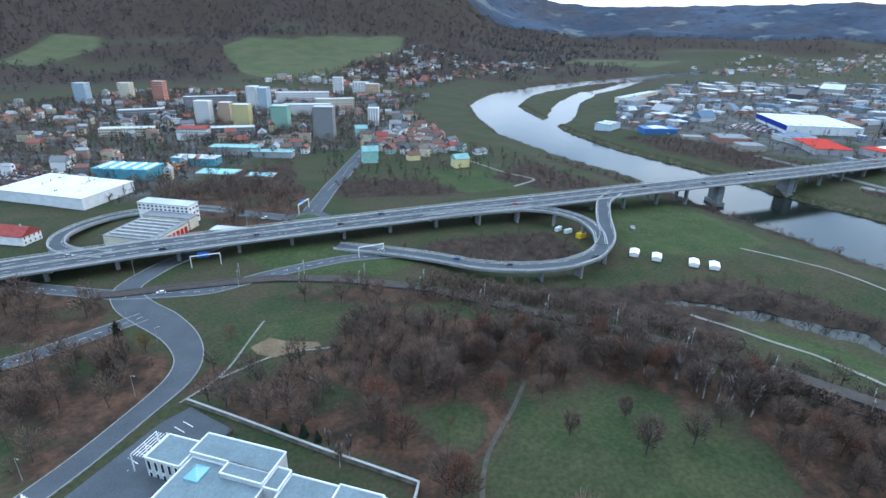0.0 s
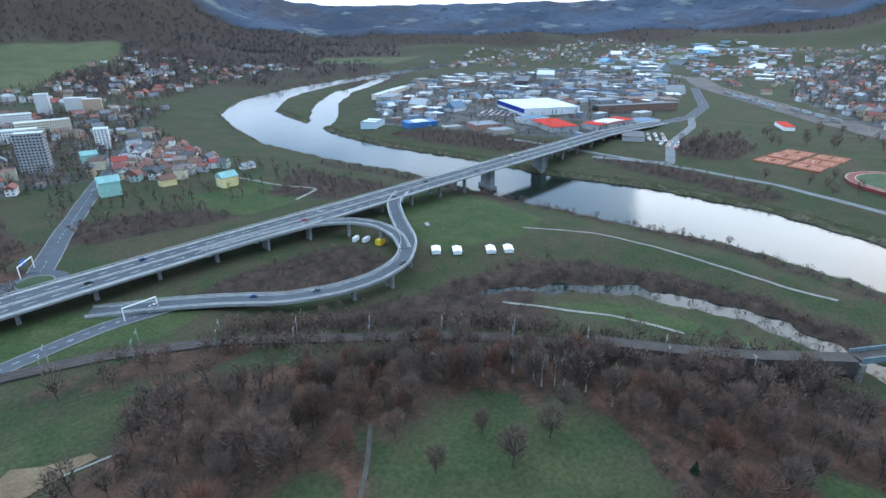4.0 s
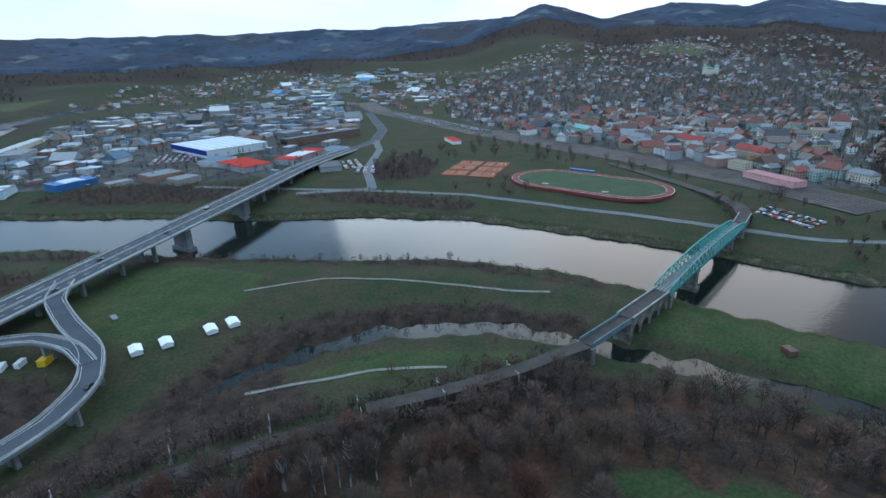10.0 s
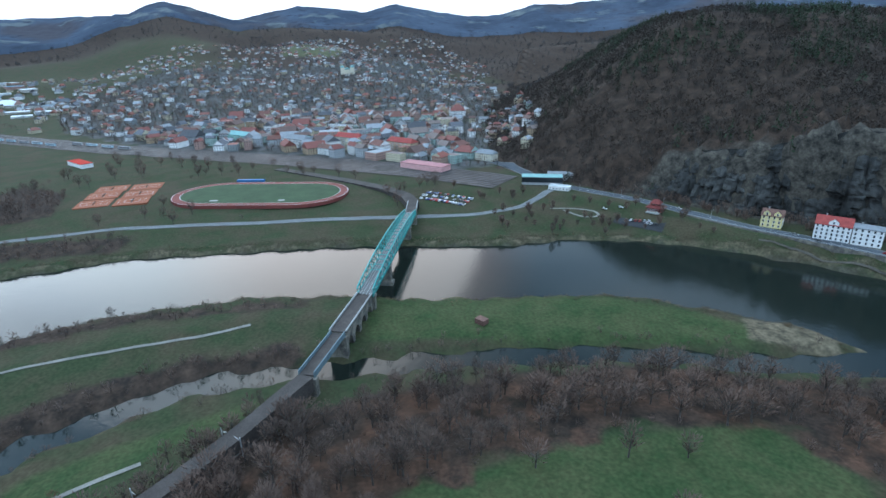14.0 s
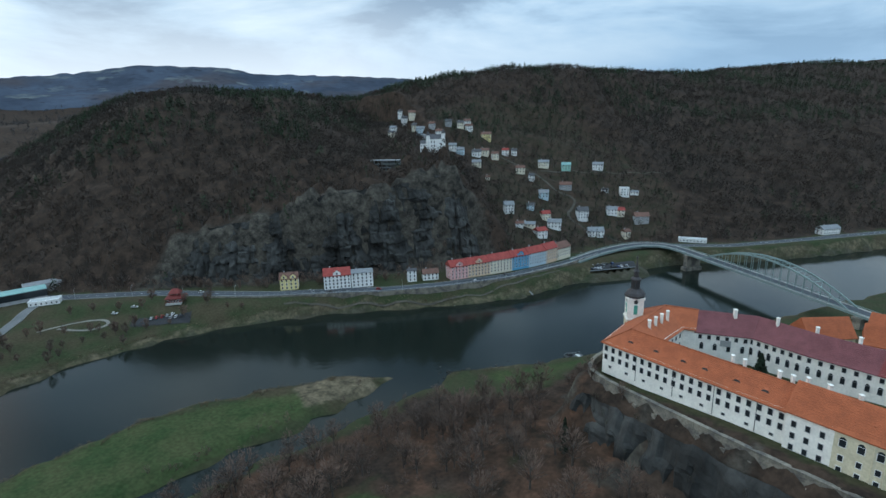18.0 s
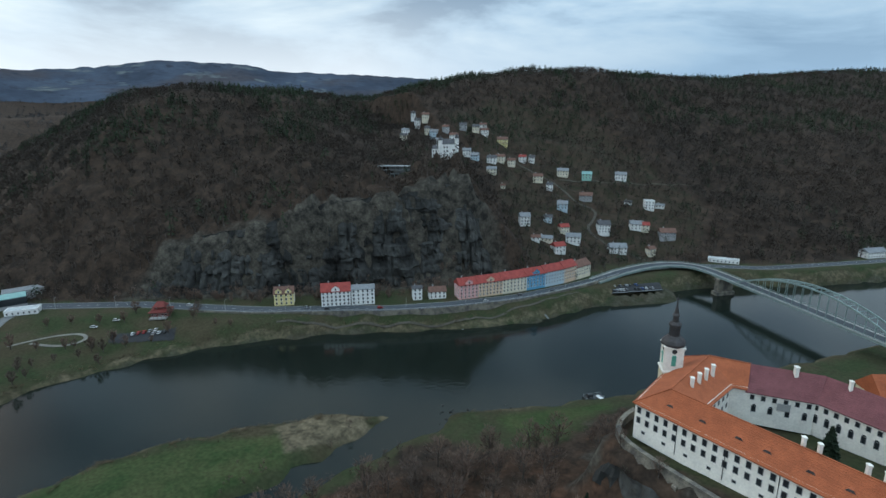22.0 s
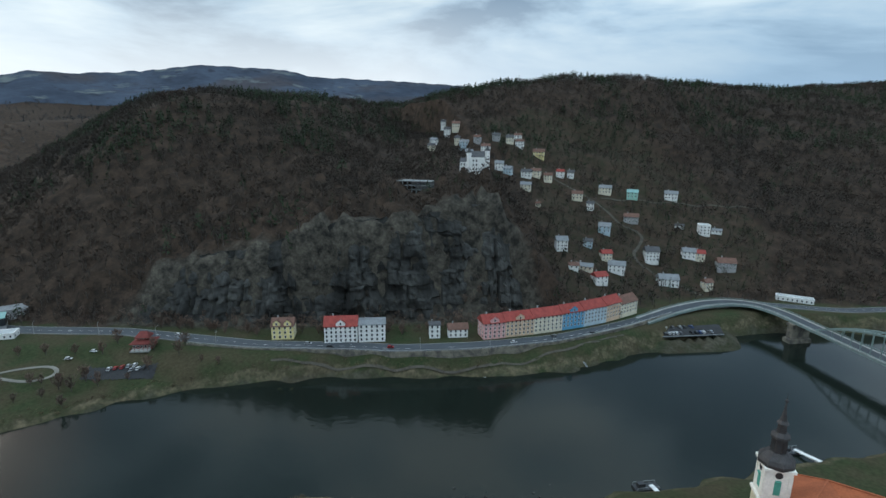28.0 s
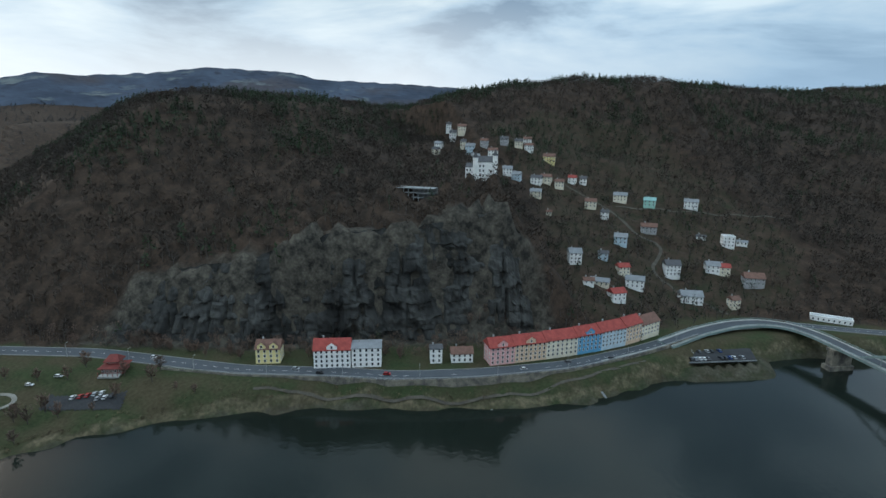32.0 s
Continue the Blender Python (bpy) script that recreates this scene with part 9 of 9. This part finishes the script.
def park_trees():
    lawn = lambda x, y: 1 - any_inside(LAWNS, x, y, 3)  # noqa: E731
    wooded = sow(BELTS, 10.5, 21, 0.55, lambda x, y: 0.72 * lawn(x, y))
    spread = sow([PARK, *GROVES], 12.0, 22, 0.5, lambda x, y: (0.6 * lawn(x, y) + 0.14) * np.where(x < -430, 0.22, 1))
    rng = np.random.RandomState(23)
    near = np.concatenate([wooded, spread])
    near = near[(inside(CASTLE_HILL, near[:, 0], near[:, 1]) < 2)]
    order = np.argsort(np.hypot(near[:, 0] + 60, near[:, 1] + 90))
    far_set = set(order[190:].tolist())
    west = (near[:, 0] < -120) & (near[:, 1] > -140)
    for i, (x, y) in enumerate(near):
        if i in far_set:
            continue
        kind = rng.choice(["oak", "round", "round", "russet", "oak"]) if not west[i] else rng.choice(["oak", "round", "russet", "round"])
        tree(kind, x, y, rng.uniform(12, 20), rng.uniform(0.85, 1.25), rng.uniform(0, 6.28), "park trees")
    rest = near[order[190:]]
    scatter_stuff("park_wood", places(rest, 11, 18, 26), MID_TREES, (WOOD, TWIGS), "bare deciduous park wood along the small river", "wood")
    scatter_stuff("understorey", places(np.concatenate([sow(BELTS, 8.5, 24, 0.6, lambda x, y: 0.45 * lawn(x, y)), sow([PARK, *GROVES], 9.0, 27, 0.6, lambda x, y: 0.35 * lawn(x, y) * np.where(x < -430, 0.2, 1))]), 2.5, 6.5, 25), SHRUBS, (WOOD, TWIGS), "brown leafless undergrowth between the park trees", "undergrowth")
    for k in range(22):
        a = k / 21
        x, y = np.interp(a, [0, 0.4, 0.7, 1], [-98, -120, -131, -140]) + rng.normal() * 3, np.interp(a, [0, 0.4, 0.7, 1], [-182, -163, -150, -132]) + rng.normal() * 3
        tree("birch", x, y, rng.uniform(13, 17), 1.0, rng.uniform(0, 6), "birches")
    for x, y in ((24, -138), (17, -135), (20, -131), (140, -150), (150, -165)):
        tree("birch", x, y, rng.uniform(10, 13), 1.0, rng.uniform(0, 6), "birches")
    for x, y, h in ((33, -147, 6), (40, -149, 5), (28, -144, 5), (113, -190, 12), (116, -207, 16), (150, -180, 15), (158, -172, 13), (-131, -91, 5), (-43, 179, 11)):
        tree("conifer", x, y, h, 1.6 if h < 8 else 1.0, 0.3, "conifers")
    tree("tawny", 106, -206, 11, 1.0, 0.4)
    for x, y, h in ((-19, -146, 5), (-196, -170, 7), (72, -214, 8), (58, -150, 3.4), (-130, -96, 4)):
        tree("shrub", x, y, h, 1.0, 0.5, "shrubs")


park_trees()
scatter_stuff("scrub", places(sow(SCRUB, 6.5, 31, 0.6, lambda x, y: 0.85 + 0 * x), 3.0, 8.0, 32), SHRUBS + MID_TREES[:2], (WOOD, TWIGS), "brown leafless scrub on the floodplain", "scrub")


def brook_strip(seed):
    rng = np.random.RandomState(seed)
    x, y, nx, ny, s, seg = course(BROOK[2:-1], 2.2)
    out = []
    for side in (-1, 1):
        for k in range(len(s)):
            if rng.rand() < 0.62:
                d = side * (7.5 + abs(rng.normal()) * 4)
                out.append((x[k] + nx[k] * d, y[k] + ny[k] * d))
    out = np.array(out)
    return out[(shore(out[:, 0], out[:, 1]) > 1.5) & free_of_roads(out[:, 0], out[:, 1])]


scatter_stuff("bank_scrub", places(brook_strip(41), 2.0, 6.0, 42), SHRUBS, (WOOD, TWIGS), "bare bushes lining the small river", "scrub")


def river_reeds(seed):
    """Low tufts along the water's edge of the big river."""
    rng = np.random.RandomState(seed)
    x, y, nx, ny, s, seg = course([p[:2] for p in RIVER[6:24]], 2.2)
    wide = np.interp(s, seg, [p[2] for p in RIVER[6:24]])
    out = []
    for side in (-1, 1):
        for rep in range(2):
            d = side * (wide + 3 + np.abs(rng.normal(size=len(s))) * 3.5)
            out.append(np.stack([x + nx * d + rng.normal(size=len(s)), y + ny * d + rng.normal(size=len(s))], 1))
    out = np.concatenate(out)
    return out[(shore(out[:, 0], out[:, 1]) > 1.0) & (height(out[:, 0], out[:, 1]) > 0.2)]


REED = mat("withered_reeds", (0.12, 0.09, 0.05), 0.95, scale=0.05, amount=0.35, fine=0.6, second=(0.06, 0.045, 0.03))
scatter_stuff("reeds", places(river_reeds(51), 0.9, 2.4, 52, (1.2, 2.2)), SHRUBS, (REED, REED), "withered reeds along the river's edge", "reeds")


def hill_woods():
    rng = np.random.RandomState(61)
    r = np.sqrt(rng.uniform(250**2, 1750**2, 80000))
    az = np.radians(rng.uniform(262, 392, 80000))
    x, y = EYE[0] + r * np.sin(az), EYE[1] + r * np.cos(az)
    up = uphill(x, y)
    vil = inside(VILLAGE, x, y)
    keep = (up > -6) & free_of_roads(x, y)
    keep &= (vil < 0) | (rng.rand(len(x)) < 0.42)
    keep &= ~((inside(ROCKY, x, y) > 0) & (up < 34) & (rng.rand(len(x)) < 0.9))
    rr = r
    keep &= (rng.rand(len(x)) < np.interp(rr, [250, 700, 1750], [1.0, 0.95, 0.5]))
    for (ax, ay), (bx, by), *_ in ROW:
        keep &= (x - (ax + bx) / 2) ** 2 + (y - (ay + by) / 2) ** 2 > 15**2
    for hx, hy, *_ in VILLAGE_HOUSES + OTHERS + STREET:
        keep &= (x - hx) ** 2 + (y - hy) ** 2 > 11**2
    for hx, hy in (VILLA_AT, RUIN_AT):
        keep &= (x - hx) ** 2 + (y - hy + 6) ** 2 > 24**2
    x, y, up = x[keep], y[keep], up[keep]
    patch = waves(x, y, 230, 64) + 0.5 * waves(x, y, 90, 65)
    high = np.clip((height(x, y) - 85) / 60, 0, 1)
    dark = rng.rand(len(x)) < np.clip(0.02 + 0.5 * (patch - 0.55) + 0.75 * smooth(0.25, 0.8, high) * smooth(-0.35, 0.1, patch), 0.02, 0.85)
    xy = np.stack([x, y], 1)
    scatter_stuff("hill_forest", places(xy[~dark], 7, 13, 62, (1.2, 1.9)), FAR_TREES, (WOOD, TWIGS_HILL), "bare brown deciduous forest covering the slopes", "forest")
    scatter_stuff("hill_conifers", places(xy[dark], 9, 15, 63, (1.4, 2.0)), FAR_CONIFERS, (WOOD, NEEDLES_HILL), "dark conifers among the bare hill forest", "forest")


hill_woods()


def castle_woods():
    ring = [(-124, 196), (-118, 150), (-92, 118), (-60, 92), (0, 70), (70, 60), (70, 95), (-20, 102), (-60, 124), (-106, 160), (-100, 206), (-60, 222), (-20, 214), (-30, 262), (-80, 268), (-100, 238)]
    xy = sow([ring], 5.2, 71, 0.6, lambda x, y: 0.65 + 0 * x)
    scatter_stuff("castle_slope_trees", places(xy, 5, 10, 72), MID_TREES, (WOOD, TWIGS), "bare trees on the castle rock's slopes", "trees")
    for x, y, h in ((-43, 178, 12), (-20, 160, 8), (-8, 152, 8), (-60, 170, 7), (-108, 132, 9), (-110, 140, 11)):
        tree("conifer" if x in (-43, -108, -110) else "round", x, y, h, 1.5 if x == -43 else 1.0, 0.2, "castle trees")


castle_woods()


def cliff_foot_trees():
    """Bare trees and bushes in the gardens between the street houses and the cliff."""
    strip = [(-560, 138), (-470, 196), (-410, 230), (-372, 252), (-320, 292), (-280, 326), (-256, 350), (-236, 384), (-262, 382), (-302, 346), (-352, 300), (-400, 260), (-458, 224), (-546, 168)]
    xy = sow([strip], 5.5, 73, 0.6, lambda x, y: 0.8 + 0 * x)
    keep = np.ones(len(xy), bool)
    for hx, hy, lx, *_ in STREET:
        keep &= (xy[:, 0] - hx + 2) ** 2 + (xy[:, 1] - hy - 2.4) ** 2 > (lx * 0.62) ** 2
    for (ax, ay), (bx, by), *_ in ROW:
        keep &= (xy[:, 0] - (ax + bx) / 2) ** 2 + (xy[:, 1] - (ay + by) / 2) ** 2 > 15**2
    scatter_stuff("cliff_foot_trees", places(xy[keep], 4, 10, 74), MID_TREES + SHRUBS, (WOOD, TWIGS), "bare trees and bushes at the foot of the cliff", "trees")


cliff_foot_trees()


def street_trees():
    """Trees on the riverside lawns, in gardens and along the town's roads."""
    rng = np.random.RandomState(81)
    xy = sow([[(-470, 120), (-400, 190), (-360, 220), (-400, 150), (-430, 60), (-470, 40)], [(-560, 40), (-500, 60), (-490, 110), (-560, 130)]], 14, 82, 0.6)
    for x, y in xy:
        tree("street", x, y, rng.uniform(6, 12), 1.1, rng.uniform(0, 6), "riverside trees")
    for k in range(46):
        a = rng.rand()
        x, y = np.interp(a, [0, 0.3, 0.6, 1], [-470, -390, -330, -268]) + rng.normal() * 3, np.interp(a, [0, 0.3, 0.6, 1], [208, 240, 285, 332]) + rng.normal() * 2
        if all((x - hx) ** 2 + (y - hy) ** 2 > 130 for hx, hy, *_ in STREET):
            tree("street", x, y, rng.uniform(5, 10), 1.1, rng.uniform(0, 6), "street trees")
    for x, y in ((-440, 170), (-418, 190), (-446, 182), (-400, 196), (-452, 160), (-425, 140), (-440, 132), (-468, 150), (-480, 140), (-408, 205)):
        tree("street", x, y, rng.uniform(8, 12), 1.15, rng.uniform(0, 6), "riverside trees")
    town_xy = sow([URBAN[1]], 11.5, 83, 0.6, lambda x, y: 0.8 + 0 * x)
    ind_xy = sow([URBAN[0]], 17, 84, 0.6, lambda x, y: 0.6 + 0 * x)
    sub_xy = sow([URBAN[2], URBAN[2], URBAN[2], [(-90, -1150), (-300, -1500), (-700, -1900), (-200, -2100), (300, -1300)], [(60, -430), (-100, -470), (-160, -560), (-110, -640), (40, -600)]], 13, 85, 0.7, lambda x, y: 0.8 + 0 * x)
    val_xy = sow([[(-800, -1650), (-1600, -2250), (-2600, -2300), (-2300, -1500), (-1500, -1350)], [(-1150, -600), (-1400, -930), (-2200, -1500), (-2500, -900), (-1900, -800)], [(-1600, 340), (-2300, 250), (-3000, 0), (-3200, 500), (-2400, 640)]], 36, 86, 0.7, lambda x, y: 0.8 + 0 * x)
    xy = np.concatenate([town_xy, ind_xy, sub_xy, val_xy])
    pick = rng.rand(len(xy)) < 0.25
    scatter_stuff("town_trees", places(xy[~pick], 6, 13, 87, (1.1, 1.8)), FAR_TREES, (WOOD, TWIGS), "bare trees between the town's houses", "trees")
    scatter_stuff("town_conifers", places(xy[pick], 7, 13, 88, (0.9, 1.3)), FAR_CONIFERS, (WOOD, NEEDLES), "dark conifers between the town's houses", "trees")
    vx = sow([VILLAGE], 7.5, 89, 0.6, lambda x, y: 0.75 + 0 * x)
    ok = np.ones(len(vx), bool)
    for hx, hy, *_ in VILLAGE_HOUSES:
        ok &= (vx[:, 0] - hx) ** 2 + (vx[:, 1] - hy) ** 2 > 90
    vx = vx[ok]
    scatter_stuff("garden_trees", places(vx, 5, 11, 90), FAR_CONIFERS[:3] + FAR_TREES[:4], (WOOD, NEEDLES), "dark garden trees between hillside houses", "trees")


street_trees()


# Greyer and paler than the hill twigs: distance haze put into the base colour.
TWIGS_FAR = mat("far_twigs_haze_greyed", (0.062, 0.058, 0.060), 0.95, scale=0.005, amount=0.3, fine=0.1, second=(0.030, 0.031, 0.034))


def far_woods():
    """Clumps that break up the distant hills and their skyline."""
    rng = np.random.RandomState(91)
    r = np.sqrt(rng.uniform(1250**2, 3600**2, 26000))
    az = np.radians(rng.uniform(135, 335, 26000))
    x, y = EYE[0] + r * np.sin(az), EYE[1] + r * np.cos(az)
    w, u, b, g = covers(x, y)
    keep = (w > 0.55) & (u < 0.3) & (g < 0.3) & (shore(x, y) > 20)
    turn = np.degrees(az)
    keep &= rng.rand(len(x)) < np.interp(turn, [135, 195, 208, 252, 262, 292, 300], [1.0, 1.0, 0.3, 0.3, 0.4, 0.4, 1.0])
    xy = np.stack([x[keep], y[keep]], 1)
    scatter_stuff("distant_forest", places(xy, 12, 22, 92, (1.4, 2.4)), FAR_TREES[:3] + FAR_CONIFERS[:2], (WOOD, TWIGS_FAR), "distant wooded hills in winter, twigs greyed to imitate haze", "forest")


far_woods()


# ---- rock faces ----
CLIFF_ROCK = mat("fissured_cliff_rock", (0.056, 0.056, 0.052), 0.95, scale=0.05, amount=0.55, fine=0.4, second=(0.012, 0.012, 0.011), bump=1.0)
CLIFF_SCRUB = mat("cliff_scrub", (0.050, 0.040, 0.028), 0.95, scale=0.05, amount=0.35, fine=0.5, second=(0.028, 0.034, 0.018))


def upright_grain(m):
    """Draws a rock's grain out along the vertical."""
    t = m.node_tree
    for q in [x for x in t.nodes if x.type == "TEX_NOISE"]:
        way = t.nodes.new("ShaderNodeMapping")
        way.inputs["Scale"].default_value = (1.0, 1.0, 0.35)
        link(t, q.inputs["Vector"].links[0].from_socket, way.inputs["Vector"])
        link(t, way.outputs["Vector"], q.inputs["Vector"])


upright_grain(CLIFF_ROCK)


def rock_face(name, pts, low, top, reach, bulge, label, seed, scrub):
    """A jagged, fissured wall of rock, its outside to the right of its way."""
    x, y, nx, ny, s, seg = course(pts, 1.7)
    z0, z1 = np.interp(s, seg, low), np.interp(s, seg, top)
    rows = int(max(np.subtract(top, low)) / 1.5)
    rng = np.random.RandomState(seed)
    verts, spots = [], []
    for j in range(rows + 1):
        v = j / rows
        for i in range(len(s)):
            z = z0[i] + (z1[i] - z0[i]) * v
            q = Vector((s[i] / 17, z / 60, seed))
            crack = max(0.0, 1 - abs(noise.noise(Vector((s[i] / 9, z / 45, seed + 3)))) * 7)
            block = noise.cell(Vector((s[i] / 5.5 + 0.4 * noise.noise(q * 3), z / 9, seed)))
            ledge = noise.noise(Vector((s[i] / 40, z / 7, seed + 8)))
            out = bulge * (1.6 * noise.noise(q) + 0.55 * block - 0.9 * crack + 0.6 * ledge + 0.35 * noise.noise(Vector((s[i] / 3, z / 3, seed + 5))))
            inward = reach * v**1.2 - out * math.sin(math.pi * min(1, 0.12 + 0.88 * v)) ** 0.5
            fray = (2.5 * noise.noise(Vector((s[i] / 12, 0, seed + 9))) + 1.2 * noise.noise(Vector((s[i] / 4, 0, seed + 2)))) * v**3
            verts.append((x[i] + nx[i] * inward, y[i] + ny[i] * inward, z + fray))
            if rng.rand() < scrub * (0.4 + 1.2 * max(0.0, ledge)):
                spots.append((*verts[-1][:2], z + fray - 0.4, rng.uniform(1.5, 4.2), rng.uniform(0.8, 1.4)))
    m = len(s)
    faces = [(j * m + i + 1, j * m + i, (j + 1) * m + i, (j + 1) * m + i + 1) for j in range(rows) for i in range(m - 1)]
    tagged(new(name, mesh_from(name, verts, faces, CLIFF_ROCK)), label, "cliff", kind="structure")
    scatter_stuff("cliff_scrub", spots, SHRUBS, (WOOD, CLIFF_SCRUB), "dark bushes clinging to the rock ledges", "scrub")


CLIFF_FOOT = [(-492, 196), (-470, 210), (-446, 225), (-404, 252), (-358, 290), (-306, 338), (-272, 367), (-258, 380)]
rock_face("cliff_face", CLIFF_FOOT, [10, 10, 10, 10, 10, 10, 10, 12], [16, 44, 54, 62, 79, 85, 95, 70], 25, 4.6, "tall dark fissured sandstone cliff above the street", 5, 0.10)
rock_face("castle_rock", CASTLE_ROCK, [8, 8, 9, 9, 9, 9], [15, 31, 36, 36, 35, 34], 6.0, 3.0, "dark rock face carrying the castle's terrace wall", 12, 0.06)


def shoal_stones():
    """Dark stones in the shallow water off the river mouth."""
    rng = np.random.RandomState(131)
    b = Build()
    for k in range(70):
        a = rng.rand()
        x, y = -196 + 40 * a + rng.normal() * 5, 192 + 24 * a + rng.normal() * 5
        r = rng.uniform(0.4, 1.3)
        ring = [(x + r * rng.uniform(0.7, 1.2) * math.cos(q), y + r * rng.uniform(0.6, 1.0) * math.sin(q)) for q in np.linspace(0, 5.2, 6)]
        b.prism(ring, -1.2, rng.uniform(0.15, 0.5), top=[(x + 0.6 * (p - x), y + 0.6 * (q - y)) for p, q in ring])
    tagged(new("shoal_stones", b.mesh("shoal_stones", CLIFF_ROCK)), "dark stones in the shallow river water", "stones", kind="stuff")


shoal_stones()


def railway_trees():
    rng = np.random.RandomState(141)
    x, y, nx, ny, s, seg = course(RAILWAY[3:], 3.2)
    out = []
    for side in (-1, 1, -1, 1):
        d = side * (6.0 + np.abs(rng.normal(size=len(s))) * 5)
        go = rng.rand(len(s)) < 0.8
        out.append(np.stack([x + nx * d, y + ny * d], 1)[go])
    out = np.concatenate(out)
    out = out[(shore(out[:, 0], out[:, 1]) > 3)]
    scatter_stuff("railway_trees", places(out, 6, 13, 142), MID_TREES + SHRUBS, (WOOD, TWIGS), "bare trees and bushes along the railway", "trees")


railway_trees()


# ---- distant hills, tinted blue for haze ----
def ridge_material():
    """Far spruce woods, bare beech woods and pale fields, in patches, their colours blued to imitate haze."""
    m = mat("haze_tinted_ridges", (0.070, 0.084, 0.112), 1.0, scale=0.0022, amount=0.16, fine=0.02, second=(0.044, 0.053, 0.072), spec=0.0)
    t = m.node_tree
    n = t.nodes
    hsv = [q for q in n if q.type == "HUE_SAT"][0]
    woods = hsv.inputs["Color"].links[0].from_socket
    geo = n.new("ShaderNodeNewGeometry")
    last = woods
    # The patch colours carry the same painted haze tint.
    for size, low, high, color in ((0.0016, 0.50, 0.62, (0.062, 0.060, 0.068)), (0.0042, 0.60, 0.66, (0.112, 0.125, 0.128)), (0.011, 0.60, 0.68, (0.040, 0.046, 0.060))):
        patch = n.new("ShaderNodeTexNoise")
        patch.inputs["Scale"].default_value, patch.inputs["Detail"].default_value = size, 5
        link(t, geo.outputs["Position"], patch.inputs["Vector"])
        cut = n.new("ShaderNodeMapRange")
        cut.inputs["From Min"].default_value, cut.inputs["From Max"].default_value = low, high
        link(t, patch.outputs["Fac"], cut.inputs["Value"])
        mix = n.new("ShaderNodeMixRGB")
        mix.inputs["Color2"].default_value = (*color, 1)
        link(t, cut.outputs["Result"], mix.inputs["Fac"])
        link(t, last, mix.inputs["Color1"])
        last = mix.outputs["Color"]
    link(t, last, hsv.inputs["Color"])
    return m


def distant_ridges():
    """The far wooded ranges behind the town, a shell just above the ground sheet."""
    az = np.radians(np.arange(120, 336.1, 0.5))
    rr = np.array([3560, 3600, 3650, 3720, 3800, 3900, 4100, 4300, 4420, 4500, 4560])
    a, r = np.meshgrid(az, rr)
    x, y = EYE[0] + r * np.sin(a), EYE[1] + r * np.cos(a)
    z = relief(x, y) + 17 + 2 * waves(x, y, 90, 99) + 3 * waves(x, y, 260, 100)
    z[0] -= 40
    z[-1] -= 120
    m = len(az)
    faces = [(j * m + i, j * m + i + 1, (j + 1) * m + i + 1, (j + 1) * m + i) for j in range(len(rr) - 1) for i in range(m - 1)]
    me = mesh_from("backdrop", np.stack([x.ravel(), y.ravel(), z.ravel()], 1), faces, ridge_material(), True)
    tagged(new("backdrop", me), "distant wooded mountain ranges, base colour tinted blue-grey for haze", "hills", kind="structure")


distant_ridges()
